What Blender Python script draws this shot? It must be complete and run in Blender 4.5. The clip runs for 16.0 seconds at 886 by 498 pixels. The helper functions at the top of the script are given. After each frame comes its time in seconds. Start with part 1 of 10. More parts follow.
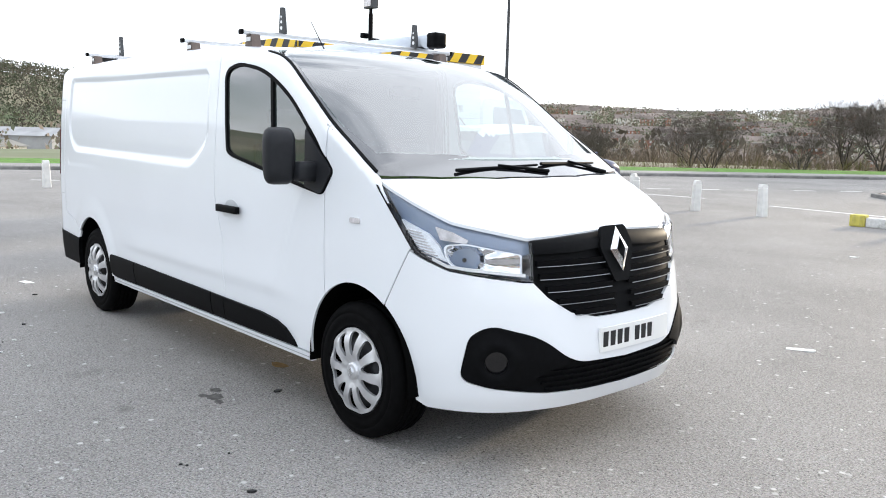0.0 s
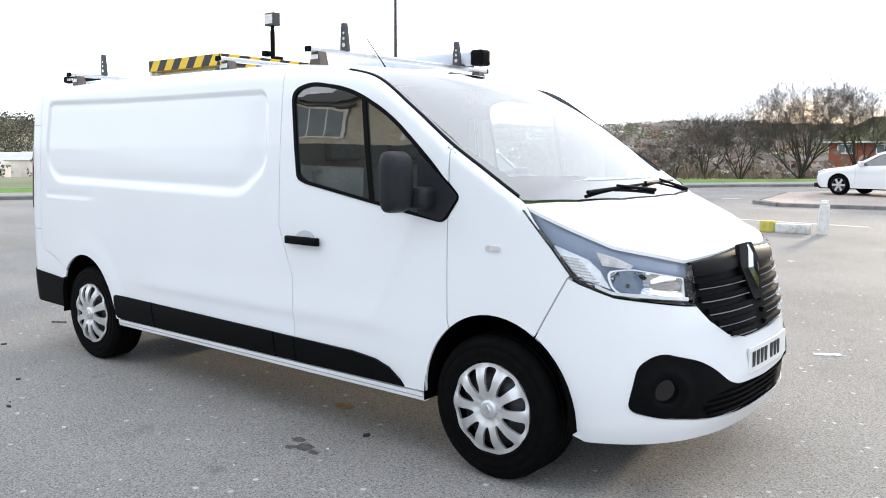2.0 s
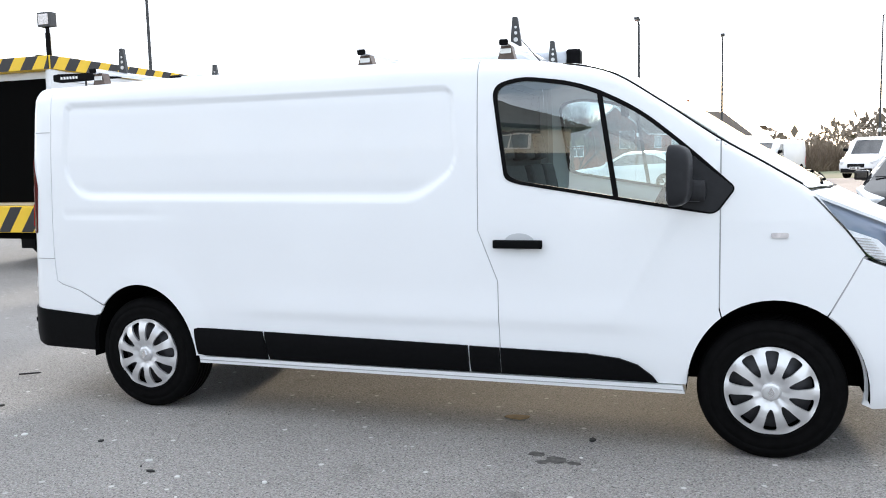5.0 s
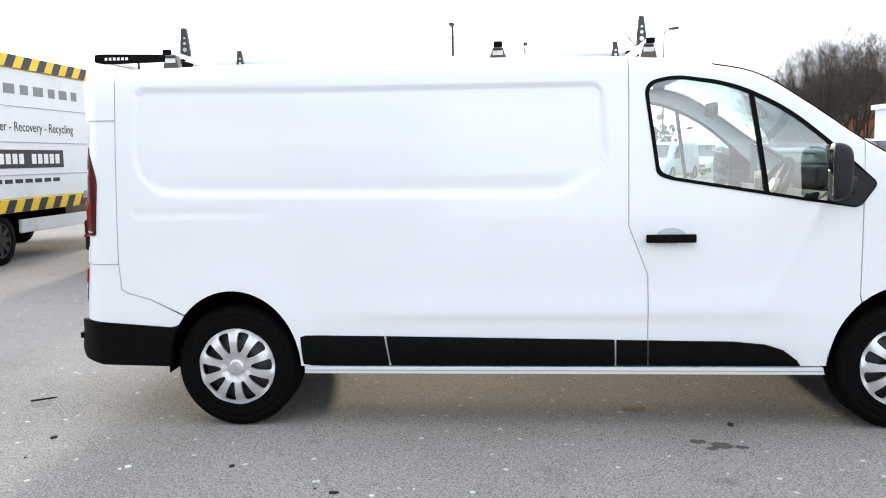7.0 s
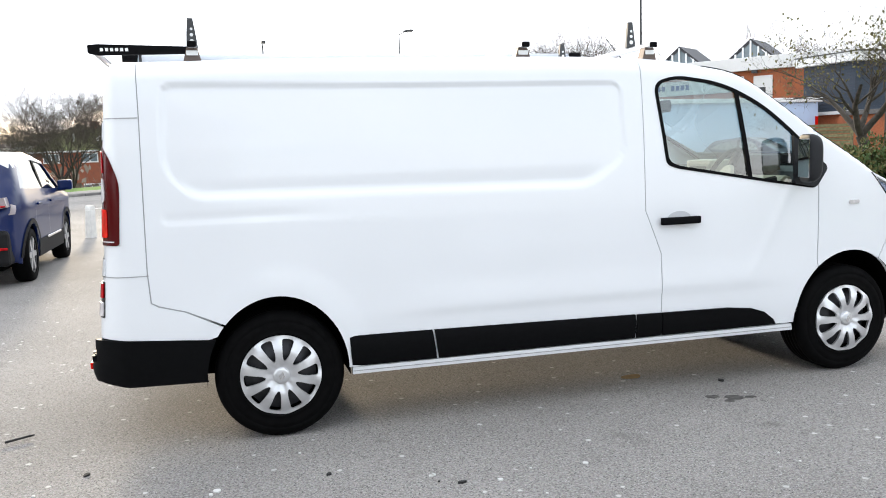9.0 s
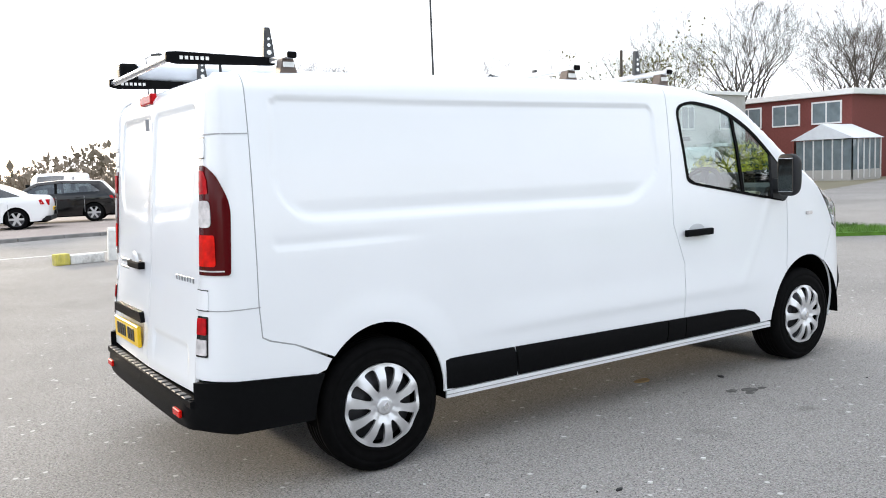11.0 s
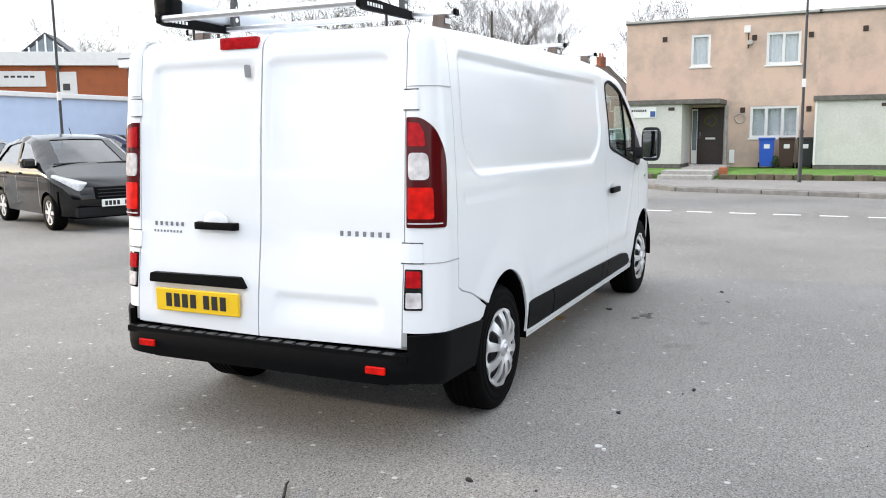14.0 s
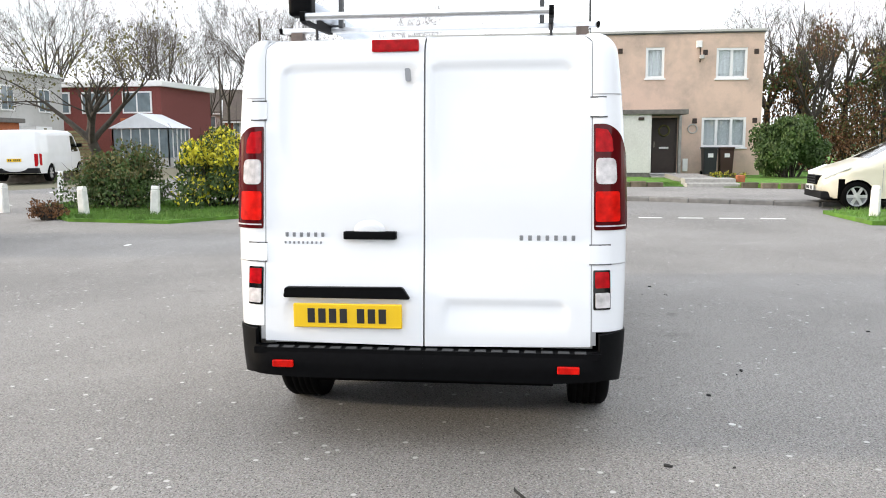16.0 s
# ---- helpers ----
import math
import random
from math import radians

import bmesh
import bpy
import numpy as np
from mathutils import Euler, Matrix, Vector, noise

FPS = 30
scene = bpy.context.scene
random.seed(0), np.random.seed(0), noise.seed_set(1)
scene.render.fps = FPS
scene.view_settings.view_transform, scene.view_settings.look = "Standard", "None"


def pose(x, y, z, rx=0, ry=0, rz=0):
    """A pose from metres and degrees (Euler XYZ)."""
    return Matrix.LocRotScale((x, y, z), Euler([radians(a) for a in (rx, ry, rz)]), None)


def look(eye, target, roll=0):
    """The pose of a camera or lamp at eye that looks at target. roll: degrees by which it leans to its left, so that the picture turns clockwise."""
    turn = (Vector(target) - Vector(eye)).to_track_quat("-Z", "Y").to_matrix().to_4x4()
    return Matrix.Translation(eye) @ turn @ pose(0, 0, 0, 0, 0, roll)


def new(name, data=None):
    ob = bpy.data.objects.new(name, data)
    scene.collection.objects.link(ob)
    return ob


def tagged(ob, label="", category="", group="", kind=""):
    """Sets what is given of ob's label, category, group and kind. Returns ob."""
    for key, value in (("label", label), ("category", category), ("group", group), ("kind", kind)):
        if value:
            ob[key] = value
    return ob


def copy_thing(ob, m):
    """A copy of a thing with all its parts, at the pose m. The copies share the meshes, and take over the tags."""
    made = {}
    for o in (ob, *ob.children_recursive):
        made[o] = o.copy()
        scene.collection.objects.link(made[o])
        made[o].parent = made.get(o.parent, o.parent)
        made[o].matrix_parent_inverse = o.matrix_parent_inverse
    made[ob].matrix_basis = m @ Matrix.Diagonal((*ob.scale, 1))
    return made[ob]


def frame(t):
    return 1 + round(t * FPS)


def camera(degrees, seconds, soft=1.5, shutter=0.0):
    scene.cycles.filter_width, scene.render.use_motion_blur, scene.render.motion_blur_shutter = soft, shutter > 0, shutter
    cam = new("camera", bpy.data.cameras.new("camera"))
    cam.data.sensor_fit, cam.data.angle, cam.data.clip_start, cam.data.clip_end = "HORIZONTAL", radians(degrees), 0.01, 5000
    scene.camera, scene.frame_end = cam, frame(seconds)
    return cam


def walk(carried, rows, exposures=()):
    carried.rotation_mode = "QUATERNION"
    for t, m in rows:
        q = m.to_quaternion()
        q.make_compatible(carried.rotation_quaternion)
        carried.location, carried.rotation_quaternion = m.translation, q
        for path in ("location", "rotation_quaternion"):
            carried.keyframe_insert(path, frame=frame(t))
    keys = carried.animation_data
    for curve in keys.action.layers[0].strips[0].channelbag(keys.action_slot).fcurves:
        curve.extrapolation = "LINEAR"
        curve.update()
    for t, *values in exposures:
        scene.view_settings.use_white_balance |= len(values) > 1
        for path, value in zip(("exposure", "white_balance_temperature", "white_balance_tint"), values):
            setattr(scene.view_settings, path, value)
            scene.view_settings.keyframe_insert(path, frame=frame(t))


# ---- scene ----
cam = camera(56.1, 16.0, soft=1.0)

PATH = [
    (0, (6.678, -3.192, 1.477), (5.201, -1.873, 1.197), 1.4),
    (0.5, (6.46, -3.388, 1.475), (5.038, -2.011, 1.189), 1.8),
    (1, (6.19, -3.495, 1.469), (4.78, -2.102, 1.199), 1.8),
    (1.5, (5.924, -3.676, 1.46), (4.632, -2.167, 1.224), 0.3),
    (2, (5.616, -3.886, 1.481), (4.372, -2.337, 1.246), 0.2),
    (2.5, (5.276, -4.08, 1.486), (4.064, -2.505, 1.261), 1.0),
    (3, (4.949, -4.263, 1.485), (3.968, -2.54, 1.22), 0.2),
    (3.5, (4.551, -4.467, 1.452), (3.585, -2.733, 1.206), -2.2),
    (3.7, (4.400, -4.545, 1.490), (3.433, -2.809, 1.268), -0.3),
    (5.8, (2.567, -5.078, 1.411), (2.098, -3.151, 1.156), -2.1),
    (6, (2.391, -5.073, 1.475), (1.932, -3.147, 1.194), -0.8),
    (6.5, (1.861, -5.215, 1.436), (1.588, -3.243, 1.241), -0.5),
    (7, (1.429, -5.246, 1.441), (1.294, -3.263, 1.22), -0.9),
    (7.5, (0.949, -5.257, 1.432), (0.932, -3.267, 1.23), 0.2),
    (8, (0.513, -5.287, 1.422), (0.669, -3.308, 1.183), -0.4),
    (8.5, (0.068, -5.211, 1.455), (0.322, -3.242, 1.217), 0.2),
    (9, (-0.278, -5.199, 1.459), (0.244, -3.283, 1.221), -1.9),
    (9.2, (-0.493, -5.139, 1.436), (0.105, -3.244, 1.210), -1.4),
    (11.3, (-2.195, -4.264, 1.471), (-1.014, -2.664, 1.261), -2.0),
    (11.5, (-2.37, -4.151, 1.463), (-1.137, -2.593, 1.234), -1.5),
    (12, (-2.722, -3.837, 1.441), (-1.386, -2.366, 1.211), -1.1),
    (12.5, (-3.103, -3.538, 1.43), (-1.622, -2.209, 1.227), -1.8),
    (13, (-3.461, -3.205, 1.434), (-1.873, -2.017, 1.176), -2.8),
    (13.5, (-3.759, -2.816, 1.445), (-2.081, -1.751, 1.219), -0.9),
    (14, (-4.031, -2.451, 1.46), (-2.237, -1.612, 1.181), -0.7),
    (14.5, (-4.213, -1.987, 1.458), (-2.371, -1.251, 1.199), 0.5),
    (15, (-4.407, -1.53, 1.472), (-2.499, -0.994, 1.206), 0.1),
    (15.5, (-4.513, -1.046, 1.448), (-2.574, -0.642, 1.176), -1.3),
    (16, (-4.628, -0.553, 1.457), (-2.66, -0.311, 1.197), -0.4),
]
walk(cam, [(t, look(eye, target, roll)) for t, eye, target, roll in PATH], exposures=[(0, 0.87, 6250, 10), (3.5, 0.84, 6150, 10), (6.5, 1.0, 6250, 10), (9.2, 0.95, 6400, 10), (11.5, 0.88, 6300, 10), (14, 0.87, 6350, 10), (16, 0.86, 6450, 10)])

# ---------------------------------------------------------------- light
world = bpy.data.worlds.new("sky")
scene.world = world
world.use_nodes = True
wn = world.node_tree.nodes
wl = world.node_tree.links
wn.clear()
w_out = wn.new("ShaderNodeOutputWorld")
w_bg = wn.new("ShaderNodeBackground")
w_sky = wn.new("ShaderNodeTexSky")
w_sky.sky_type = "NISHITA"
w_sky.sun_disc = False
SUN_EL, SUN_AZ = 11.0, 95.0          # degrees; azimuth counter-clockwise from +x
w_sky.sun_elevation = radians(SUN_EL)
w_sky.sun_rotation = radians(90.0 - SUN_AZ)
w_sky.air_density, w_sky.dust_density, w_sky.ozone_density = 1.0, 1.2, 1.0
w_tc = wn.new("ShaderNodeTexCoord")
w_map = wn.new("ShaderNodeMapping")
w_map.inputs["Scale"].default_value = (1.0, 1.0, 3.2)
w_noise = wn.new("ShaderNodeTexNoise")
w_noise.inputs["Scale"].default_value = 2.1
w_noise.inputs["Detail"].default_value = 7.0
w_noise.inputs["Roughness"].default_value = 0.55
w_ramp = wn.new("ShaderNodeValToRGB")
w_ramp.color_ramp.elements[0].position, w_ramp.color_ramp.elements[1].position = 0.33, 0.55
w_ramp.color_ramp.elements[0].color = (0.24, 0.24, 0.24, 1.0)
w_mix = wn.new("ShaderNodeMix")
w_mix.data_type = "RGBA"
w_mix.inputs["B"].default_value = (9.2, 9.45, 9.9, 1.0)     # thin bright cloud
wl.new(w_tc.outputs["Generated"], w_map.inputs["Vector"])
wl.new(w_map.outputs["Vector"], w_noise.inputs["Vector"])
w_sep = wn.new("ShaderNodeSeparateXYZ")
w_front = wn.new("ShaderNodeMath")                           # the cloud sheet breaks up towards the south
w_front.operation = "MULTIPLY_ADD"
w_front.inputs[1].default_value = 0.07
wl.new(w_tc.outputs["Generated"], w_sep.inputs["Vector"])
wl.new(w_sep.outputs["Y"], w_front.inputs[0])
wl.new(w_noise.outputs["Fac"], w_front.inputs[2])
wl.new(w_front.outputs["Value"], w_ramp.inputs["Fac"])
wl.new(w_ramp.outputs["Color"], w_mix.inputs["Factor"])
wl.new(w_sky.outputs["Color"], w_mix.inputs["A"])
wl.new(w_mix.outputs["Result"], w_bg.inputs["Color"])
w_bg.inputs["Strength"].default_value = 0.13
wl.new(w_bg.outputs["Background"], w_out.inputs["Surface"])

sun = new("sun", bpy.data.lights.new("sun", "SUN"))
sun.data.energy, sun.data.angle, sun.data.color = 1.9, radians(5.0), (1.0, 0.82, 0.58)
sun_dir = Vector((math.cos(radians(SUN_AZ)) * math.cos(radians(SUN_EL)), math.sin(radians(SUN_AZ)) * math.cos(radians(SUN_EL)), math.sin(radians(SUN_EL))))
sun.matrix_world = look((40 * sun_dir)[:], (0, 0, 0))


# ---------------------------------------------------------------- materials
def mat(name, color, rough=0.5, metal=0.0, var=0.0, scale=8.0, bump=0.0, bump_scale=60.0, coat=0.0, dirt=None, dirt_scale=2.0, dirt_lo=0.5, dirt_hi=0.75, spec=0.5, random_obj=0.0, bump_dist=0.01):
    """A Principled material with grain (var), fine relief (bump) and stains (dirt) in object space."""
    m = bpy.data.materials.new(name)
    m.use_nodes = True
    n, l = m.node_tree.nodes, m.node_tree.links
    b = n["Principled BSDF"]
    b.inputs["Base Color"].default_value = (*color, 1)
    b.inputs["Roughness"].default_value = rough
    b.inputs["Metallic"].default_value = metal
    b.inputs["Coat Weight"].default_value = coat
    b.inputs["Coat Roughness"].default_value = 0.03
    b.inputs["Specular IOR Level"].default_value = spec
    tc = n.new("ShaderNodeTexCoord")
    col = None
    if var > 0 or dirt is not None or random_obj > 0:
        rgb = n.new("ShaderNodeRGB")
        rgb.outputs[0].default_value = (*color, 1)
        col = rgb.outputs[0]
    if var > 0:
        t = n.new("ShaderNodeTexNoise")
        t.inputs["Scale"].default_value, t.inputs["Detail"].default_value = scale, 6.0
        l.new(tc.outputs["Object"], t.inputs["Vector"])
        hsv = n.new("ShaderNodeHueSaturation")
        mr = n.new("ShaderNodeMapRange")
        mr.inputs["From Min"].default_value, mr.inputs["From Max"].default_value = 0.3, 0.7
        mr.inputs["To Min"].default_value, mr.inputs["To Max"].default_value = 1 - var, 1 + var
        l.new(t.outputs["Fac"], mr.inputs["Value"])
        l.new(mr.outputs["Result"], hsv.inputs["Value"])
        l.new(col, hsv.inputs["Color"])
        col = hsv.outputs["Color"]
    if random_obj > 0:
        oi = n.new("ShaderNodeObjectInfo")
        hs2 = n.new("ShaderNodeHueSaturation")
        mr2 = n.new("ShaderNodeMapRange")
        mr2.inputs["To Min"].default_value, mr2.inputs["To Max"].default_value = 1 - random_obj, 1 + random_obj
        l.new(oi.outputs["Random"], mr2.inputs["Value"])
        l.new(mr2.outputs["Result"], hs2.inputs["Value"])
        l.new(col, hs2.inputs["Color"])
        col = hs2.outputs["Color"]
    if dirt is not None:
        t2 = n.new("ShaderNodeTexNoise")
        t2.inputs["Scale"].default_value, t2.inputs["Detail"].default_value, t2.inputs["Roughness"].default_value = dirt_scale, 8.0, 0.65
        l.new(tc.outputs["Object"], t2.inputs["Vector"])
        r2 = n.new("ShaderNodeValToRGB")
        r2.color_ramp.elements[0].position, r2.color_ramp.elements[1].position = dirt_lo, dirt_hi
        l.new(t2.outputs["Fac"], r2.inputs["Fac"])
        mx = n.new("ShaderNodeMix")
        mx.data_type = "RGBA"
        l.new(r2.outputs["Color"], mx.inputs["Factor"])
        l.new(col, mx.inputs["A"])
        mx.inputs["B"].default_value = (*dirt, 1)
        col = mx.outputs["Result"]
    if col is not None:
        l.new(col, b.inputs["Base Color"])
    if bump > 0:
        t3 = n.new("ShaderNodeTexNoise")
        t3.inputs["Scale"].default_value, t3.inputs["Detail"].default_value = bump_scale, 4.0
        l.new(tc.outputs["Object"], t3.inputs["Vector"])
        bp = n.new("ShaderNodeBump")
        bp.inputs["Strength"].default_value, bp.inputs["Distance"].default_value = bump, bump_dist
        l.new(t3.outputs["Fac"], bp.inputs["Height"])
        l.new(bp.outputs["Normal"], b.inputs["Normal"])
    return m


def glass_mat(name, tint, face=0.05, rough=0.0):
    """Clear pane: a thin sheet that mirrors more towards grazing angles and lets tinted light through; face: its gloss seen head-on."""
    m = bpy.data.materials.new(name)
    m.use_nodes = True
    n, l = m.node_tree.nodes, m.node_tree.links
    n.remove(n["Principled BSDF"])
    tr = n.new("ShaderNodeBsdfTransparent")
    tr.inputs["Color"].default_value = (*tint, 1)
    gl = n.new("ShaderNodeBsdfGlossy")
    gl.inputs["Roughness"].default_value = rough
    lw = n.new("ShaderNodeLayerWeight")
    lw.inputs["Blend"].default_value = 0.5
    pw = n.new("ShaderNodeMath")
    pw.operation = "POWER"
    pw.inputs[1].default_value = 4.0
    mr = n.new("ShaderNodeMapRange")
    mr.inputs["To Min"].default_value, mr.inputs["To Max"].default_value = face, 1.0
    mx = n.new("ShaderNodeMixShader")
    l.new(lw.outputs["Facing"], pw.inputs[0])
    l.new(pw.outputs["Value"], mr.inputs["Value"])
    l.new(mr.outputs["Result"], mx.inputs["Fac"])
    l.new(tr.outputs["BSDF"], mx.inputs[1])
    l.new(gl.outputs["BSDF"], mx.inputs[2])
    l.new(mx.outputs["Shader"], n["Material Output"].inputs["Surface"])
    return m


WHITE_PAINT = mat("white_paint", (0.83, 0.85, 0.875), rough=0.25, coat=0.5, var=0.012, scale=1.5)
BLACK_PLASTIC = mat("black_plastic", (0.0042, 0.0044, 0.0050), rough=0.5, spec=0.05, var=0.15, scale=40, bump=0.12, bump_scale=900, bump_dist=0.001)
GREY_PLASTIC = mat("grey_plastic", (0.045, 0.047, 0.05), rough=0.5, var=0.1, scale=30)
GLOSS_BLACK = mat("gloss_black", (0.005, 0.005, 0.006), rough=0.12, coat=0.15)
RUBBER = mat("rubber", (0.004, 0.004, 0.0045), rough=0.6, spec=0.06, var=0.2, scale=20)
TYRE = mat("tyre_rubber", (0.0038, 0.0038, 0.004), rough=0.65, spec=0.035, var=0.25, scale=25, bump=0.2, bump_scale=300, bump_dist=0.002)
HUBCAP = mat("hubcap_silver", (0.68, 0.685, 0.70), rough=0.36, metal=0.7, var=0.05, scale=12)
DARK_STEEL = mat("dark_steel", (0.05, 0.05, 0.055), rough=0.5, metal=0.7, var=0.2, scale=20)
SEAM = mat("panel_gap", (0.38, 0.385, 0.39), rough=0.8)
# near-black of undersides, also used as shade in openings
UNDERBODY_AND_SHADE = mat("underbody", (0.003, 0.003, 0.003), rough=0.95, spec=0.02)
CHROME = mat("chrome", (0.85, 0.86, 0.88), rough=0.08, metal=1.0)
ALUMINIUM = mat("aluminium", (0.72, 0.73, 0.75), rough=0.28, metal=0.9, var=0.06, scale=30)
RED_LENS = mat("red_lens", (0.42, 0.004, 0.008), rough=0.25, coat=0.1, spec=0.12, var=0.35, scale=30)
DARK_RED_LENS = mat("dark_red_lens", (0.075, 0.0012, 0.003), rough=0.15, coat=0.12, spec=0.2)
CLEAR_LENS = mat("clear_lens", (0.60, 0.57, 0.57), rough=0.12, coat=0.5, var=0.28, scale=28)
ORANGE_RED = mat("orange_red_lens", (0.62, 0.008, 0.004), rough=0.25, coat=0.1, spec=0.12, var=0.30, scale=22)
PLATE_YELLOW = mat("plate_yellow", (0.86, 0.55, 0.01), rough=0.35)
PLATE_WHITE = mat("plate_white", (0.82, 0.82, 0.80), rough=0.35)
INK = mat("black_ink", (0.012, 0.012, 0.014), rough=0.5)
BADGE_GREY = mat("badge_grey", (0.30, 0.31, 0.33), rough=0.3, metal=0.6)
SEAT_CLOTH = mat("seat_cloth", (0.035, 0.036, 0.04), rough=0.9, var=0.3, scale=60)
INTERIOR_GREY = mat("interior_grey", (0.045, 0.045, 0.045), rough=0.7, var=0.1, scale=10)
INTERIOR_CREAM = mat("interior_cream", (0.42, 0.38, 0.29), rough=0.6, var=0.1, scale=10)
MIRROR_PLASTIC = mat("mirror_housing_plastic", (0.016, 0.017, 0.020), rough=0.5, spec=0.25, var=0.12, scale=30, bump=0.15, bump_scale=900, bump_dist=0.001)
INTERIOR_LIGHT = mat("headlining", (0.60, 0.59, 0.56), rough=0.9)
# glass tint pushed to cyan in place of blue sky mirrored in it
GLASS_SIDE = glass_mat("side_glass_sky_tint", (0.80, 0.94, 0.96), 0.20)
GLASS_SCREEN = glass_mat("windscreen_glass", (0.78, 0.92, 0.86), 0.30)
GLASS_LAMP = glass_mat("lamp_cover", (0.95, 0.96, 0.98), 0.05)
MIRROR = mat("mirror", (0.55, 0.57, 0.60), rough=0.0, metal=1.0)
REFLECTOR = mat("lamp_reflector", (0.93, 0.95, 0.98), rough=0.3, metal=0.2, var=0.1, scale=30)
BAND_BLACK = mat("screen_band", (0.01, 0.01, 0.012), rough=0.06, coat=1.0)
BAND_BLACK.node_tree.nodes["Principled BSDF"].inputs["Coat IOR"].default_value = 2.1
# smoky housing; its blue stands for sky mirrored in the lamp cover
LAMP_SKY_BLUE = mat("lamp_housing_sky_blue", (0.20, 0.25, 0.34), rough=0.2, coat=0.4)


# ---------------------------------------------------------------- mesh helpers
def link_mesh(name, bm, material, parent=None, label="", smooth=False):
    me = bpy.data.meshes.new(name)
    bm.normal_update()
    bm.to_mesh(me)
    bm.free()
    for m in material if isinstance(material, (list, tuple)) else (material,):
        me.materials.append(m)
    if smooth:
        me.polygons.foreach_set("use_smooth", [True] * len(me.polygons))
    ob = new(name, me)
    if parent is not None:
        ob.parent = parent
    if label:
        tagged(ob, label)
    return ob


def part(name, bm, material, parent, label="", smooth=False):
    return link_mesh(name, bm, material, parent, label, smooth)


def thing(name, label, category, at=Matrix(), group="", kind=""):
    e = new(name)
    e.empty_display_size = 0.2
    e.matrix_basis = at
    return tagged(e, label, category, group, kind)


CUBE = [(0, 0, 0), (1, 0, 0), (1, 1, 0), (0, 1, 0), (0, 0, 1), (1, 0, 1), (1, 1, 1), (0, 1, 1)]
CUBE_F = [(3, 2, 1, 0), (4, 5, 6, 7), (0, 1, 5, 4), (1, 2, 6, 5), (2, 3, 7, 6), (3, 0, 4, 7)]


def add_box(bm, x0, x1, y0, y1, z0, z1, bevel=0.0, m=None, seg=1):
    vs = [bm.verts.new((x0 + a * (x1 - x0), y0 + b * (y1 - y0), z0 + c * (z1 - z0))) for a, b, c in CUBE]
    for f in CUBE_F:
        bm.faces.new([vs[i] for i in f])
    if bevel > 0:
        es = list({e for v in vs for e in v.link_edges})
        rb = bmesh.ops.bevel(bm, geom=es, offset=bevel, segments=seg, affect="EDGES", profile=0.7)
        vs = list({v for f in rb["faces"] for v in f.verts} | {v for v in vs if v.is_valid})
    if m is not None:
        for v in vs:
            v.co = m @ v.co
    return vs


def box(x0, x1, y0, y1, z0, z1, bevel=0.0, seg=1):
    bm = bmesh.new()
    add_box(bm, x0, x1, y0, y1, z0, z1, bevel, seg=seg)
    return bm


def add_cyl(bm, a, b, r0, r1=None, n=16, caps=True):
    a, b = Vector(a), Vector(b)
    d = b - a
    q = d.to_track_quat("Z", "Y").to_matrix().to_4x4()
    m = Matrix.Translation((a + b) / 2) @ q
    return bmesh.ops.create_cone(bm, cap_ends=caps, segments=n, radius1=r0, radius2=r0 if r1 is None else r1, depth=d.length, matrix=m)["verts"]


def cyl(a, b, r0, r1=None, n=16):
    bm = bmesh.new()
    add_cyl(bm, a, b, r0, r1, n)
    return bm


def add_prism(bm, pts, depth, m=Matrix()):
    """Extrudes a polygon in the local xy plane along z by depth."""
    lo = [bm.verts.new(m @ Vector((p[0], p[1], 0))) for p in pts]
    hi = [bm.verts.new(m @ Vector((p[0], p[1], depth))) for p in pts]
    n = len(pts)
    bm.faces.new(hi)
    bm.faces.new(lo[::-1])
    for i in range(n):
        bm.faces.new((lo[i], lo[(i + 1) % n], hi[(i + 1) % n], hi[i]))


def lathe(profile, n=48, axis="y"):
    """Revolves (radius, offset) pairs round an axis through the origin."""
    bm = bmesh.new()
    rings = []
    for r, o in profile:
        ring = []
        for k in range(n):
            a = 2 * math.pi * k / n
            c, s = r * math.cos(a), r * math.sin(a)
            ring.append(bm.verts.new((c, o, s) if axis == "y" else (c, s, o)))
        rings.append(ring)
    for a, b in zip(rings, rings[1:]):
        for k in range(n):
            bm.faces.new((a[k], a[(k + 1) % n], b[(k + 1) % n], b[k]))
    return bm


def round_poly(pts, r, seg=5):
    """Rounds the corners of a polygon; r: one radius or one a corner."""
    out = []
    n = len(pts)
    for i in range(n):
        p, a, b = Vector(pts[i]), Vector(pts[i - 1]), Vector(pts[(i + 1) % n])
        rr = r[i] if isinstance(r, (list, tuple)) else r
        da, db = a - p, b - p
        k = min(rr, 0.45 * da.length, 0.45 * db.length)
        if k < 1e-4:
            out.append(tuple(p))
            continue
        p0, p1 = p + da.normalized() * k, p + db.normalized() * k
        for j in range(seg + 1):
            t = j / seg
            q = p0 * (1 - t) ** 2 + p * 2 * t * (1 - t) + p1 * t * t
            out.append(tuple(q))
    return out


def sstep(a, b, x):
    t = min(1.0, max(0.0, (x - a) / (b - a)))
    return t * t * (3 - 2 * t)


def lerp_tab(tab, x):
    if x <= tab[0][0]:
        return tab[0][1]
    for (x0, y0), (x1, y1) in zip(tab, tab[1:]):
        if x <= x1:
            t = (x - x0) / (x1 - x0)
            return y0 + (y1 - y0) * t
    return tab[-1][1]


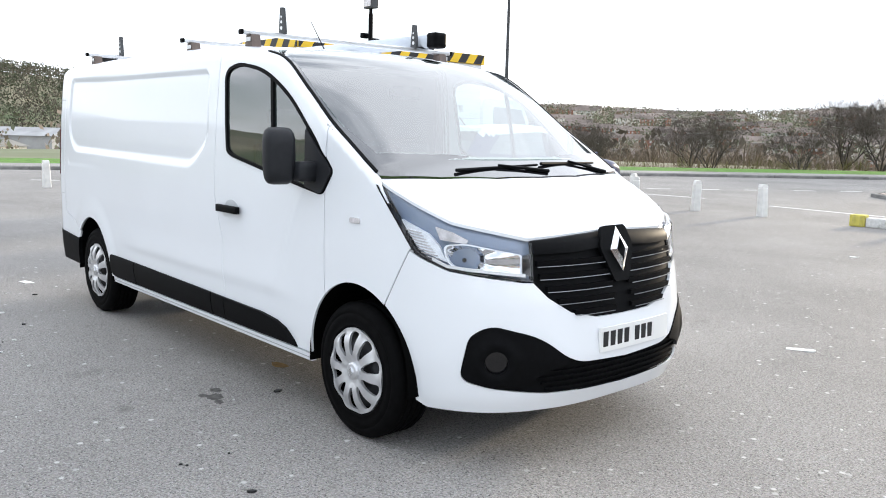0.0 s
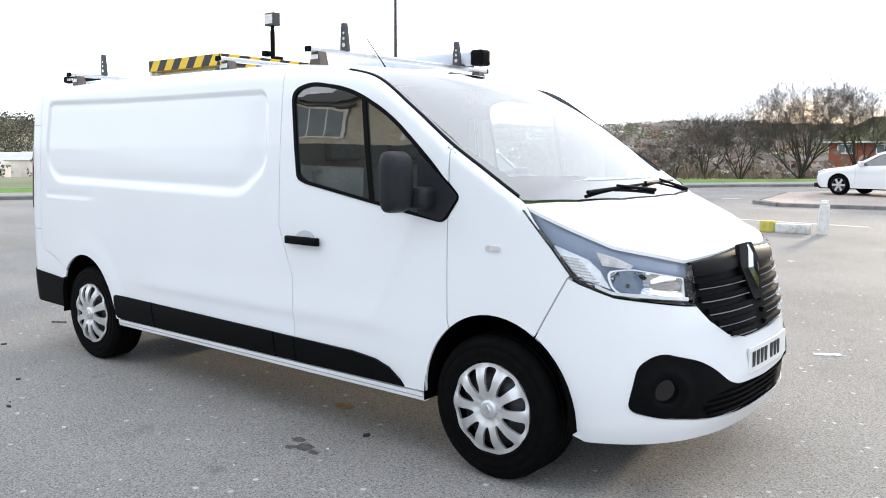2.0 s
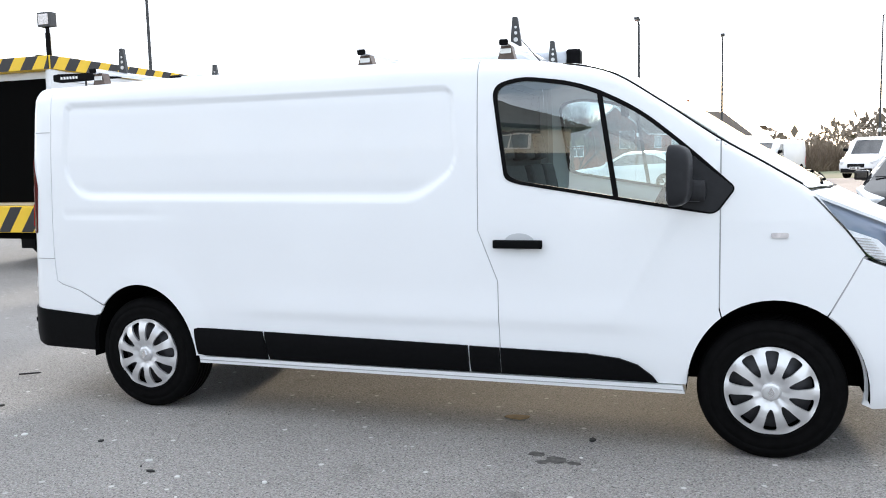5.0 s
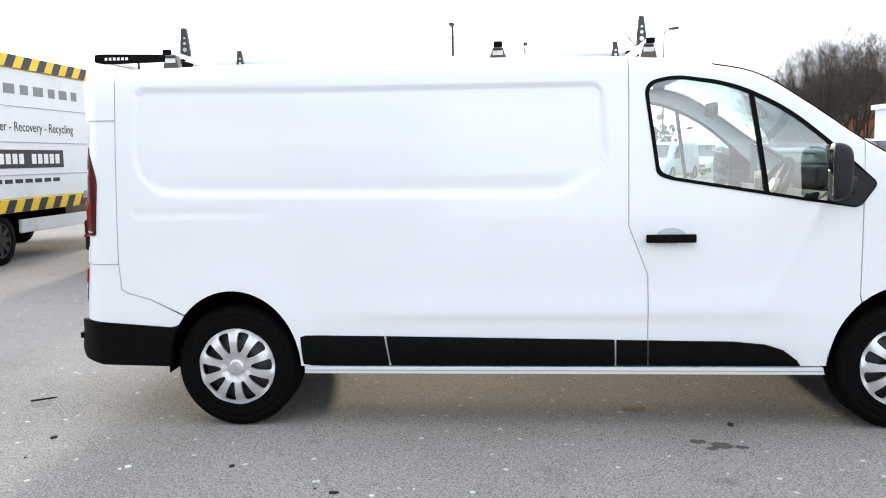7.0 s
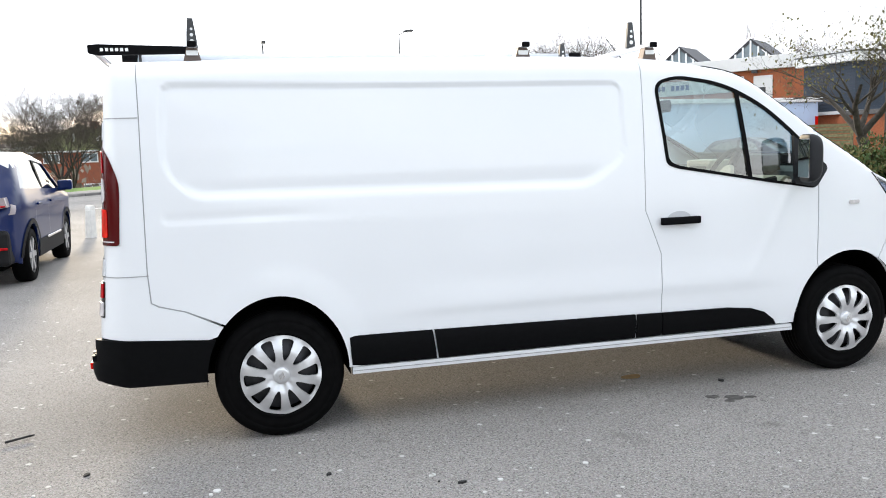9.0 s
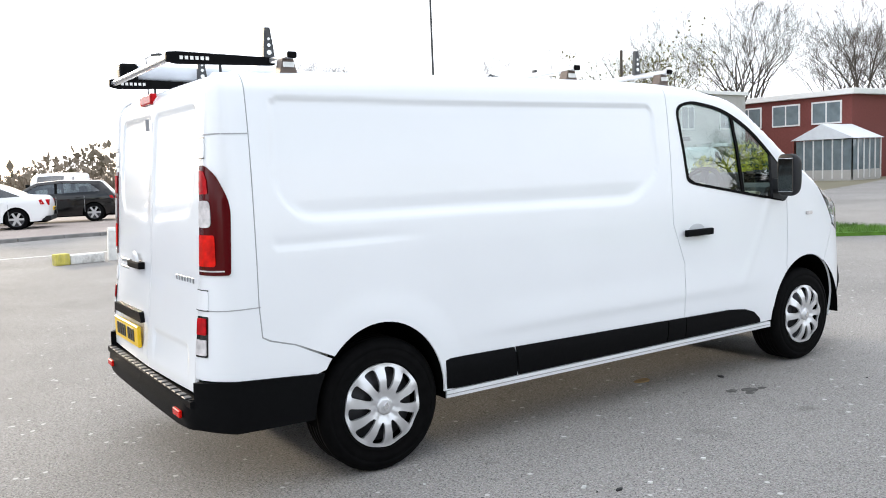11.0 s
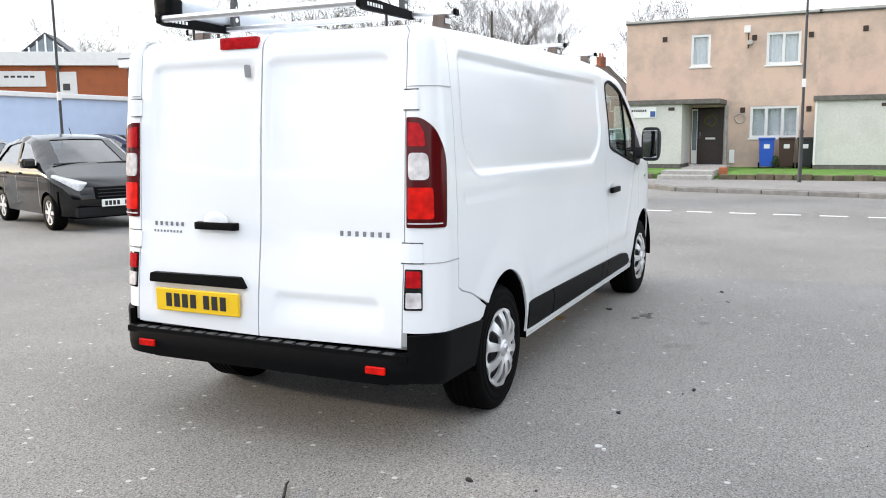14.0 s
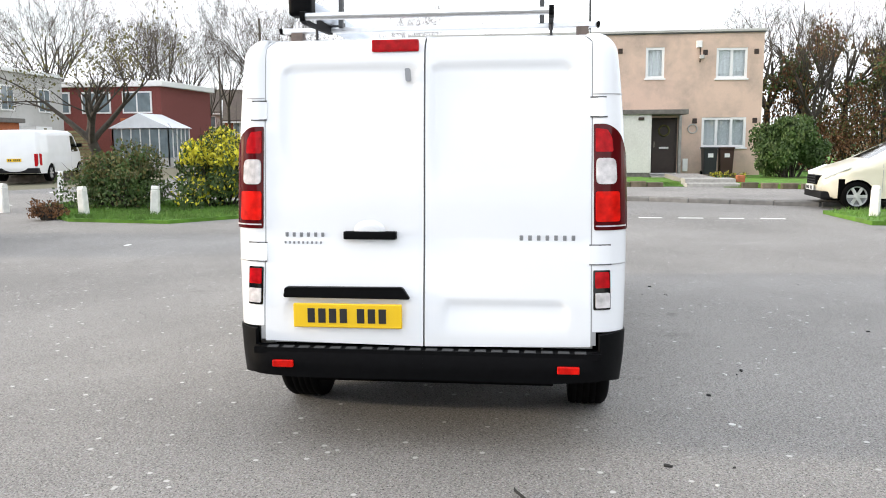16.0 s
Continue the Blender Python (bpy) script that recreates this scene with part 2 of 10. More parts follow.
def smooth_tab(tab, x):
    """Catmull-Rom through a table."""
    n = len(tab)
    if x <= tab[0][0]:
        return tab[0][1]
    for i in range(n - 1):
        x0, x1 = tab[i][0], tab[i + 1][0]
        if x <= x1:
            t, h = (x - x0) / (x1 - x0), x1 - x0
            d = (tab[i + 1][1] - tab[i][1]) / h
            m0 = d if i == 0 else 0.5 * (d + (tab[i][1] - tab[i - 1][1]) / (x0 - tab[i - 1][0]))
            m1 = d if i == n - 2 else 0.5 * (d + (tab[i + 2][1] - tab[i + 1][1]) / (tab[i + 2][0] - x1))
            return (2 * t**3 - 3 * t**2 + 1) * tab[i][1] + (t**3 - 2 * t**2 + t) * h * m0 + (3 * t**2 - 2 * t**3) * tab[i + 1][1] + (t**3 - t**2) * h * m1
    return tab[-1][1]


def inside(poly, x, y):
    c = False
    j = len(poly) - 1
    for i in range(len(poly)):
        (xi, yi), (xj, yj) = poly[i], poly[j]
        if (yi > y) != (yj > y) and x < (xj - xi) * (y - yi) / (yj - yi) + xi:
            c = not c
        j = i
    return c


def poly_dist(poly, x, y):
    best = 1e9
    for i in range(len(poly)):
        ax, ay = poly[i - 1]
        bx, by = poly[i]
        dx, dy = bx - ax, by - ay
        q = dx * dx + dy * dy
        t = 0 if q == 0 else min(1, max(0, ((x - ax) * dx + (y - ay) * dy) / q))
        best = min(best, math.hypot(x - ax - t * dx, y - ay - t * dy))
    return best


def resample(poly, step):
    out = []
    for i in range(len(poly)):
        a, b = Vector(poly[i]), Vector(poly[(i + 1) % len(poly)])
        k = max(1, int((b - a).length / step + 0.5))
        out += [tuple(a + (b - a) * (j / k)) for j in range(k)]
    return out


def sheet(lift, poly, holes=(), step=0.03, thick=0.012, inward=None):
    """A curved panel: the polygon (with holes) in a surface's own plane, filled by a fine mesh, lifted by lift(a, b) and folded back at its edges.
    lift gives a place; inward(a, b) a way into the body for the folded edge."""
    from mathutils.geometry import delaunay_2d_cdt
    loops = [resample(poly, step)] + [resample(h, step) for h in holes]
    pts, edges = [], []
    for lp in loops:
        o = len(pts)
        pts += [Vector(p) for p in lp]
        edges += [(o + i, o + (i + 1) % len(lp)) for i in range(len(lp))]
    xs, ys = [p[0] for p in loops[0]], [p[1] for p in loops[0]]
    nx, ny = int((max(xs) - min(xs)) / step) + 1, int((max(ys) - min(ys)) / step) + 1
    arr = [np.array(lp) for lp in loops]
    segs = np.concatenate([np.concatenate([a, np.roll(a, -1, 0)], 1) for a in arr])
    gx = min(xs) + step * (np.arange(nx) + 0.5)
    gy = min(ys) + step * (np.arange(ny) + 0.5)
    for y in gy:
        row = np.stack([gx, np.full(nx, y)], 1)
        cross = (segs[:, None, 1] > y) != (segs[:, None, 3] > y)
        with np.errstate(divide="ignore", invalid="ignore"):
            xi = (segs[:, None, 2] - segs[:, None, 0]) * (y - segs[:, None, 1]) / (segs[:, None, 3] - segs[:, None, 1]) + segs[:, None, 0]
        ok = (np.where(cross, row[None, :, 0] < xi, False).sum(0) % 2) == 1
        d = segs[:, 2:] - segs[:, :2]
        near = np.abs(segs[:, 1] - y) < 2.5 * step
        if near.any():
            s, e = segs[near], d[near]
            q = np.maximum((e**2).sum(1), 1e-12)
            t = np.clip(((row[None] - s[:, None, :2]) * e[:, None]).sum(2) / q[:, None], 0, 1)
            dist = np.linalg.norm(s[:, None, :2] + t[..., None] * e[:, None] - row[None], axis=2).min(0)
            ok &= dist > 0.45 * step
        pts += [Vector((x, y)) for x in gx[ok]]
    vs, _, fs, ov, *_ = delaunay_2d_cdt(pts, edges, [], 0, 1e-5)
    bm = bmesh.new()
    bv = [bm.verts.new(lift(v[0], v[1])) for v in vs]
    hole_polys = [list(map(tuple, lp)) for lp in loops[1:]]
    outer = loops[0]
    for f in fs:
        cx, cy = sum(vs[i][0] for i in f) / len(f), sum(vs[i][1] for i in f) / len(f)
        if inside(outer, cx, cy) and not any(inside(h, cx, cy) for h in hole_polys):
            bm.faces.new([bv[i] for i in f])
    for v in [v for v in bm.verts if not v.link_faces]:
        bm.verts.remove(v)
    back = {v: vs[i] for i, v in enumerate(bv) if v.is_valid}
    bm.normal_update()
    for f in bm.faces:
        f.smooth = True
    if thick > 0 and inward is not None:
        rim = [e for e in bm.edges if e.is_boundary]
        made = {}
        for e in rim:
            for v in e.verts:
                if v not in made:
                    p = back[v]
                    made[v] = bm.verts.new(v.co + inward(p[0], p[1]) * thick)
        for e in rim:
            a, b = e.verts
            f = e.link_faces[0]
            order = [x for x in f.verts]
            i = order.index(a)
            if order[(i + 1) % len(order)] is b:
                a, b = b, a
            bm.faces.new((a, b, made[b], made[a]))
            e.smooth = False
    return bm


# ---------------------------------------------------------------- the white panel van
# Van axes: x forward, rear axle at x = 0, front axle at x = 3.498, right side at y < 0.
def van_plan():
    pts = [(-0.885 + 0.012 * (k / 30) ** 2, -0.77 * k / 30) for k in range(31)]
    for k in range(1, 17):
        a = math.pi / 2 * k / 16
        pts.append((-0.873 + 0.163 * (1 - math.cos(a)) ** 0.9, -0.77 - 0.16 * math.sin(a) ** 1.0))
    side0 = pts[-1][0]
    pts += [(side0 + (3.35 - side0) * k / 60, -0.93) for k in range(1, 61)]
    for k in range(1, 61):
        a = math.pi / 2 * k / 60
        pts.append((3.35 + 1.07 * math.sin(a) ** (2 / 3.0), -0.93 * max(0.0, math.cos(a)) ** (2 / 3.0)))
    p = np.array(pts)
    u = np.r_[0, np.cumsum(np.linalg.norm(np.diff(p, axis=0), axis=1))]
    u = u - np.interp(0.0, p[40:80, 0], u[40:80])
    return p, u


VP, VU = van_plan()
VT = np.gradient(VP, VU, axis=0)
VN = np.stack([VT[:, 1], -VT[:, 0]], 1)
VN /= np.linalg.norm(VN, axis=1, keepdims=True)
U_REAR, U_NOSE = float(VU[0]), float(VU[-1])
_side = slice(46, len(VU))


def u_x(x):
    """Place along the outline at a given x on the side or round the nose."""
    return float(np.interp(x, VP[_side, 0], VU[_side]))


def u_ry(y):
    """Place along the outline at a half width y of the rear."""
    return float(np.interp(abs(y), -VP[:47, 1], VU[:47]))


def u_fy(y):
    """Place along the outline at a half width y of the nose."""
    return float(np.interp(-abs(y), VP[108:, 1], VU[108:]))


D_SIDE = [(0.18, 0.07), (0.30, 0.03), (0.45, 0.012), (0.6, 0.004), (0.9, 0.0), (1.1, 0.002), (1.3, 0.010), (1.5, 0.020), (1.75, 0.042), (1.85, 0.055), (1.95, 0.07)]
D_REAR = [(0.3, 0.0), (0.55, 0.0), (0.7, 0.012), (1.0, 0.05), (1.5, 0.085), (1.87, 0.125), (1.95, 0.14)]
D_NOSE = [(0.18, 0.12), (0.26, 0.05), (0.34, 0.012), (0.5, 0.0), (0.62, 0.02), (0.75, 0.045), (0.88, 0.085), (1.0, 0.115), (1.1, 0.15), (1.3, 0.25)]
E_TAB = [(-3.0, 1.942), (-1.2, 1.935), (-0.6, 1.935), (0.0, 1.948), (1.0, 1.955), (2.0, 1.948), (2.3, 1.93), (2.5, 1.895), (2.75, 1.835), (3.0, 1.68), (3.25, 1.505), (3.45, 1.385), (3.63, 1.275), (3.66, 1.25), (3.85, 1.165), (u_x(4.05), 1.085), (u_fy(0.56), 1.015), (U_NOSE, 1.035)]
R_TAB = [(-3.0, 0.09), (2.2, 0.09), (2.6, 0.045), (3.0, 0.028), (3.6, 0.025), (4.0, 0.035), (6.0, 0.035)]


def e_top(u):
    return smooth_tab(E_TAB, u) if u < 3.4 else lerp_tab(E_TAB, u)


def v_top(u):
    r = lerp_tab(R_TAB, u)
    return e_top(u) - r + r * math.pi / 2


def van_at(u, v, off=0.0):
    """Place on the right flank, off metres proud of it."""
    r, e = lerp_tab(R_TAB, u), e_top(u)
    zc = e - r
    if v <= zc:
        z, dd = v, 0.0
    else:
        a = min((v - zc) / r, math.pi / 2)
        z, dd = zc + r * math.sin(a), r * (1 - math.cos(a))
    x, y = np.interp(u, VU, VP[:, 0]), np.interp(u, VU, VP[:, 1])
    nx, ny = np.interp(u, VU, VN[:, 0]), np.interp(u, VU, VN[:, 1])
    wx = nx * nx / (nx * nx + ny * ny)
    d = (1 - wx) * lerp_tab(D_SIDE, z) + wx * lerp_tab(D_NOSE if nx > 0 else D_REAR, z) + dd - off
    return Vector((x - nx * d, y - ny * d, z))


def van_in(u, v):
    nx, ny = np.interp(u, VU, VN[:, 0]), np.interp(u, VU, VN[:, 1])
    return Vector((-nx, -ny, 0))


def flip(f):
    def g(a, b):
        p = f(a, b)
        return Vector((p[0], -p[1], p[2]))
    return g


_eu = np.linspace(U_REAR, U_NOSE, 400)
_edge = np.array([van_at(u, v_top(u))[:] for u in _eu])
_ord = np.argsort(_edge[:, 0])
C_TAB = [(-0.78, 0.0), (-0.6, 0.008), (0.0, 0.018), (1.5, 0.022), (2.2, 0.024), (2.5, 0.04), (2.75, 0.065), (3.0, 0.09), (3.25, 0.11), (3.63, 0.105), (3.85, 0.085), (4.0, 0.07), (4.15, 0.045), (4.27, 0.0)]


def half_width(x):
    return float(np.interp(x, _edge[_ord, 0], -_edge[_ord, 1]))


def van_over(x, y, off=0.0):
    """Place on the roof, windscreen or bonnet."""
    ye = max(half_width(x), 1e-3)
    ze = float(np.interp(x, _edge[_ord, 0], _edge[_ord, 2]))
    k = min(1.0, abs(y) / ye)
    return Vector((x, y, ze + lerp_tab(C_TAB, x) * (1 - k**2.2) + off))


def down(a, b):
    return Vector((0, 0, -1))


def lift_flank(off=0.0):
    if callable(off):
        return lambda u, v: van_at(u, v, off(u, v))
    return lambda u, v: van_at(u, v, off)


def both_sides(name, poly, material, parent, holes=(), off=0.0, step=0.03, thick=0.012, label="", label_left=None):
    out = []
    for side in (0, 1):
        f = lift_flank(off)
        g = van_in
        if side:
            f, g = flip(f), flip(g)
        bm = sheet(f, poly, holes, step, thick, g)
        if side:
            bmesh.ops.reverse_faces(bm, faces=bm.faces[:])
        out.append(part(name, bm, material, parent, label))
    return out


def arch(cx, cz, rx, rz, a0, a1, n=22):
    return [(cx + rx * math.cos(radians(a0 + (a1 - a0) * k / n)), cz + rz * math.sin(radians(a0 + (a1 - a0) * k / n))) for k in range(n + 1)]


def top_line(u0, u1, n=24, drop=0.0):
    return [(u0 + (u1 - u0) * k / n, v_top(u0 + (u1 - u0) * k / n) - drop) for k in range(n + 1)]


REAR_ARCH = (-0.005, 0.325, 0.362, 0.418)
FRONT_ARCH = (3.515, 0.325, 0.395, 0.432)
PANEL = round_poly([(-0.50, 1.815), (-0.515, 1.40), (-0.385, 1.245), (1.77, 1.215), (1.985, 1.40), (1.96, 1.80)], [0.05, 0.09, 0.08, 0.10, 0.08, 0.05])
SIDE_WINDOW = round_poly([(2.168, 1.80), (2.235, 1.33), (2.30, 1.305), (2.95, 1.195), (3.245, 1.150), (3.335, 1.275), (3.11, 1.482), (2.893, 1.660), (2.62, 1.795), (2.32, 1.838)], [0.07, 0.08, 0.06, 0.06, 0.04, 0.03, 0.12, 0.14, 0.14, 0.12], 8)


def cargo_off(u, v):
    """Pressed panel, a crease low on the flank and a swell over the rear wheel."""
    d = poly_dist(PANEL, u, v)
    s = d if inside(PANEL, u, v) else -d
    o = -0.011 * sstep(-0.001, 0.009, s) * sstep(1.25, 1.36, v) - 0.017 * sstep(-0.002, 0.05, s) * (1 - sstep(1.25, 1.36, v))
    o += 0.006 * sstep(0.56, 0.62, v) * (1 - sstep(0.62, 0.78, v)) * sstep(0.5, 0.9, u)
    ra = math.hypot((u + 0.005) / 0.362, (v - 0.325) / 0.418)
    o += 0.010 * (1 - sstep(1.05, 1.45, ra))
    if -0.52 < u < 0.35:
        o -= 0.004 * sstep(1.140, 1.150, v) * (1 - sstep(1.150, 1.20, v)) * (1 - sstep(-0.1, 0.35, u))
    return o


def door_off(u, v):
    o = 0.007 * sstep(0.56, 0.62, v) * (1 - sstep(0.62, 0.80, v)) * (1 - sstep(2.75, 3.05, u))
    t = v - (0.62 + 0.75 * sstep(2.7, 3.25, u))
    o += 0.006 * math.exp(-(t / 0.05) ** 2) * sstep(2.65, 2.85, u)
    return o


def rear_off(u, v):
    """Pressed panels of the rear doors."""
    y = abs(float(np.interp(u, VU, VP[:, 1])))
    up = round_poly([(0.03, 1.80), (0.03, 1.245), (0.62, 1.285), (0.69, 1.42), (0.68, 1.80)], 0.05)
    o = 0.0
    if v > 1.0:
        s = poly_dist(up, y, v) * (1 if inside(up, y, v) else -1)
        k = sstep(1.30, 1.55, v)
        o -= (0.004 + 0.006 * k) * sstep(-0.004, 0.045 - 0.030 * k, s)
    lo = round_poly([(0.09, 0.715), (0.09, 0.55), (0.66, 0.55), (0.66, 0.715)], 0.04)
    s = poly_dist(lo, y, v) * (1 if inside(lo, y, v) else -1)
    return o - 0.010 * sstep(-0.003, 0.013, s) * sstep(0.55, 0.70, v)


def build_van():
    van = thing("panel_van", "white long panel van with a roof rack, parked on the asphalt", "van")

    # -- flank panels
    rx = REAR_ARCH
    cargo = [(-0.606, 0.755)] + [(-0.615, 0.90), (-0.605, 1.64)] + top_line(-0.605, 2.092) + [(2.092, 1.072), (2.192, 0.815), (2.199, 0.330), (0.356, 0.330)]
    cargo += arch(*rx, 2, 136) + [(-0.45, 0.70), (-0.57, 0.735)]
    both_sides("flank", cargo, WHITE_PAINT, van, off=cargo_off, step=0.015, label="white pressed steel flank")
    quarter = [(-0.348, 0.545)] + arch(*rx, 180 - 31, 138, 4)[1:] + [(-0.455, 0.695), (-0.577, 0.730), (-0.612, 0.752), (-0.620, 0.90), (-0.610, 1.64), (-0.609, v_top(-0.609))]
    u_d = u_ry(0.772)
    quarter += top_line(-0.62, u_d, 8) + [(u_d, 0.585), (-0.80, 0.580)]
    TAIL = round_poly([(u_ry(0.777), 1.525), (u_ry(0.782), 1.046), (-0.735, 1.046), (-0.715, 1.36), (-0.775, 1.48), (-0.845, 1.525)], [0.01, 0.01, 0.015, 0.08, 0.06, 0.04])
    SMALL = round_poly([(u_ry(0.777), 0.865), (u_ry(0.777), 0.685), (u_ry(0.858), 0.685), (u_ry(0.862), 0.865)], 0.008)
    both_sides("rear_quarter", quarter, WHITE_PAINT, van, holes=[TAIL, SMALL], step=0.026, label="white rear corner panel")
    door = [(2.097, 1.072)] + [(2.097, v_top(2.097))] + top_line(2.097, 3.262)[1:] + [(3.262, 0.705)]
    door += [p for p in arch(*FRONT_ARCH, 128, 178, 10)] + [(3.115, 0.330), (2.204, 0.330), (2.197, 0.815)]
    front_doors = both_sides("front_door", door, WHITE_PAINT, van, holes=[SIDE_WINDOW], off=door_off, step=0.026, label="white cab door with black trim")
    hl = [(3.66, 1.232), (3.80, 1.075), (3.886, 0.965), (3.93, 0.935), (u_x(4.06), 0.885), (u_fy(0.60), 0.842), (u_fy(0.552), 0.838), (u_fy(0.545), e_top(u_fy(0.545)) - 0.012)]
    fender = [(3.268, 0.705)] + [(3.268, v_top(3.268))] + top_line(3.268, 3.652, 10)[1:] + hl[1:3] + [(3.872, 0.952), (3.745, 0.715)]
    fender += arch(*FRONT_ARCH, 57, 127, 10)
    both_sides("front_wing", fender, WHITE_PAINT, van, step=0.026, label="white front wing")
    lowb = [(u_x(4.115), 0.405), (u_x(4.15), 0.60), (u_x(4.20), 0.640), (u_fy(0.70), 0.650), (u_fy(0.52), 0.600), (u_fy(0.36), 0.475), (U_NOSE, 0.455), (U_NOSE, 0.330), (u_fy(0.5), 0.345), (u_fy(0.72), 0.375)]
    LOWER = round_poly(lowb, [0.05, 0.08, 0.06, 0.09, 0.10, 0.14, 0, 0, 0.06, 0.06], 6)
    grille_low = [(U_NOSE, 0.655), (u_fy(0.20), 0.660), (u_fy(0.36), 0.695), (u_fy(0.48), 0.765), (u_fy(0.55), 0.832)]
    bumper = [(3.752, 0.712)] + [(3.879, 0.950), (3.93, 0.928), (u_x(4.06), 0.878), (u_fy(0.60), 0.835)] + grille_low[::-1] + [(U_NOSE, 0.457)]
    # the bumper meets the black lower intake along its upper and lower edges
    i6 = min(range(len(LOWER)), key=lambda i: abs(LOWER[i][0] - U_NOSE) + abs(LOWER[i][1] - 0.455))
    bumper += (LOWER[i6 + 1:] + LOWER[:i6])[::-1] + [(U_NOSE, 0.262), (u_fy(0.5), 0.262), (u_x(4.15), 0.250), (3.96, 0.245), (3.905, 0.27)]
    bumper += arch(*FRONT_ARCH, 2, 56, 12)
    both_sides("front_bumper", bumper, WHITE_PAINT, van, step=0.024, label="white front bumper skin")
    skirt = [(4.02, 0.26), (U_NOSE, 0.275), (U_NOSE, 0.215), (4.08, 0.225)]
    both_sides("front_valance", skirt, BLACK_PLASTIC, van, off=-0.10, step=0.05)

    # -- roof, bonnet, windscreen
    right = [(float(p[0]), float(p[1])) for u, p in zip(_eu, _edge) if p[0] < 2.50 and u < 2.6]
    roof = right + [(2.50, -half_width(2.50)), (2.46, -0.45), (2.445, 0.0), (2.46, 0.45), (2.50, half_width(2.50))] + [(x, -y) for x, y in right[::-1]]
    roof = [p for i, p in enumerate(roof) if i == 0 or (Vector(p) - Vector(roof[i - 1])).length > 0.004]
    def roof_off(x, y):
        o = 0.0
        if -0.4 < x < 2.1:
            for r in (-0.5, -0.25, 0.0, 0.25, 0.5):
                o = max(o, 0.008 * (1 - sstep(0.02, 0.045, abs(y - r))) * sstep(-0.4, -0.3, x) * (1 - sstep(1.95, 2.1, x)))
        return o
    bm = sheet(lambda x, y: van_over(x, y, roof_off(x, y)), roof, (), 0.035, 0.01, down)
    part("roof", bm, WHITE_PAINT, van, "white ribbed steel roof")
    hw = lambda x, m: half_width(x) - m
    screen_top = [(2.515, -hw(2.515, 0.02)), (2.475, -0.45), (2.46, 0.0), (2.475, 0.45), (2.515, hw(2.515, 0.02))]
    screen_low = [(3.64, hw(3.64, 0.01)), (3.75, 0.60), (3.815, 0.30), (3.83, 0.0), (3.815, -0.30), (3.75, -0.60), (3.64, -hw(3.64, 0.01))]
    left_edge = [(x, hw(x, 0.012)) for x in np.linspace(2.55, 3.60, 14)]
    outer = screen_top + left_edge + screen_low + [(x, -y) for x, y in left_edge[::-1]]
    li = [(x, hw(x, 0.012) - 0.028 - 0.05 * sstep(3.2, 3.6, x)) for x in np.linspace(2.60, 3.52, 12)]
    inner = [(2.575, -0.66), (2.53, -0.40), (2.52, 0.0), (2.53, 0.40), (2.575, 0.66)] + li + [(3.60, 0.55), (3.655, 0.28), (3.67, 0.0), (3.655, -0.28), (3.60, -0.55)] + [(x, -y) for x, y in li[::-1]]
    bm = sheet(lambda x, y: van_over(x, y, 0.004), outer, [inner], 0.03, 0.01, down)
    part("windscreen_surround", bm, BAND_BLACK, van, "black windscreen edge band")
    # the pane follows one smooth surface laid through the opening
    sx_, sy_ = np.meshgrid(np.linspace(2.5, 3.72, 40), np.linspace(-0.85, 0.85, 41))
    keep = np.array([abs(y) < half_width(x) for x, y in zip(sx_.ravel(), sy_.ravel())])
    gx_, gy_ = sx_.ravel()[keep] - 3.1, sy_.ravel()[keep]
    terms = lambda x, y: np.stack([x**i * y**(2 * j) for i in range(4) for j in range(3)], -1)
    fit_z = np.linalg.lstsq(terms(gx_, gy_), np.array([van_over(x + 3.1, y)[2] for x, y in zip(gx_, gy_)]), rcond=None)[0]
    bm = bmesh.new()
    rows_ = []
    for s_ in np.linspace(0, 1, 31):
        row = []
        for t_ in np.linspace(-1, 1, 41):
            y = t_ * (half_width(2.50 + 1.19 * s_) - 0.028 - 0.02 * s_)
            x = (2.505 + 0.10 * y * y) * (1 - s_) + (3.690 - 0.20 * y * y) * s_
            row.append(bm.verts.new((x, y, float(terms(np.array(x - 3.1), np.array(y)) @ fit_z) + 0.001)))
        rows_.append(row)
    for p, q in zip(rows_, rows_[1:]):
        for i in range(40):
            bm.faces.new((p[i], q[i], q[i + 1], p[i + 1]))
    bmesh.ops.recalc_face_normals(bm, faces=bm.faces[:])
    part("windscreen", bm, GLASS_SCREEN, van, "large raked windscreen", smooth=True).visible_shadow = False
    for sgn in (1, -1):
        seal = [(x, sgn * hw(x, 0.004)) for x in np.linspace(2.53, 3.62, 16)] + [(x, sgn * hw(x, 0.019)) for x in np.linspace(3.62, 2.53, 16)]
        part("screen_seal", sheet(lambda x, y: van_over(x, y, 0.007), seal, (), 0.04, 0.01, down), RUBBER, van, "black windscreen side seal")
    bon_low = [(float(p[0]), float(p[1])) for u, p in zip(_eu, _edge) if 3.655 < p[0] and u > 3.5]
    bonnet = [(3.655, -hw(3.655, 0.004))] + bon_low[1:-1] + [(float(_edge[-1, 0]), 0.0)] + [(x, -y) for x, y in bon_low[1:-1][::-1]] + [(3.655, hw(3.655, 0.004)), (3.765, 0.60), (3.83, 0.30), (3.845, 0.0), (3.83, -0.30), (3.765, -0.60)]
    bonnet = [p for i, p in enumerate(bonnet) if i == 0 or (Vector(p) - Vector(bonnet[i - 1])).length > 0.004]
    part("bonnet", sheet(lambda x, y: van_over(x, y, 0.006 * sstep(3.7, 3.85, x)), bonnet, (), 0.03, 0.015, down), WHITE_PAINT, van, "short white bonnet")

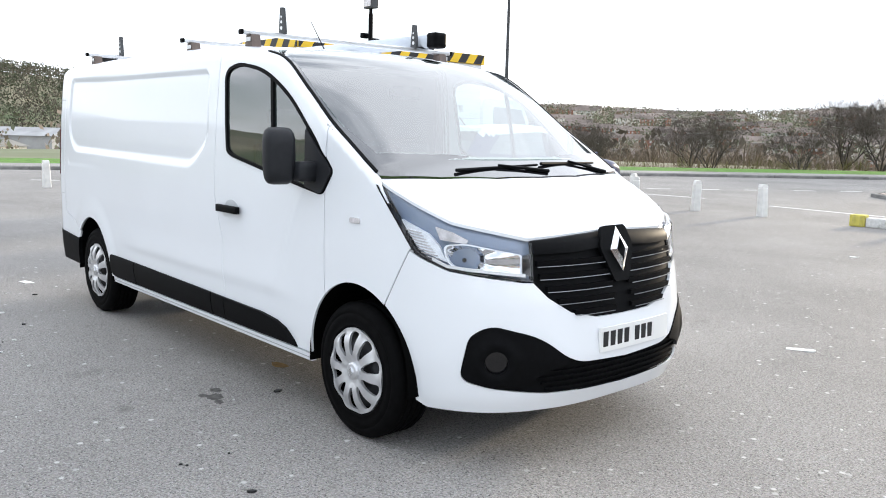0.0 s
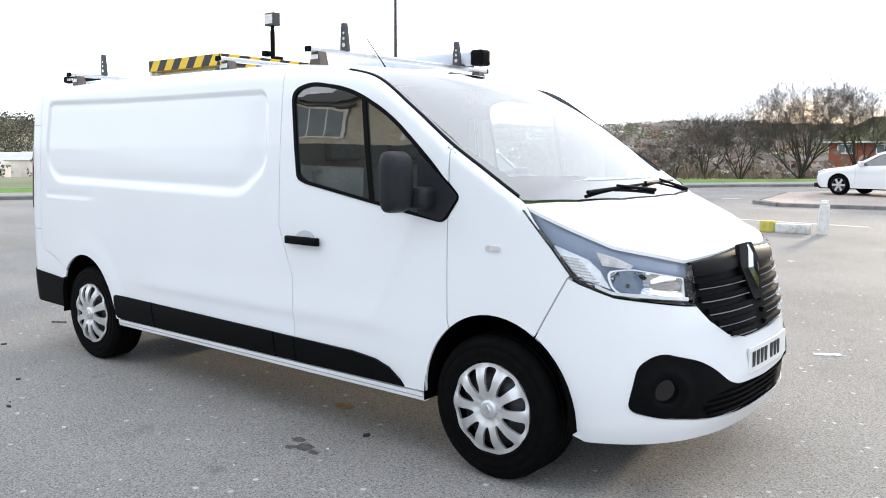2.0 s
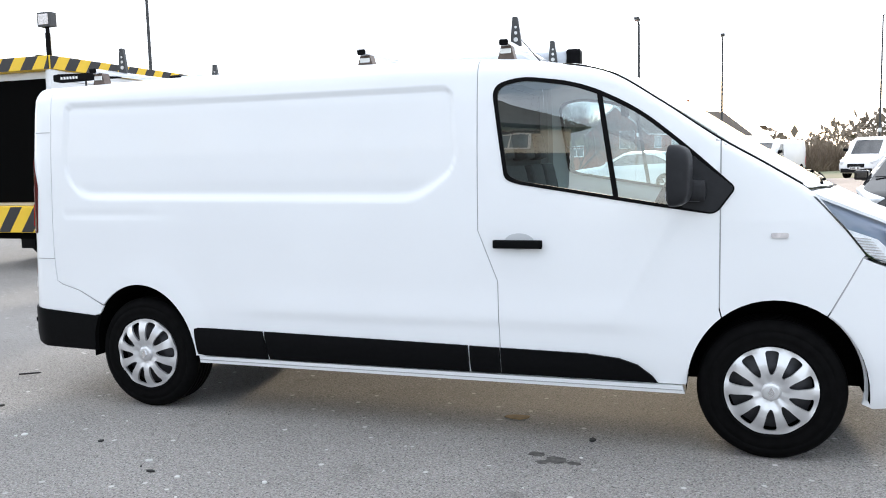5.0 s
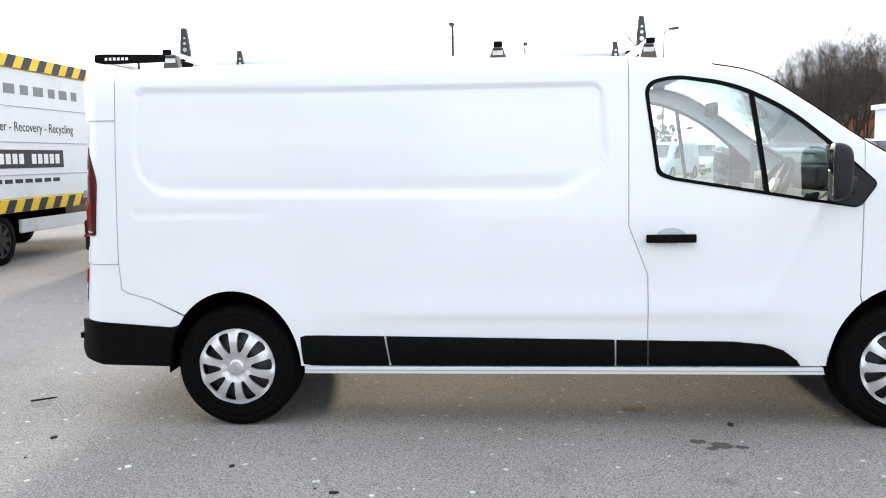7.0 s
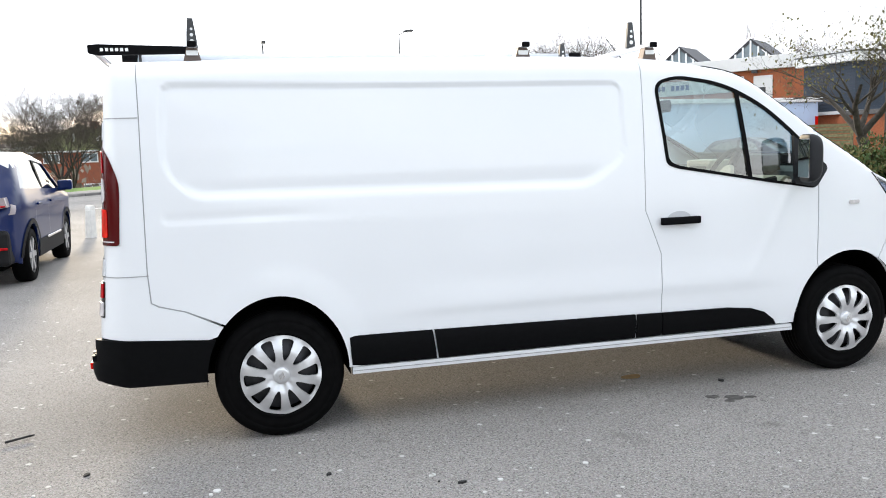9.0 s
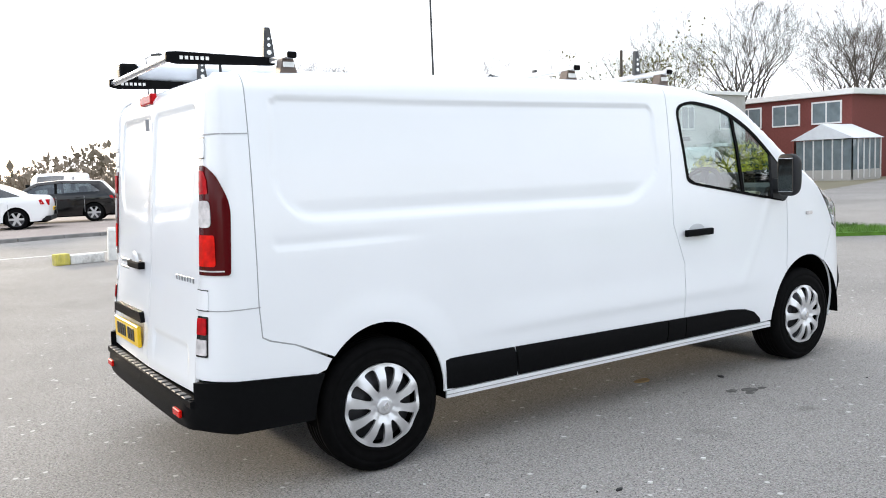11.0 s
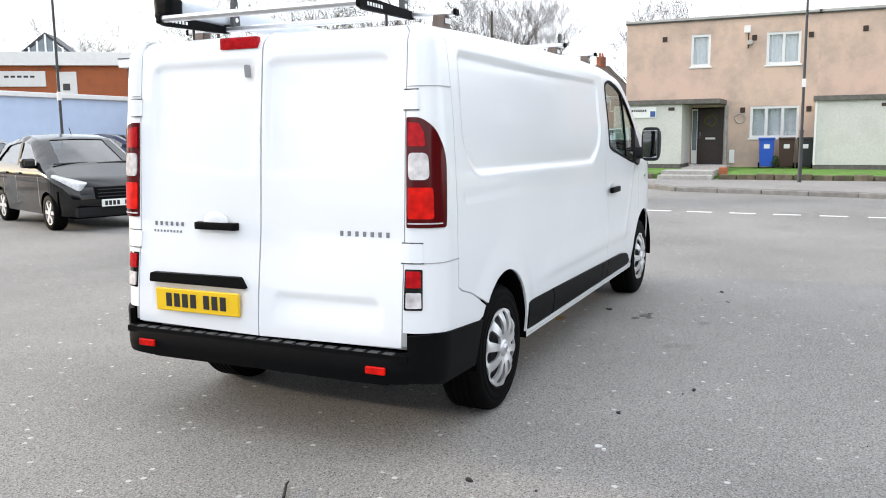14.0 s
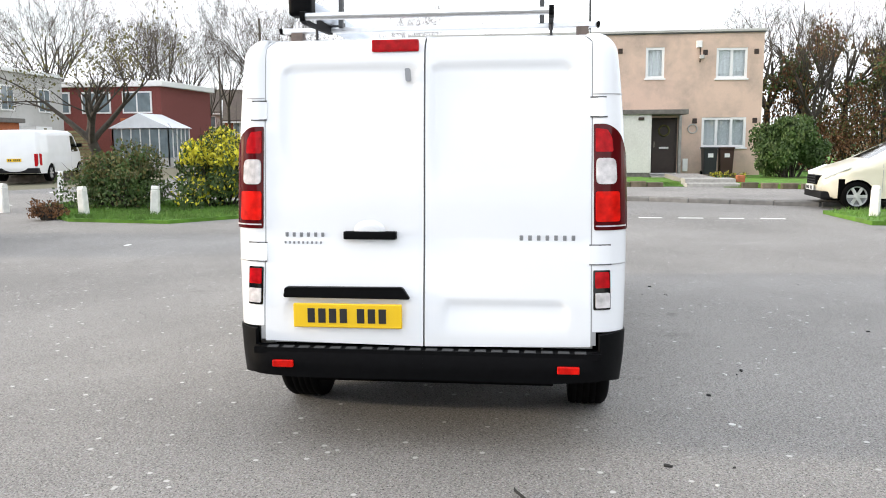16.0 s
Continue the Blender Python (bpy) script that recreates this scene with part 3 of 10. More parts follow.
    # -- cab windows
    frame_in = round_poly([(2.189, 1.788), (2.252, 1.350), (2.31, 1.321), (2.95, 1.212), (3.10, 1.187), (3.088, 1.475), (2.883, 1.643), (2.61, 1.775), (2.325, 1.819)], [0.07, 0.07, 0.05, 0.05, 0.02, 0.03, 0.13, 0.13, 0.11], 8)
    both_sides("window_frame", SIDE_WINDOW, RUBBER, van, holes=[frame_in], off=0.004, step=0.03, label="black rubber window frame and corner")
    bar = [(2.692, 1.752), (2.775, 1.235), (2.800, 1.231), (2.718, 1.740)]
    both_sides("window_bar", bar, RUBBER, van, off=0.005, step=0.05)
    for p in both_sides("side_window", frame_in, GLASS_SIDE, van, off=-0.006, step=0.06, thick=0, label="tinted cab side window, the tint bluer for mirrored sky"):
        p.visible_shadow = False

    # -- dark gap behind the panels, floor and wheel housings
    inner_shell = [(-0.60, 0.33)] + [(-0.62, v_top(-0.62) - 0.04)] + top_line(-0.58, 2.07, 20, 0.03) + [(2.09, 1.072), (2.09, 0.33), (0.372, 0.33)] + arch(-0.005, 0.325, 0.377, 0.43, 0, 180, 20) + [(-0.385, 0.33)]
    both_sides("inner_flank", inner_shell, SEAM, van, off=-0.030, step=0.08, thick=0)
    strips = [[(2.070, v_top(2.07) - 0.02), (2.070, 1.08), (2.165, 0.82), (2.17, 0.34), (2.225, 0.34), (2.225, 0.82), (2.125, 1.07), (2.125, v_top(2.12) - 0.02)],
              [(3.24, 0.70), (3.24, v_top(3.24) - 0.02), (3.29, v_top(3.29) - 0.02), (3.29, 0.72)],
              [(3.725, 0.71), (3.86, 0.96), (3.90, 0.955), (3.77, 0.70)],
              [(-0.36, 0.56), (-0.45, 0.665), (-0.59, 0.70), (-0.65, 0.74), (-0.65, v_top(-0.65) - 0.02), (-0.58, v_top(-0.58) - 0.02), (-0.585, 0.78), (-0.44, 0.72), (-0.33, 0.64)],
              [(u_ry(0.76), 0.52), (u_ry(0.76), 1.9), (u_ry(0.79), 1.9), (u_ry(0.79), 0.52)]]
    for s in strips:
        both_sides("panel_gap", s, SEAM, van, off=-0.005, step=0.04, thick=0)
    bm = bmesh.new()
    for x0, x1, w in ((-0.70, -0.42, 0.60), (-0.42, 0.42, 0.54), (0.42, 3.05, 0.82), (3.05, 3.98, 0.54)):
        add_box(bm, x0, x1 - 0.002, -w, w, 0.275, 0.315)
    part("floor_pan", bm, UNDERBODY_AND_SHADE, van, "dark underbody")
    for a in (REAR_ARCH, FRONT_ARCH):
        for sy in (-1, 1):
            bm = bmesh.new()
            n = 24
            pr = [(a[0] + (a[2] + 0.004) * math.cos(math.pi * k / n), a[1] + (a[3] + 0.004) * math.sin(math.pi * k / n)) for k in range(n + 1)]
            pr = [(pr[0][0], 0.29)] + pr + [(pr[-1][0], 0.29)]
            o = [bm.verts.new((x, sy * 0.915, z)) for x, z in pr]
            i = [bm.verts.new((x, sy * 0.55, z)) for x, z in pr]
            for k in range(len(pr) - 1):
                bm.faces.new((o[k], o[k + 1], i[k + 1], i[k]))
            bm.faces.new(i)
            part("wheel_housing", bm, UNDERBODY_AND_SHADE, van)

    # -- black side mouldings and sill
    mould_a = [(0.372, 0.332), (0.360, 0.500), (0.812, 0.494), (0.836, 0.332)]
    mould_b = [(0.848, 0.332), (0.824, 0.494), (2.026, 0.474), (2.030, 0.332)]
    mould_c = [(2.040, 0.332), (2.037, 0.473), (2.196, 0.470), (2.199, 0.332)]
    mould_d = [(2.206, 0.332), (2.203, 0.470), (2.64, 0.463), (2.80, 0.447), (2.89, 0.418), (2.96, 0.365), (2.985, 0.332)]
    def mould_off(u, v):
        return 0.008 + 0.010 * sstep(0.335, 0.36, v) * (1 - sstep(0.45, 0.50, v))
    for m in (mould_a, mould_b, mould_c, mould_d):
        both_sides("side_moulding", m, BLACK_PLASTIC, van, off=mould_off, step=0.035, thick=0.02, label="black plastic side moulding")
    sill = [(0.374, 0.286), (0.374, 0.326), (3.10, 0.322), (3.112, 0.282)]
    both_sides("sill", sill, WHITE_PAINT, van, off=0.006, step=0.05, thick=0.03, label="white sill strip with scuffs")
    both_sides("sill_groove", [(0.376, 0.303), (0.376, 0.307), (3.10, 0.303), (3.10, 0.299)], SEAM, van, off=0.0075, step=0.06, thick=0.004)

    # -- rear doors
    rd = [(U_REAR + 0.004, 0.505), (U_REAR + 0.004, v_top(U_REAR) - 0.035), (u_ry(0.72), v_top(u_ry(0.72)) - 0.035), (u_ry(0.765), v_top(u_ry(0.765)) - 0.09), (u_ry(0.765), 0.515)]
    leaves = both_sides("rear_door", rd, WHITE_PAINT, van, off=rear_off, step=0.016, thick=0.02, label="white rear door leaf")
    rt = [(U_REAR, v_top(U_REAR) - 0.03)] + [(U_REAR, v_top(U_REAR))] + top_line(U_REAR, u_ry(0.772), 8) + [(u_ry(0.772), v_top(u_ry(0.772)) - 0.085), (u_ry(0.722), v_top(u_ry(0.722)) - 0.03)]
    both_sides("roof_rear_edge", rt, WHITE_PAINT, van, step=0.03)
    both_sides("rear_inner", [(U_REAR, 0.50), (U_REAR, 1.88), (u_ry(0.78), 1.86), (u_ry(0.78), 0.50)], SEAM, van, off=-0.032, step=0.1, thick=0)

    # -- rear bumper
    def bump_off(u, v):
        k = 1 - sstep(u_ry(0.72), u_ry(0.90), u)
        return 0.008 + 0.032 * k + 0.012 * k * sstep(0.36, 0.40, v) * (1 - sstep(0.44, 0.485, v))
    rb = [(-0.362, 0.325)] + arch(*REAR_ARCH, 179, 149, 5) + [(-0.50, 0.555), (-0.80, 0.578), (u_ry(0.80), 0.575), (u_ry(0.80), 0.50), (u_ry(0.70), 0.485), (U_REAR, 0.485), (U_REAR, 0.355), (u_ry(0.6), 0.350), (u_ry(0.82), 0.362), (-0.75, 0.335)]
    both_sides("rear_bumper", rb, BLACK_PLASTIC, van, off=bump_off, step=0.03, thick=0.03, label="black plastic rear bumper")
    bm = bmesh.new()
    pl = [(-0.928 + 0.012 * (abs(y) / 0.80) ** 2, y) for y in np.linspace(-0.81, 0.81, 25)]
    poly = pl + [(-0.84, 0.81), (-0.84, -0.81)]
    add_prism(bm, poly[::-1], 0.03, Matrix.Translation((0, 0, 0.462)))
    part("bumper_step", bm, BLACK_PLASTIC, van, "black ribbed bumper step")
    for k in range(20):
        y = -0.72 + 1.44 * k / 19
        bm = box(-0.920, -0.885, y - 0.026, y + 0.026, 0.4905, 0.497, 0.002)
        part("step_rib", bm, GREY_PLASTIC, van)
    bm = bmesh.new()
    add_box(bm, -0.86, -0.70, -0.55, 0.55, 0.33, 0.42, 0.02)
    part("rear_crossmember", bm, UNDERBODY_AND_SHADE, van)

    # -- lamps
    for side in (-1, 1):
        def lens(name, poly, material, off, label=""):
            f, g = lift_flank(off), van_in
            if side > 0:
                f, g = flip(f), flip(g)
            return part(name, sheet(f, poly, (), 0.03, 0.02, g), material, tail, label)
        f, g = lift_flank(0.006), van_in
        if side > 0:
            f, g = flip(f), flip(g)
        tail = part("tail_light", sheet(f, TAIL, (), 0.025, 0.03, g), DARK_RED_LENS, van, "tall dark red rear light")
        ua = u_ry(0.792)
        lens("upper_lens", round_poly([(ua, 1.505), (ua, 1.40), (-0.83, 1.40), (-0.835, 1.46), (-0.86, 1.50)], 0.01), RED_LENS, 0.010)
        lens("reversing_lens", round_poly([(ua + 0.004, 1.372), (ua + 0.004, 1.255), (-0.815, 1.255), (-0.818, 1.372)], 0.03), CLEAR_LENS, 0.011, "clear reversing lens")
        lens("brake_lens", round_poly([(ua, 1.222), (ua, 1.085), (-0.80, 1.085), (-0.80, 1.222)], 0.015), ORANGE_RED, 0.010, "bright red lower lens")
        lens("lens_line", [(ua, 1.068), (ua, 1.062), (-0.76, 1.062), (-0.76, 1.068)], CLEAR_LENS, 0.010)
        f, g = lift_flank(0.004), van_in
        if side > 0:
            f, g = flip(f), flip(g)
        tail = part("fog_light", sheet(f, SMALL, (), 0.03, 0.03, g), GLOSS_BLACK, van, "small rear lamp, red above clear")
        a, b = u_ry(0.787), u_ry(0.853)
        lens("red_lens", round_poly([(a, 0.857), (a, 0.785), (b, 0.785), (b, 0.857)], 0.006), RED_LENS, 0.010)
        lens("clear_lens", round_poly([(a, 0.763), (a, 0.695), (b, 0.695), (b, 0.763)], 0.006), CLEAR_LENS, 0.010)
        bm = bmesh.new()
        add_box(bm, -0.942, -0.925, side * 0.665 - 0.05, side * 0.665 + 0.05, 0.402, 0.436, 0.004)
        part("reflector", bm, ORANGE_RED, van, "red bumper reflector")
        # thin seams and hinges on the rear corner
        for z0, z1 in ((1.655, 1.66), (0.888, 0.893)):
            f, g = lift_flank(0.0035), van_in
            if side > 0:
                f, g = flip(f), flip(g)
            s = [(u_ry(0.772), z0), (u_ry(0.772), z1), (-0.612, z1), (-0.612, z0)]
            part("corner_seam", sheet(f, s, (), 0.05, 0.0, g), SEAM, van)
        for z in (1.60, 0.935):
            f, g = lift_flank(0.005), van_in
            if side > 0:
                f, g = flip(f), flip(g)
            s = round_poly([(u_ry(0.757), z + 0.042), (u_ry(0.757), z - 0.042), (u_ry(0.865), z - 0.042), (u_ry(0.865), z + 0.042)], 0.012)
            hinge = part("hinge", sheet(f, s, (), 0.03, 0.016, g), WHITE_PAINT, van, "white door hinge cover")
            for za, zb in ((z + 0.041, z + 0.047), (z - 0.047, z - 0.041)):
                q = [(u_ry(0.757), za), (u_ry(0.757), zb), (u_ry(0.868), zb), (u_ry(0.868), za)]
                part("hinge_gap", sheet(f, q, (), 0.05, 0.0, g), GREY_PLASTIC, hinge)
    bm = bmesh.new()
    add_box(bm, -0.770, -0.735, 0.028, 0.247, 1.862, 1.918, 0.010, seg=2)
    part("high_brake_light", bm, RED_LENS, van, "red high-level brake light")

    # -- rear door fittings (left leaf carries plate and handle)
    bm = box(-0.905, -0.885, 0.100, 0.616, 0.588, 0.702, 0.004)
    plate = part("number_plate", bm, PLATE_YELLOW, van, "yellow rear number plate")
    glyphs(plate, 0.165, 0.555, 0.612, 0.680, lambda a, z: (-0.9065, 0.716 - a, z), (0, 1, 0))
    bm = bmesh.new()
    add_prism(bm, round_poly([(0.062, 0.725), (0.668, 0.727), (0.66, 0.775), (0.10, 0.780)], 0.012), 0.035, Matrix(((0, 0, -1, -0.855), (1, 0, 0, 0), (0, 1, 0, 0), (0, 0, 0, 1))))
    part("plate_lamp_strip", bm, BLACK_PLASTIC, van, "black handle strip above the plate")
    bm = bmesh.new()
    add_box(bm, -0.868, -0.83, 0.128, 0.378, 1.000, 1.038, 0.010, seg=2)
    part("rear_handle", bm, BLACK_PLASTIC, van, "black rear door handle")
    bm = lathe([(0.0001, 0.012), (0.03, 0.012), (0.045, 0.014), (0.054, 0.017), (0.060, 0.020)], 32)
    bmesh.ops.transform(bm, verts=bm.verts, matrix=Matrix(((0, 1, 0, -0.8705), (1.25, 0, 0, 0.255), (0, 0, 0.85, 1.040), (0, 0, 0, 1))))
    bmesh.ops.recalc_face_normals(bm, faces=bm.faces[:])
    part("handle_recess", bm, WHITE_PAINT, van)
    bm = bmesh.new()
    add_prism(bm, round_poly([(0.062, 1.725), (0.086, 1.725), (0.090, 1.785), (0.066, 1.785)], 0.008), 0.018, Matrix(((0, 0, -1, -0.775), (1, 0, 0, 0), (0, 1, 0, 0), (0, 0, 0, 1))))
    part("door_catch", bm, BADGE_GREY, van, "small grey catch")
    for a0, a1, z0, z1, n in ((0.470, 0.680, 1.005, 1.032, 6), (0.485, 0.680, 0.972, 0.990, 9), (-0.700, -0.425, 0.995, 1.025, 7)):
        w = (a1 - a0) / n
        for k in range(n):
            y0 = a0 + w * k
            x = van_at(u_ry(min(0.76, abs(y0 + w / 2))), (z0 + z1) / 2)[0]
            bm = box(x - 0.004, x + 0.004, y0 + 0.20 * w, y0 + 0.62 * w, z0 + 0.003, z1 - 0.003, 0.0015)
            part("badge_bar", bm, BADGE_GREY, van)

    # -- grille, headlights, front plate
    gp = [(u_fy(0.543), e_top(u_fy(0.543)) - 0.005)] + [(u_fy(0.55), 0.842)] + grille_low[::-1][1:] + [(U_NOSE, 1.05), (u_fy(0.10), 1.05), (u_fy(0.3), 1.02)]
    both_sides("grille_panel", gp, BLACK_PLASTIC, van, off=-0.012, step=0.03, thick=0.02, label="black front grille")
    gband = [(u_fy(0.545), 0.955), (u_fy(0.545), 1.016), (u_fy(0.3), 1.030), (U_NOSE, 1.045), (U_NOSE, 0.97), (u_fy(0.3), 0.955)]
    both_sides("grille_band", gband, BLACK_PLASTIC, van, off=0.006, step=0.03, thick=0.02)
    for k in range(5):
        z = 0.925 - 0.055 * k
        reach = (0.53, 0.52, 0.485, 0.43, 0.34)[k]
        sl = [(u_fy(reach), z), (u_fy(reach), z - 0.022), (u_fy(0.06), z - 0.026), (u_fy(0.06), z - 0.004)]
        both_sides("grille_slat", sl, BLACK_PLASTIC, van, off=lambda u, v, z=z: 0.012 - 0.010 * sstep(z - 0.012, z - 0.026, v), step=0.03, thick=0.022)
        ed = [(u_fy(reach), z - 0.022), (u_fy(reach), z - 0.0245), (u_fy(0.08), z - 0.0285), (u_fy(0.08), z - 0.026)]
        both_sides("slat_edge", ed, BADGE_GREY, van, off=0.0135, step=0.04, thick=0.004)
    bm = bmesh.new()
    tilt = Matrix.Translation((4.315, 0, 0.945)) @ Matrix.Rotation(radians(-16), 4, "Y") @ Matrix(((0, 0, 1, 0), (1, 0, 0, 0), (0, 1, 0, 0), (0, 0, 0, 1)))
    add_prism(bm, round_poly([(-0.085, 0.115), (0.085, 0.115), (0.125, 0.02), (0.055, -0.15), (-0.055, -0.15), (-0.125, 0.02)], 0.02), 0.02, tilt)
    part("badge_mount", bm, BLACK_PLASTIC, van)
    bm = bmesh.new()
    o = [(0.0, 0.105), (0.068, 0.0), (0.0, -0.105), (-0.068, 0.0)]
    i = [(0.004, 0.058), (0.032, 0.0), (0.004, -0.058), (-0.030, 0.0)]
    tt = tilt @ Matrix.Translation((0, 0, 0.02))
    ov = [bm.verts.new(tt @ Vector((a, b, 0.012))) for a, b in o]
    ob_ = [bm.verts.new(tt @ Vector((a, b, 0.0))) for a, b in o]
    iv = [bm.verts.new(tt @ Vector((a, b, 0.022))) for a, b in i]
    ib = [bm.verts.new(tt @ Vector((a, b, 0.0))) for a, b in i]
    for k in range(4):
        j = (k + 1) % 4
        bm.faces.new((ov[k], ov[j], iv[j], iv[k]))
        bm.faces.new((ob_[k], ob_[j], ov[j], ov[k]))
        bm.faces.new((iv[k], iv[j], ib[j], ib[k]))
    part("front_emblem", bm, CHROME, van, "chrome lozenge emblem")
    for side in (-1, 1):
        def fl(off):
            f = lift_flank(off)
            return (flip(f), flip(van_in)) if side > 0 else (f, van_in)
        f, g = fl(-0.045)
        lamp = part("headlight", sheet(f, [(a, b) for a, b in hl], (), 0.03, 0.02, g), LAMP_SKY_BLUE, van, "clear swept-back headlight")
        f, g = fl(0.001)
        rim = [(3.66, 1.232), (3.80, 1.075), (3.886, 0.965), (3.93, 0.935), (u_x(4.06), 0.885), (u_fy(0.60), 0.842), (u_fy(0.55), 0.838), (u_fy(0.55), 0.844), (u_fy(0.60), 0.848), (u_x(4.055), 0.892), (3.933, 0.942), (3.892, 0.971), (3.806, 1.081), (3.672, 1.230)]
        part("lamp_rim", sheet(f, rim, (), 0.03, 0.03, g), GLOSS_BLACK, lamp)
        f, g = fl(-0.028)
        side_r = [(3.80, 1.085), (3.90, 0.972), (3.95, 0.945), (u_x(4.045), 0.912), (u_x(4.00), 0.985), (u_x(3.95), 1.03)]
        part("indicator", sheet(f, side_r, (), 0.02, 0.02, g), REFLECTOR, lamp, "pale ribbed indicator lens")
        for k in range(9):
            z = 1.045 - 0.0135 * k
            u0 = 3.835 + 0.0125 * k
            rib = [(u0, z), (u0, z - 0.004), (u0 + 0.085, z - 0.014), (u0 + 0.085, z - 0.010)]
            f, g = fl(-0.022)
            part("indicator_rib", sheet(f, rib, (), 0.03, 0.008, g), CLEAR_LENS, lamp)
        ec = (u_x(4.115), 0.925)
        bowl = round_poly([(u_x(4.035), 0.985), (u_x(4.055), 0.915), (u_x(4.11), 0.885), (u_fy(0.605), 0.872), (u_fy(0.605), 0.950), (u_x(4.12), 0.995)], [0.03, 0.03, 0.03, 0.015, 0.02, 0.03])
        f, g = fl(lambda u, v: -0.014 - 0.060 * max(0.0, 1 - ((u - ec[0]) / 0.105) ** 2 - ((v - ec[1]) / 0.072) ** 2) + 0.0030 * math.sin(16 * math.atan2(v - ec[1], u - ec[0])))
        part("reflector_bowl", sheet(f, bowl, (), 0.009, 0.02, g), CHROME, lamp, "chrome main beam reflector")
        f, g = fl(-0.012)
        rim2 = [p for p in bowl]
        cx_, cy_ = sum(p[0] for p in bowl) / len(bowl), sum(p[1] for p in bowl) / len(bowl)
        part("bowl_edge", sheet(f, [(cx_ + (p[0] - cx_) * 1.07, cy_ + (p[1] - cy_) * 1.07) for p in bowl], [rim2], 0.02, 0.015, g), REFLECTOR, lamp)
        f, g = fl(-0.040)
        bulb = [(ec[0] - 0.004 + 0.010 * math.cos(2 * math.pi * k / 14), ec[1] + 0.010 * math.sin(2 * math.pi * k / 14)) for k in range(14)]
        part("bulb_shield", sheet(f, bulb, (), 0.02, 0.03, g), DARK_STEEL, lamp, "dark bulb shield")
        f, g = fl(-0.020)
        upper_w = [(u_x(3.985), 1.065), (u_x(4.01), 1.01), (u_x(4.12), 0.998), (u_x(4.13), 1.012), (u_x(4.06), 1.045)]
        part("upper_cell", sheet(f, upper_w, (), 0.02, 0.012, g), CLEAR_LENS, lamp)
        inner = [(u_fy(0.598), 0.945), (u_fy(0.598), 0.866), (u_fy(0.556), 0.862), (u_fy(0.556), 0.955)]
        f, g = fl(-0.008)
        part("inner_bezel", sheet(f, inner, (), 0.02, 0.02, g), GLOSS_BLACK, lamp)
        strip = [(u_x(3.985), 0.921), (u_x(3.985), 0.932), (u_x(4.05), 0.905), (u_fy(0.585), 0.872), (u_fy(0.585), 0.858), (u_x(4.05), 0.893)]
        f, g = fl(-0.004)
        part("running_strip", sheet(f, strip, (), 0.02, 0.01, g), PLATE_WHITE, lamp)
        f, g = fl(0.004)
        cov = part("lamp_cover", sheet(f, hl, (), 0.04, 0, g), GLASS_LAMP, lamp)
        cov.visible_shadow = False
        # lower intake and fog lamp
        f, g = fl(-0.02)
        low = part("lower_intake", sheet(f, LOWER, (), 0.03, 0.02, g), BLACK_PLASTIC, van, "black lower bumper insert")
        f, g = fl(0.006)
        fog_s = round_poly([(u_x(4.118), 0.410), (u_x(4.152), 0.597), (u_x(4.20), 0.637), (u_fy(0.70), 0.647), (u_fy(0.52), 0.597), (u_fy(0.36), 0.474), (u_fy(0.48), 0.455), (u_fy(0.60), 0.385), (u_fy(0.70), 0.372)], [0.05, 0.08, 0.06, 0.09, 0.10, 0.10, 0.06, 0.06, 0.05], 6)
        fc = (u_x(4.245), 0.490)
        hole = [(fc[0] + 0.052 * math.cos(2 * math.pi * k / 20), fc[1] + 0.052 * math.sin(2 * math.pi * k / 20)) for k in range(20)]
        def fo(u, v):
            d = math.hypot(u - fc[0], v - fc[1])
            return 0.006 + 0.014 * sstep(0.05, 0.07, d) * (1 - sstep(0.07, 0.13, d))
        f, g = fl(fo)
        part("fog_surround", sheet(f, fog_s, [hole], 0.022, 0.03, g), BLACK_PLASTIC, low)
        f, g = fl(-0.014)
        part("fog_cap", sheet(f, hole, (), 0.02, 0.0, g), GLOSS_BLACK, low)
        for r in range(5):
            z = 0.445 - 0.026 * r
            rib = [(u_fy(0.55 - 0.02 * r), z), (u_fy(0.55 - 0.02 * r), z - 0.007), (U_NOSE, z - 0.012), (U_NOSE, z - 0.005)]
            f, g = fl(-0.006)
            part("intake_rib", sheet(f, rib, (), 0.04, 0.012, g), BLACK_PLASTIC, low)
    fp = part("number_plate", front_plate(), PLATE_WHITE, van, "white front number plate")
    glyphs(fp, 0.07, 0.46, 0.522, 0.592, lambda a, z: (4.4125, -0.26 + a, z), (0, -1, 0), bend=True)

    # -- mirrors, handles, repeaters
    for side in (-1, 1):
        bm = bmesh.new()
        nu, nv = 40, 24
        grid = []
        for i in range(nv + 1):
            la = -math.pi / 2 + math.pi * i / nv
            ring = []
            for j in range(nu):
                lo = 2 * math.pi * j / nu
                sp = lambda c, e: math.copysign(abs(c) ** e, c)
                back = math.cos(lo) < 0
                x = sp(math.cos(la), 0.22 if back else 0.55) * sp(math.cos(lo), 0.28 if back else 0.75)
                y = sp(math.cos(la), 0.40) * sp(math.sin(lo), 0.45)
                z = sp(math.sin(la), 0.45)
                w = 1.0 - 0.10 * max(0.0, x) - 0.06 * (z < 0) * -z
                ring.append(bm.verts.new((3.075 + (0.065 if x > 0 else 0.032) * x, -1.068 + 0.080 * y * w, 1.338 + 0.140 * z * (1.0 - 0.12 * max(0.0, x)))))
            grid.append(ring)
        for p, q in zip(grid, grid[1:]):
            for j in range(nu):
                bm.faces.new((p[j], p[(j + 1) % nu], q[(j + 1) % nu], q[j]))
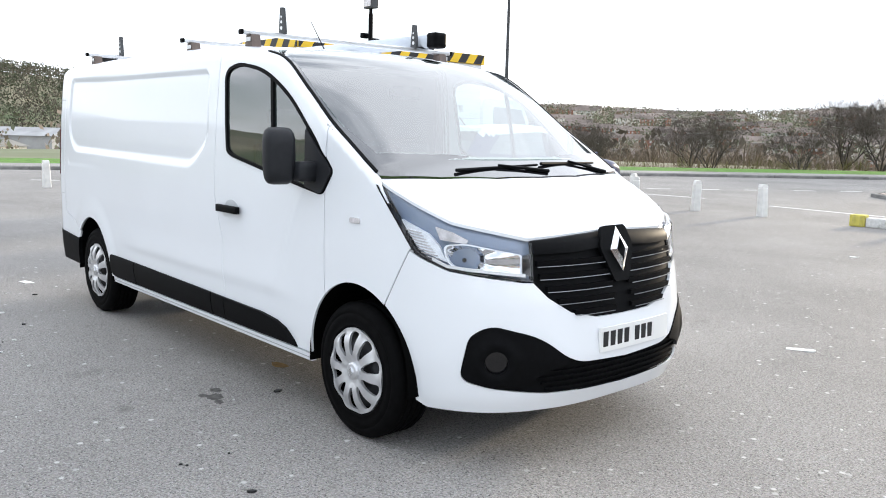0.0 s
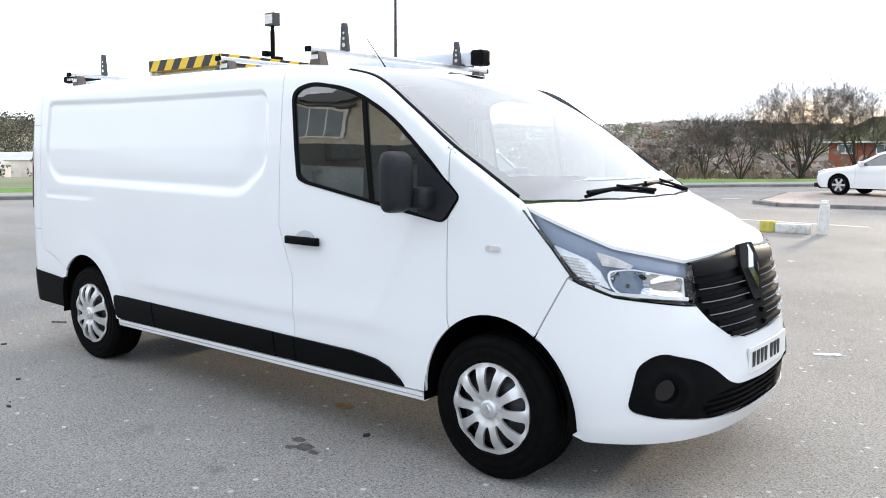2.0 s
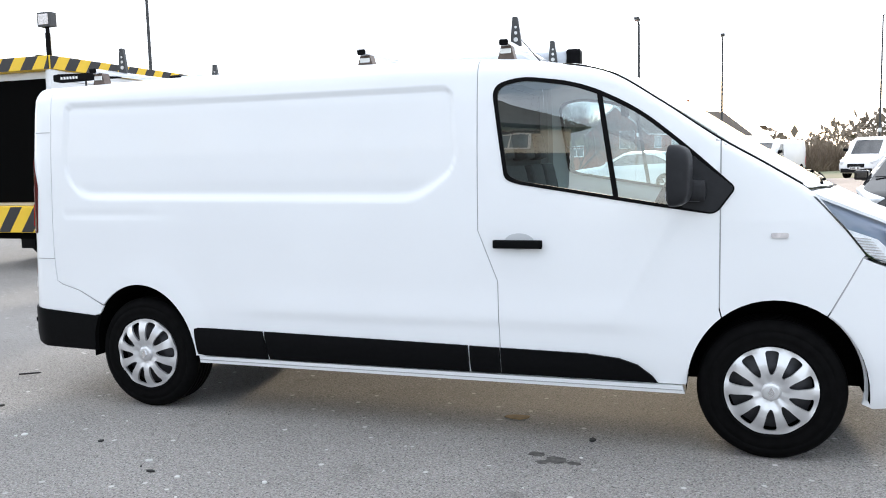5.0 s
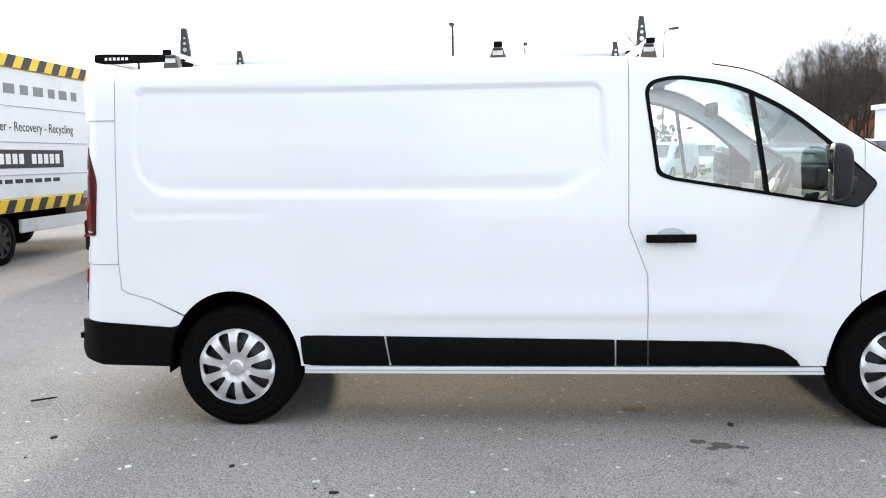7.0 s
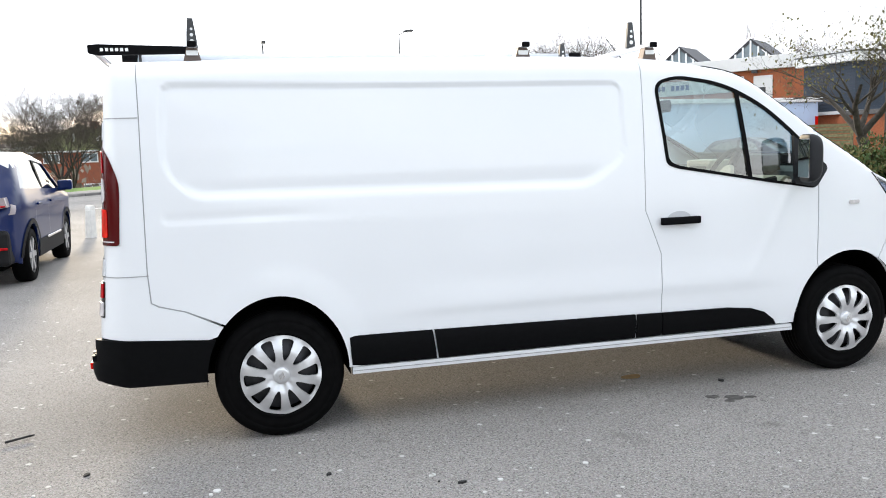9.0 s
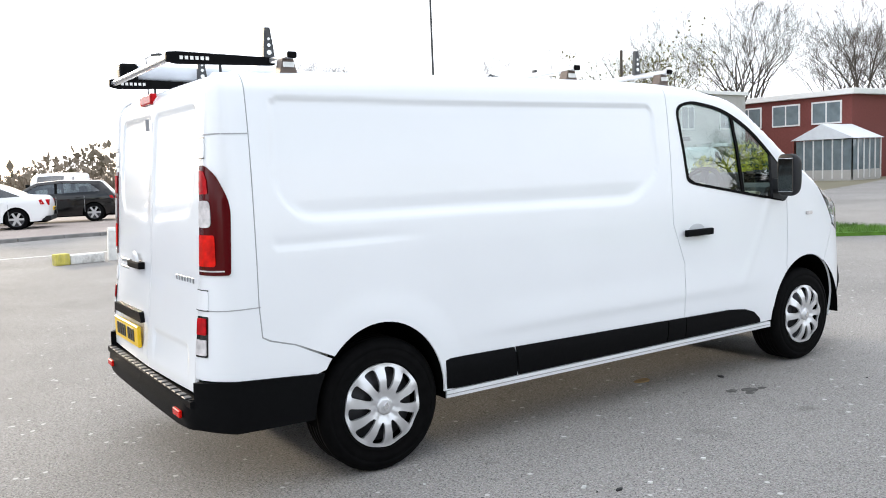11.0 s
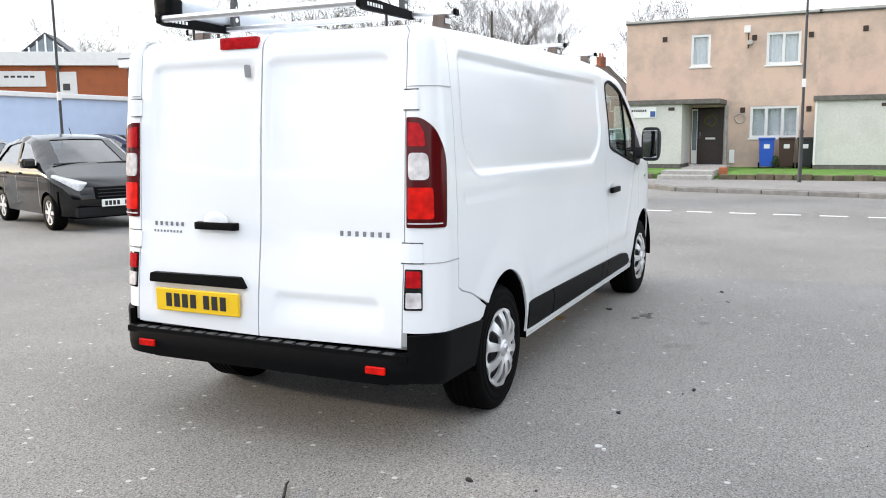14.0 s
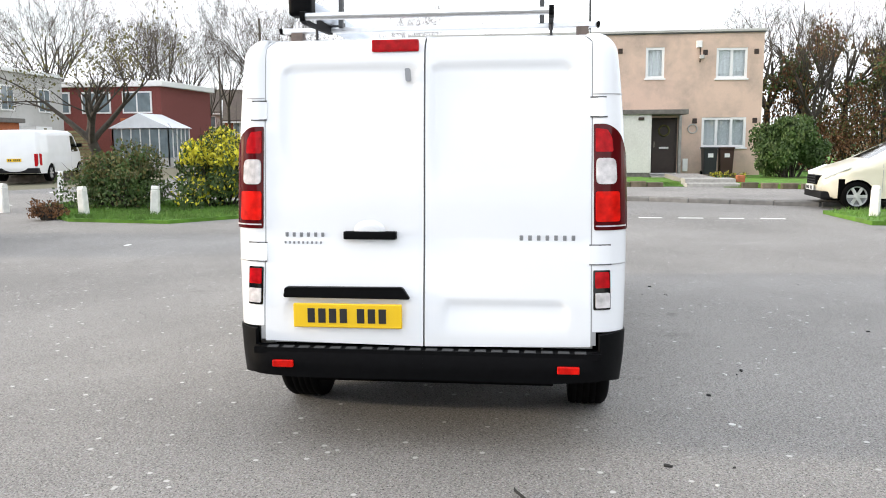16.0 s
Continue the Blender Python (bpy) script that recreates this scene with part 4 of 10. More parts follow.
        bmesh.ops.remove_doubles(bm, verts=bm.verts[:], dist=0.0004)
        bmesh.ops.rotate(bm, cent=(3.075, -1.07, 1.338), matrix=Matrix.Rotation(radians(-11), 3, "Z"), verts=bm.verts)
        bmesh.ops.recalc_face_normals(bm, faces=bm.faces[:])
        if side > 0:
            bmesh.ops.scale(bm, vec=(1, -1, 1), verts=bm.verts)
            bmesh.ops.reverse_faces(bm, faces=bm.faces[:])
        mir = part("door_mirror", bm, MIRROR_PLASTIC, van, "large black door mirror", smooth=False)
        for f_ in mir.data.polygons:
            f_.use_smooth = True
        bm = bmesh.new()
        add_box(bm, 3.0420, 3.050, -1.131, -1.005, 1.226, 1.450, 0.003)
        bmesh.ops.rotate(bm, cent=(3.075, -1.07, 1.338), matrix=Matrix.Rotation(radians(-11), 3, "Z"), verts=bm.verts)
        if side > 0:
            bmesh.ops.scale(bm, vec=(1, -1, 1), verts=bm.verts)
        part("mirror_glass", bm, MIRROR, mir, "mirror glass")
        bm = bmesh.new()
        add_box(bm, 3.09, 3.20, -1.02, -0.905, 1.215, 1.315, 0.03, seg=2)
        if side > 0:
            bmesh.ops.scale(bm, vec=(1, -1, 1), verts=bm.verts)
        part("mirror_arm", bm, MIRROR_PLASTIC, mir, smooth=True)
        # corner cover in front of the window
        f, g = lift_flank(0.012), van_in
        if side > 0:
            f, g = flip(f), flip(g)
        cc = round_poly([(3.082, 1.475), (3.092, 1.186), (3.24, 1.158), (3.325, 1.275)], [0.01, 0.01, 0.03, 0.02])
        part("mirror_foot", sheet(f, cc, (), 0.04, 0.02, g), MIRROR_PLASTIC, mir)
        bm = bmesh.new()
        add_box(bm, 2.180, 2.432, -0.968, -0.942, 0.985, 1.028, 0.010, seg=2)
        if side > 0:
            bmesh.ops.scale(bm, vec=(1, -1, 1), verts=bm.verts)
        part("door_handle", bm, BLACK_PLASTIC, front_doors[0 if side < 0 else 1], "black pull handle", smooth=True)
        f, g = lift_flank(-0.001), van_in
        if side > 0:
            f, g = flip(f), flip(g)
        cup = [(2.31 + 0.075 * math.cos(2 * math.pi * k / 24), 1.018 + 0.042 * math.sin(2 * math.pi * k / 24)) for k in range(24)]
        f2, g2 = lift_flank(lambda u, v: 0.003), van_in
        if side > 0:
            f2, g2 = flip(f2), flip(g2)
        part("handle_cup", sheet(f2, cup, (), 0.02, 0.004, g2), GREY_CUP, front_doors[0 if side < 0 else 1])
        rep = round_poly([(3.485, 1.068), (3.485, 1.044), (3.56, 1.044), (3.56, 1.068)], 0.010)
        f3, g3 = lift_flank(0.008), van_in
        if side > 0:
            f3, g3 = flip(f3), flip(g3)
        part("side_repeater", sheet(f3, rep, (), 0.02, 0.01, g3), CLEAR_LENS, van, "clear side repeater lamp")

    # -- wipers
    for (x0, y0), (x1, y1), arm in (((3.745, -0.50), (3.755, 0.06), (3.80, 0.10)), ((3.745, 0.10), (3.66, 0.64), (3.735, 0.66))):
        a, b = van_over(x0, y0, 0.018), van_over(x1, y1, 0.018)
        w = part("wiper", cyl(a, b, 0.009, 0.006, 8), BLACK_PLASTIC, van, "black windscreen wiper")
        c = van_over(arm[0], arm[1], 0.014)
        part("wiper_arm", cyl(c, (a + b) / 2 + Vector((0, 0, 0.012)), 0.010, 0.006, 8), BLACK_PLASTIC, w)

    # -- cab interior
    bm = bmesh.new()
    add_box(bm, 2.02, 2.05, -0.84, 0.84, 0.31, 1.86)
    part("bulkhead", bm, INTERIOR_GREY, van)
    for y in (-0.42, 0.12, 0.50):
        w = 0.235 if y < 0 else 0.185
        seat = part("seat_cushion", box(2.25, 2.78, y - w, y + w, 0.62, 0.80, 0.05, 2), SEAT_CLOTH, van, "dark cloth cab seat", smooth=True)
        bm = bmesh.new()
        add_box(bm, -0.07, 0.07, -w, w, 0.0, 0.62, 0.05, Matrix.Translation((2.24, y, 0.78)) @ Matrix.Rotation(radians(-12), 4, "Y"), 2)
        part("seat_back", bm, SEAT_CLOTH, seat, smooth=True)
        bm = bmesh.new()
        add_box(bm, -0.05, 0.05, -0.13, 0.13, 0.0, 0.17, 0.04, Matrix.Translation((2.10, y, 1.42)) @ Matrix.Rotation(radians(-10), 4, "Y"), 2)
        part("headrest", bm, SEAT_CLOTH, seat, smooth=True)
    bm = bmesh.new()
    add_prism(bm, [(3.15, 0.75), (3.15, 1.17), (3.20, 1.25), (3.32, 1.28), (3.50, 1.25), (3.70, 1.17), (3.70, 0.75)], 1.62, Matrix(((1, 0, 0, 0), (0, 0, 1, -0.81), (0, 1, 0, 0), (0, 0, 0, 1))))
    dash = part("dashboard", bm, INTERIOR_GREY, van, "dark dashboard with a pale lower half")
    bm = bmesh.new()
    add_prism(bm, round_poly([(3.10, 0.72), (3.085, 1.16), (3.13, 1.235), (3.20, 1.21), (3.20, 0.72)], 0.03), 1.56, Matrix(((1, 0, 0, 0), (0, 0, 1, -0.78), (0, 1, 0, 0), (0, 0, 0, 1))))
    part("dash_lower", bm, INTERIOR_CREAM, dash, "cream lower dashboard", smooth=False)
    bm = bmesh.new()
    add_box(bm, -0.05, 0.05, -0.20, 0.20, -0.06, 0.06, 0.03, Matrix.Translation((3.20, -0.40, 1.30)), 3)
    part("instrument_cowl", bm, INTERIOR_GREY, dash, smooth=True)
    for y in (-0.70, -0.16, 0.20, 0.70):
        part("air_vent", cyl((3.065, y, 1.175), (3.12, y, 1.175), 0.042, 0.05, 18), RUBBER, dash, smooth=False)
    bm = bmesh.new()
    wm = Matrix.Translation((2.98, -0.40, 1.23)) @ Matrix.Rotation(radians(-62), 4, "Y")
    n, k = 28, 8
    R, r = 0.185, 0.017
    ring = [[bm.verts.new(wm @ Vector(((R + r * math.cos(2 * math.pi * j / k)) * math.cos(2 * math.pi * i / n), (R + r * math.cos(2 * math.pi * j / k)) * math.sin(2 * math.pi * i / n), r * math.sin(2 * math.pi * j / k)))) for j in range(k)] for i in range(n)]
    for i in range(n):
        for j in range(k):
            bm.faces.new((ring[i][j], ring[(i + 1) % n][j], ring[(i + 1) % n][(j + 1) % k], ring[i][(j + 1) % k]))
    add_box(bm, -0.17, 0.17, -0.03, 0.03, -0.02, 0.01, 0.008, wm)
    add_cyl(bm, wm @ Vector((0, 0, 0.01)), wm @ Vector((0, 0, -0.05)), 0.065, 0.05, 16)
    sw_ = part("steering_wheel", bm, RUBBER, van, "black steering wheel", smooth=True)
    bm = bmesh.new()
    add_cyl(bm, wm @ Vector((0, 0, 0.022)), wm @ Vector((0, 0, 0.004)), 0.060, 0.075, 20)
    part("wheel_boss", bm, INTERIOR_CREAM, sw_, "pale steering wheel boss")
    bm = bmesh.new()
    add_box(bm, 3.05, 3.22, -0.12, 0.20, 0.96, 1.325, 0.03, seg=2)
    con = part("dash_console", bm, INTERIOR_CREAM, dash, "cream centre console")
    part("radio", box(3.04, 3.052, -0.06, 0.14, 1.18, 1.28, 0.004), RUBBER, con, "dark radio panel")
    bm = bmesh.new()
    add_box(bm, 2.05, 2.56, -0.70, 0.70, 1.895, 1.905)
    part("headlining", bm, INTERIOR_LIGHT, van)
    bm = bmesh.new()
    add_box(bm, 2.72, 2.74, -0.12, 0.12, 1.66, 1.74, 0.02)
    part("interior_mirror", bm, RUBBER, van)

    # -- wheels
    wheel = build_wheel(van)
    for x, side in ((3.498, -1), (0.0, -1), (3.498, 1), (0.0, 1)):
        w = wheel if (x, side) == (3.498, -1) else None
        m = Matrix.Translation((x, side * 0.795, 0.322))
        if side > 0:
            m = m @ Matrix.Rotation(math.pi, 4, "Z")
        if (x, side) == (0.0, -1):
            m = m @ Matrix.Rotation(radians(13), 4, "Y")
        if w is None:
            w = copy_thing(wheel, m)
        else:
            w.matrix_basis = m
    build_rack(van)
    return van


def front_plate():
    """White plate bent to the nose."""
    bm = bmesh.new()
    cols = []
    for k in range(13):
        y = -0.205 + 0.55 * k / 12
        u = u_fy(abs(y)) if abs(y) > 0.002 else U_NOSE
        x = van_at(u, 0.555)[0] + 0.006
        cols.append([bm.verts.new((x + d, y, z)) for d, z in ((0.0, 0.500), (0.010, 0.500), (0.004, 0.610), (-0.006, 0.610))])
    for a, b in zip(cols, cols[1:]):
        for j in range(4):
            bm.faces.new((a[j], b[j], b[(j + 1) % 4], a[(j + 1) % 4]))
    bm.faces.new(cols[0])
    bm.faces.new(cols[-1][::-1])
    return bm


def glyphs(plate, a0, a1, z0, z1, place, way, bend=False):
    """Plain bars where a plate's characters stand."""
    n = 7
    w = (a1 - a0) / 7.6
    a = a0
    for k in range(n):
        if k == 4:
            a += 0.6 * w
        p = Vector(place(a + 0.42 * w, (z0 + z1) / 2))
        if bend:
            y = p[1]
            p[0] = van_at(u_fy(abs(y)) if abs(y) > 0.002 else U_NOSE, 0.555)[0] + 0.0135
        bm = bmesh.new()
        add_box(bm, p[0] - 0.002, p[0] + 0.002, p[1] - 0.34 * w, p[1] + 0.34 * w, z0, z1, 0.001)
        part("plate_bar", bm, INK, plate)
        a += w


def build_wheel(van):
    w = new("wheel")
    w.parent = van
    tagged(w, "black tyre with a silver ten-spoke wheel trim")
    R = 0.334
    prof = [(0.20, -0.085), (0.213, -0.101), (0.217, -0.106), (0.224, -0.106), (0.227, -0.103), (0.25, -0.109), (0.275, -0.110), (0.278, -0.107), (0.284, -0.107), (0.287, -0.109), (0.302, -0.104), (0.320, -0.094), (0.330, -0.078)]
    for k in range(5):
        o = -0.068 + 0.034 * k
        prof += [(R, o), (R, o + 0.022), (R - 0.007, o + 0.025), (R - 0.007, o + 0.031)]
    prof += [(0.330, 0.10), (0.29, 0.108), (0.21, 0.10)]
    part("tyre", lathe(prof, 64), TYRE, w, smooth=True)
    # rim given the shade black so the openings between spokes look deep
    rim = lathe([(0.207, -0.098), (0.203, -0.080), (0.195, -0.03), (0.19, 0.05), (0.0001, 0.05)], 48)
    part("rim", rim, UNDERBODY_AND_SHADE, w, smooth=True)
    # one pressed trim with ten rounded openings between broad spokes
    def trim_at(a, b):
        r, th = math.hypot(a, b), math.atan2(b, a)
        gap = 0.5 - 0.5 * math.cos(10 * th)
        y = -0.116 - 0.016 * sstep(0.045, 0.10, r) + 0.022 * sstep(0.125, 0.208, r) + 0.010 * gap * sstep(0.165, 0.190, r) - 0.004 * gap * (1 - sstep(0.07, 0.10, r))
        return Vector((a, y, b))
    openings = []
    for k in range(10):
        th = 2 * math.pi * (k + 0.5) / 10
        pol = round_poly([(0.082, -0.005), (0.108, -0.0180), (0.188, -0.0345), (0.193, 0.0), (0.188, 0.0305), (0.108, 0.0150), (0.082, 0.005)], [0.005, 0.012, 0.014, 0.02, 0.014, 0.012, 0.005], 4)
        openings.append([(p * math.cos(th) - q * math.sin(th), p * math.sin(th) + q * math.cos(th)) for p, q in pol])
    disc = [(0.209 * math.cos(2 * math.pi * k / 72), 0.209 * math.sin(2 * math.pi * k / 72)) for k in range(72)]
    bm = sheet(trim_at, disc, openings, 0.011, 0.014, lambda a, b: Vector((0, 1, 0)))
    part("wheel_trim", bm, HUBCAP, w, "silver ten-spoke plastic wheel trim")
    steel = lathe([(0.185, -0.060), (0.150, -0.066), (0.125, -0.082), (0.095, -0.086), (0.06, -0.070), (0.0001, -0.070)], 40)
    part("steel_disc", steel, DARK_STEEL, w, "dark steel wheel behind the trim", smooth=True)
    hub = lathe([(0.046, -0.108), (0.045, -0.124), (0.038, -0.130), (0.030, -0.131), (0.0001, -0.131)], 8)
    part("hub_cap", hub, HUBCAP, w, smooth=True)
    bm = bmesh.new()
    add_prism(bm, [(0, 0.024), (0.016, 0), (0, -0.024), (-0.016, 0)], 0.008, Matrix.Translation((0, -0.130, 0)) @ Matrix.Rotation(radians(90), 4, "X"))
    part("centre_emblem", bm, CHROME, w)
    return w


def build_rack(van):
    """Roof bars with feet, ladder stops, a pipe tube and a rear roller."""
    for x in (-0.34, 1.43, 2.215):
        bm = bmesh.new()
        add_box(bm, x - 0.022, x + 0.022, -0.80, 0.80, 2.005, 2.032, 0.006)
        bar = part("roof_bar", bm, ALUMINIUM, van, "aluminium roof bar")
        for s in (-1, 1):
            part("bar_end", box(x - 0.023, x + 0.023, s * 0.808 - 0.008, s * 0.808 + 0.008, 2.004, 2.034, 0.005), RUBBER, bar)
            bm = bmesh.new()
            z0 = van_over(x, 0.72)[2] - 0.01
            add_prism(bm, round_poly([(-0.046, z0), (0.046, z0), (0.026, 2.01), (-0.026, 2.01)], 0.008), 0.06, Matrix(((1, 0, 0, x), (0, 0, 1, s * 0.725 - 0.035), (0, 1, 0, 0), (0, 0, 0, 1))))
            foot = part("bar_foot", bm, FOOT_BRONZE, bar, "bronze-grey clamp foot")
            part("foot_label", box(x - 0.028, x + 0.028, s * 0.765 - 0.003, s * 0.765 + 0.003, 1.968, 1.992, 0.002), PLATE_WHITE, foot)
        if x in (-0.34, 2.215):
            for y in (-0.53, 0.49):
                bm = bmesh.new()
                hole_m = Matrix(((1, 0, 0, x - 0.0), (0, 0, 1, y - 0.012), (0, 1, 0, 2.03), (0, 0, 0, 1)))
                add_prism(bm, round_poly([(-0.030, 0.0), (0.030, 0.0), (0.022, 0.07), (0.010, 0.155), (-0.018, 0.155), (-0.026, 0.07)], 0.006), 0.022, hole_m)
                st = part("ladder_stop", bm, GREY_PLASTIC, van, "dark grey upright ladder stop")
                for zz, rr in ((2.065, 0.012), (2.10, 0.009), (2.13, 0.007)):
                    part("stop_hole", cyl((x, y - 0.014, zz), (x, y + 0.013, zz), rr, None, 12), ALUMINIUM, st)
    # pipe tube along the left
    bm = bmesh.new()
    add_cyl(bm, (-0.70, 0.58, 2.082), (2.30, 0.58, 2.082), 0.047, None, 28)
    tube = part("pipe_tube", bm, TUBE_WHITE, van, "long pale pipe tube", smooth=False)
    for p in tube.data.polygons:
        p.use_smooth = len(p.vertices) == 4
    for x0, x1 in ((2.29, 2.385), (-0.79, -0.69)):
        bm = bmesh.new()
        add_box(bm, x0, x1, 0.525, 0.635, 2.030, 2.134, 0.035, seg=4)
        part("tube_cap", bm, BLACK_PLASTIC, tube, "black tube end cap", smooth=True)
    for x in (-0.34, 1.43, 2.215):
        part("tube_bracket", box(x - 0.015, x + 0.015, 0.50, 0.66, 2.025, 2.045, 0.004), DARK_STEEL, tube)
    # rear roller on two arms
    roller = part("rear_roller", cyl((-0.825, -0.565, 2.02), (-0.825, 0.54, 2.02), 0.017, None, 16), ALUMINIUM, van, "silver rear loading roller", smooth=False)
    for y in (-0.575, 0.55):
        bm = bmesh.new()
        add_prism(bm, round_poly([(-0.85, 2.0), (-0.85, 2.042), (-0.80, 2.046), (-0.33, 2.034), (-0.33, 1.998), (-0.80, 1.99)], 0.01), 0.022, Matrix(((1, 0, 0, 0), (0, 0, 1, y - 0.011), (0, 1, 0, 0), (0, 0, 0, 1))))
        arm = part("roller_arm", bm, RUBBER, roller, "black roller arm with a pale mark")
        for k in range(6):
            part("arm_mark", box(-0.79 + 0.024 * k, -0.775 + 0.024 * k, y - 0.013, y - 0.0115, 2.010, 2.026), PLATE_WHITE, arm)
        part("arm_post", cyl((-0.60, y, 1.93), (-0.60, y, 2.0), 0.007, None, 8), DARK_STEEL, arm)
    # ladder clamp pads and the short aerial at the front
    part("aerial", cyl((2.33, -0.30, 1.93), (2.16, -0.30, 2.13), 0.004, 0.002, 8), RUBBER, van, "short black roof aerial")
    bm = bmesh.new()
    add_box(bm, 0.45, 0.85, 0.30, 0.42, 1.965, 1.985, 0.008)
    part("roof_grip", bm, RUBBER, van)


GREY_CUP = mat("handle_cup_grey", (0.55, 0.57, 0.59), rough=0.35, coat=0.3)
FOOT_BRONZE = mat("bronze_grey_metal", (0.13, 0.10, 0.085), rough=0.5, metal=0.4, var=0.15, scale=30)
TUBE_WHITE = mat("pale_tube", (0.62, 0.66, 0.72), rough=0.35, var=0.06, scale=6)
van = build_van()

# ---------------------------------------------------------------- ground, roads, far hills
def asphalt_mat(name, base, speck, light=(0.42, 0.41, 0.40)):
    """Worn asphalt: fine stones of several greys, oily stains, pale patches."""
    m = bpy.data.materials.new(name)
    m.use_nodes = True
    n, l = m.node_tree.nodes, m.node_tree.links
    b = n["Principled BSDF"]
    b.inputs["Roughness"].default_value = 0.88
    tc = n.new("ShaderNodeTexCoord")
    vor = n.new("ShaderNodeTexVoronoi")
    vor.inputs["Scale"].default_value = 165.0
    noi = n.new("ShaderNodeTexNoise")
    noi.inputs["Scale"].default_value, noi.inputs["Detail"].default_value, noi.inputs["Roughness"].default_value = 80.0, 6.0, 0.7
    big = n.new("ShaderNodeTexNoise")
    big.inputs["Scale"].default_value, big.inputs["Detail"].default_value, big.inputs["Roughness"].default_value = 0.33, 6.0, 0.6
    mid = n.new("ShaderNodeTexNoise")
    mid.inputs["Scale"].default_value, mid.inputs["Detail"].default_value, mid.inputs["Roughness"].default_value = 2.3, 8.0, 0.7
    for t in (vor, noi, big, mid):
        l.new(tc.outputs["Object"], t.inputs["Vector"])
    ramp = n.new("ShaderNodeValToRGB")
    e = ramp.color_ramp.elements
    e[0].position, e[0].color = 0.30, (base[0] * 0.48, base[1] * 0.48, base[2] * 0.48, 1)
    e[1].position, e[1].color = 0.72, (base[0] * 1.58, base[1] * 1.58, base[2] * 1.58, 1)
    k = e.new(0.5)
    k.color = (*base, 1)
    l.new(noi.outputs["Fac"], ramp.inputs["Fac"])
    hs = n.new("ShaderNodeHueSaturation")
    hs.inputs["Saturation"].default_value = 0.10
    l.new(vor.outputs["Color"], hs.inputs["Color"])
    stone = n.new("ShaderNodeMix")
    stone.data_type, stone.blend_type = "RGBA", "OVERLAY"
    stone.inputs["Factor"].default_value = speck
    l.new(ramp.outputs["Color"], stone.inputs["A"])
    l.new(hs.outputs["Color"], stone.inputs["B"])
    mr = n.new("ShaderNodeMapRange")
    mr.inputs["From Min"].default_value, mr.inputs["From Max"].default_value = 0.3, 0.7
    mr.inputs["To Min"].default_value, mr.inputs["To Max"].default_value = 0.78, 1.22
    l.new(big.outputs["Fac"], mr.inputs["Value"])
    hv = n.new("ShaderNodeHueSaturation")
    l.new(mr.outputs["Result"], hv.inputs["Value"])
    l.new(stone.outputs["Result"], hv.inputs["Color"])
    sr = n.new("ShaderNodeValToRGB")
    sr.color_ramp.elements[0].position, sr.color_ramp.elements[1].position = 0.62, 0.78
    l.new(mid.outputs["Fac"], sr.inputs["Fac"])
    st = n.new("ShaderNodeMix")
    st.data_type = "RGBA"
    l.new(sr.outputs["Color"], st.inputs["Factor"])
    l.new(hv.outputs["Color"], st.inputs["A"])
    st.inputs["B"].default_value = (base[0] * 0.55, base[1] * 0.54, base[2] * 0.53, 1)
    # scattered pale and dark stones in the surface
    col = st.outputs["Result"]
    for scale, lo, shade in ((120.0, 0.92, light), (95.0, 0.93, (base[0] * 0.22, base[1] * 0.22, base[2] * 0.22)), (26.0, 0.972, (0.5, 0.49, 0.47))):
        vs = n.new("ShaderNodeTexVoronoi")
        vs.inputs["Scale"].default_value = scale
        l.new(tc.outputs["Object"], vs.inputs["Vector"])
        sep = n.new("ShaderNodeSeparateColor")
        l.new(vs.outputs["Color"], sep.inputs["Color"])
        pick = n.new("ShaderNodeMapRange")
        pick.inputs["From Min"].default_value, pick.inputs["From Max"].default_value = lo, lo + 0.015
        l.new(sep.outputs["Red" if scale > 100 else "Green"], pick.inputs["Value"])
        near = n.new("ShaderNodeMapRange")
        near.inputs["From Min"].default_value, near.inputs["From Max"].default_value = 0.42, 0.30
        l.new(vs.outputs["Distance"], near.inputs["Value"])
        both = n.new("ShaderNodeMath")
        both.operation = "MULTIPLY"
        l.new(pick.outputs["Result"], both.inputs[0])
        l.new(near.outputs["Result"], both.inputs[1])
        mx = n.new("ShaderNodeMix")
        mx.data_type = "RGBA"
        l.new(both.outputs["Value"], mx.inputs["Factor"])
        l.new(col, mx.inputs["A"])
        mx.inputs["B"].default_value = (*shade, 1)
        col = mx.outputs["Result"]
    l.new(col, b.inputs["Base Color"])
    bp = n.new("ShaderNodeBump")
    bp.inputs["Strength"].default_value, bp.inputs["Distance"].default_value = 0.55, 0.005
    l.new(noi.outputs["Fac"], bp.inputs["Height"])
    l.new(bp.outputs["Normal"], b.inputs["Normal"])
    return m


ASPHALT = asphalt_mat("asphalt", (0.166, 0.158, 0.149), 0.68)
PAVE_BROWN = asphalt_mat("brownish_footway", (0.27, 0.225, 0.20), 0.5)
PAVEMENT = asphalt_mat("pavement_asphalt", (0.20, 0.19, 0.18), 0.5)
KERB = mat("kerb_stone", (0.19, 0.185, 0.178), rough=0.9, var=0.25, scale=6, bump=0.4, bump_scale=80, random_obj=0.15)
LINE = mat("road_paint", (0.68, 0.68, 0.66), rough=0.8, var=0.15, scale=20, dirt=(0.25, 0.245, 0.24), dirt_scale=9.0, dirt_lo=0.55, dirt_hi=0.72)
GRASS = mat("grass_earth", (0.095, 0.215, 0.022), rough=0.95, var=0.35, scale=3.0, bump=0.6, bump_scale=40, dirt=(0.10, 0.08, 0.045), dirt_scale=0.5, dirt_lo=0.55, dirt_hi=0.75, bump_dist=0.03)
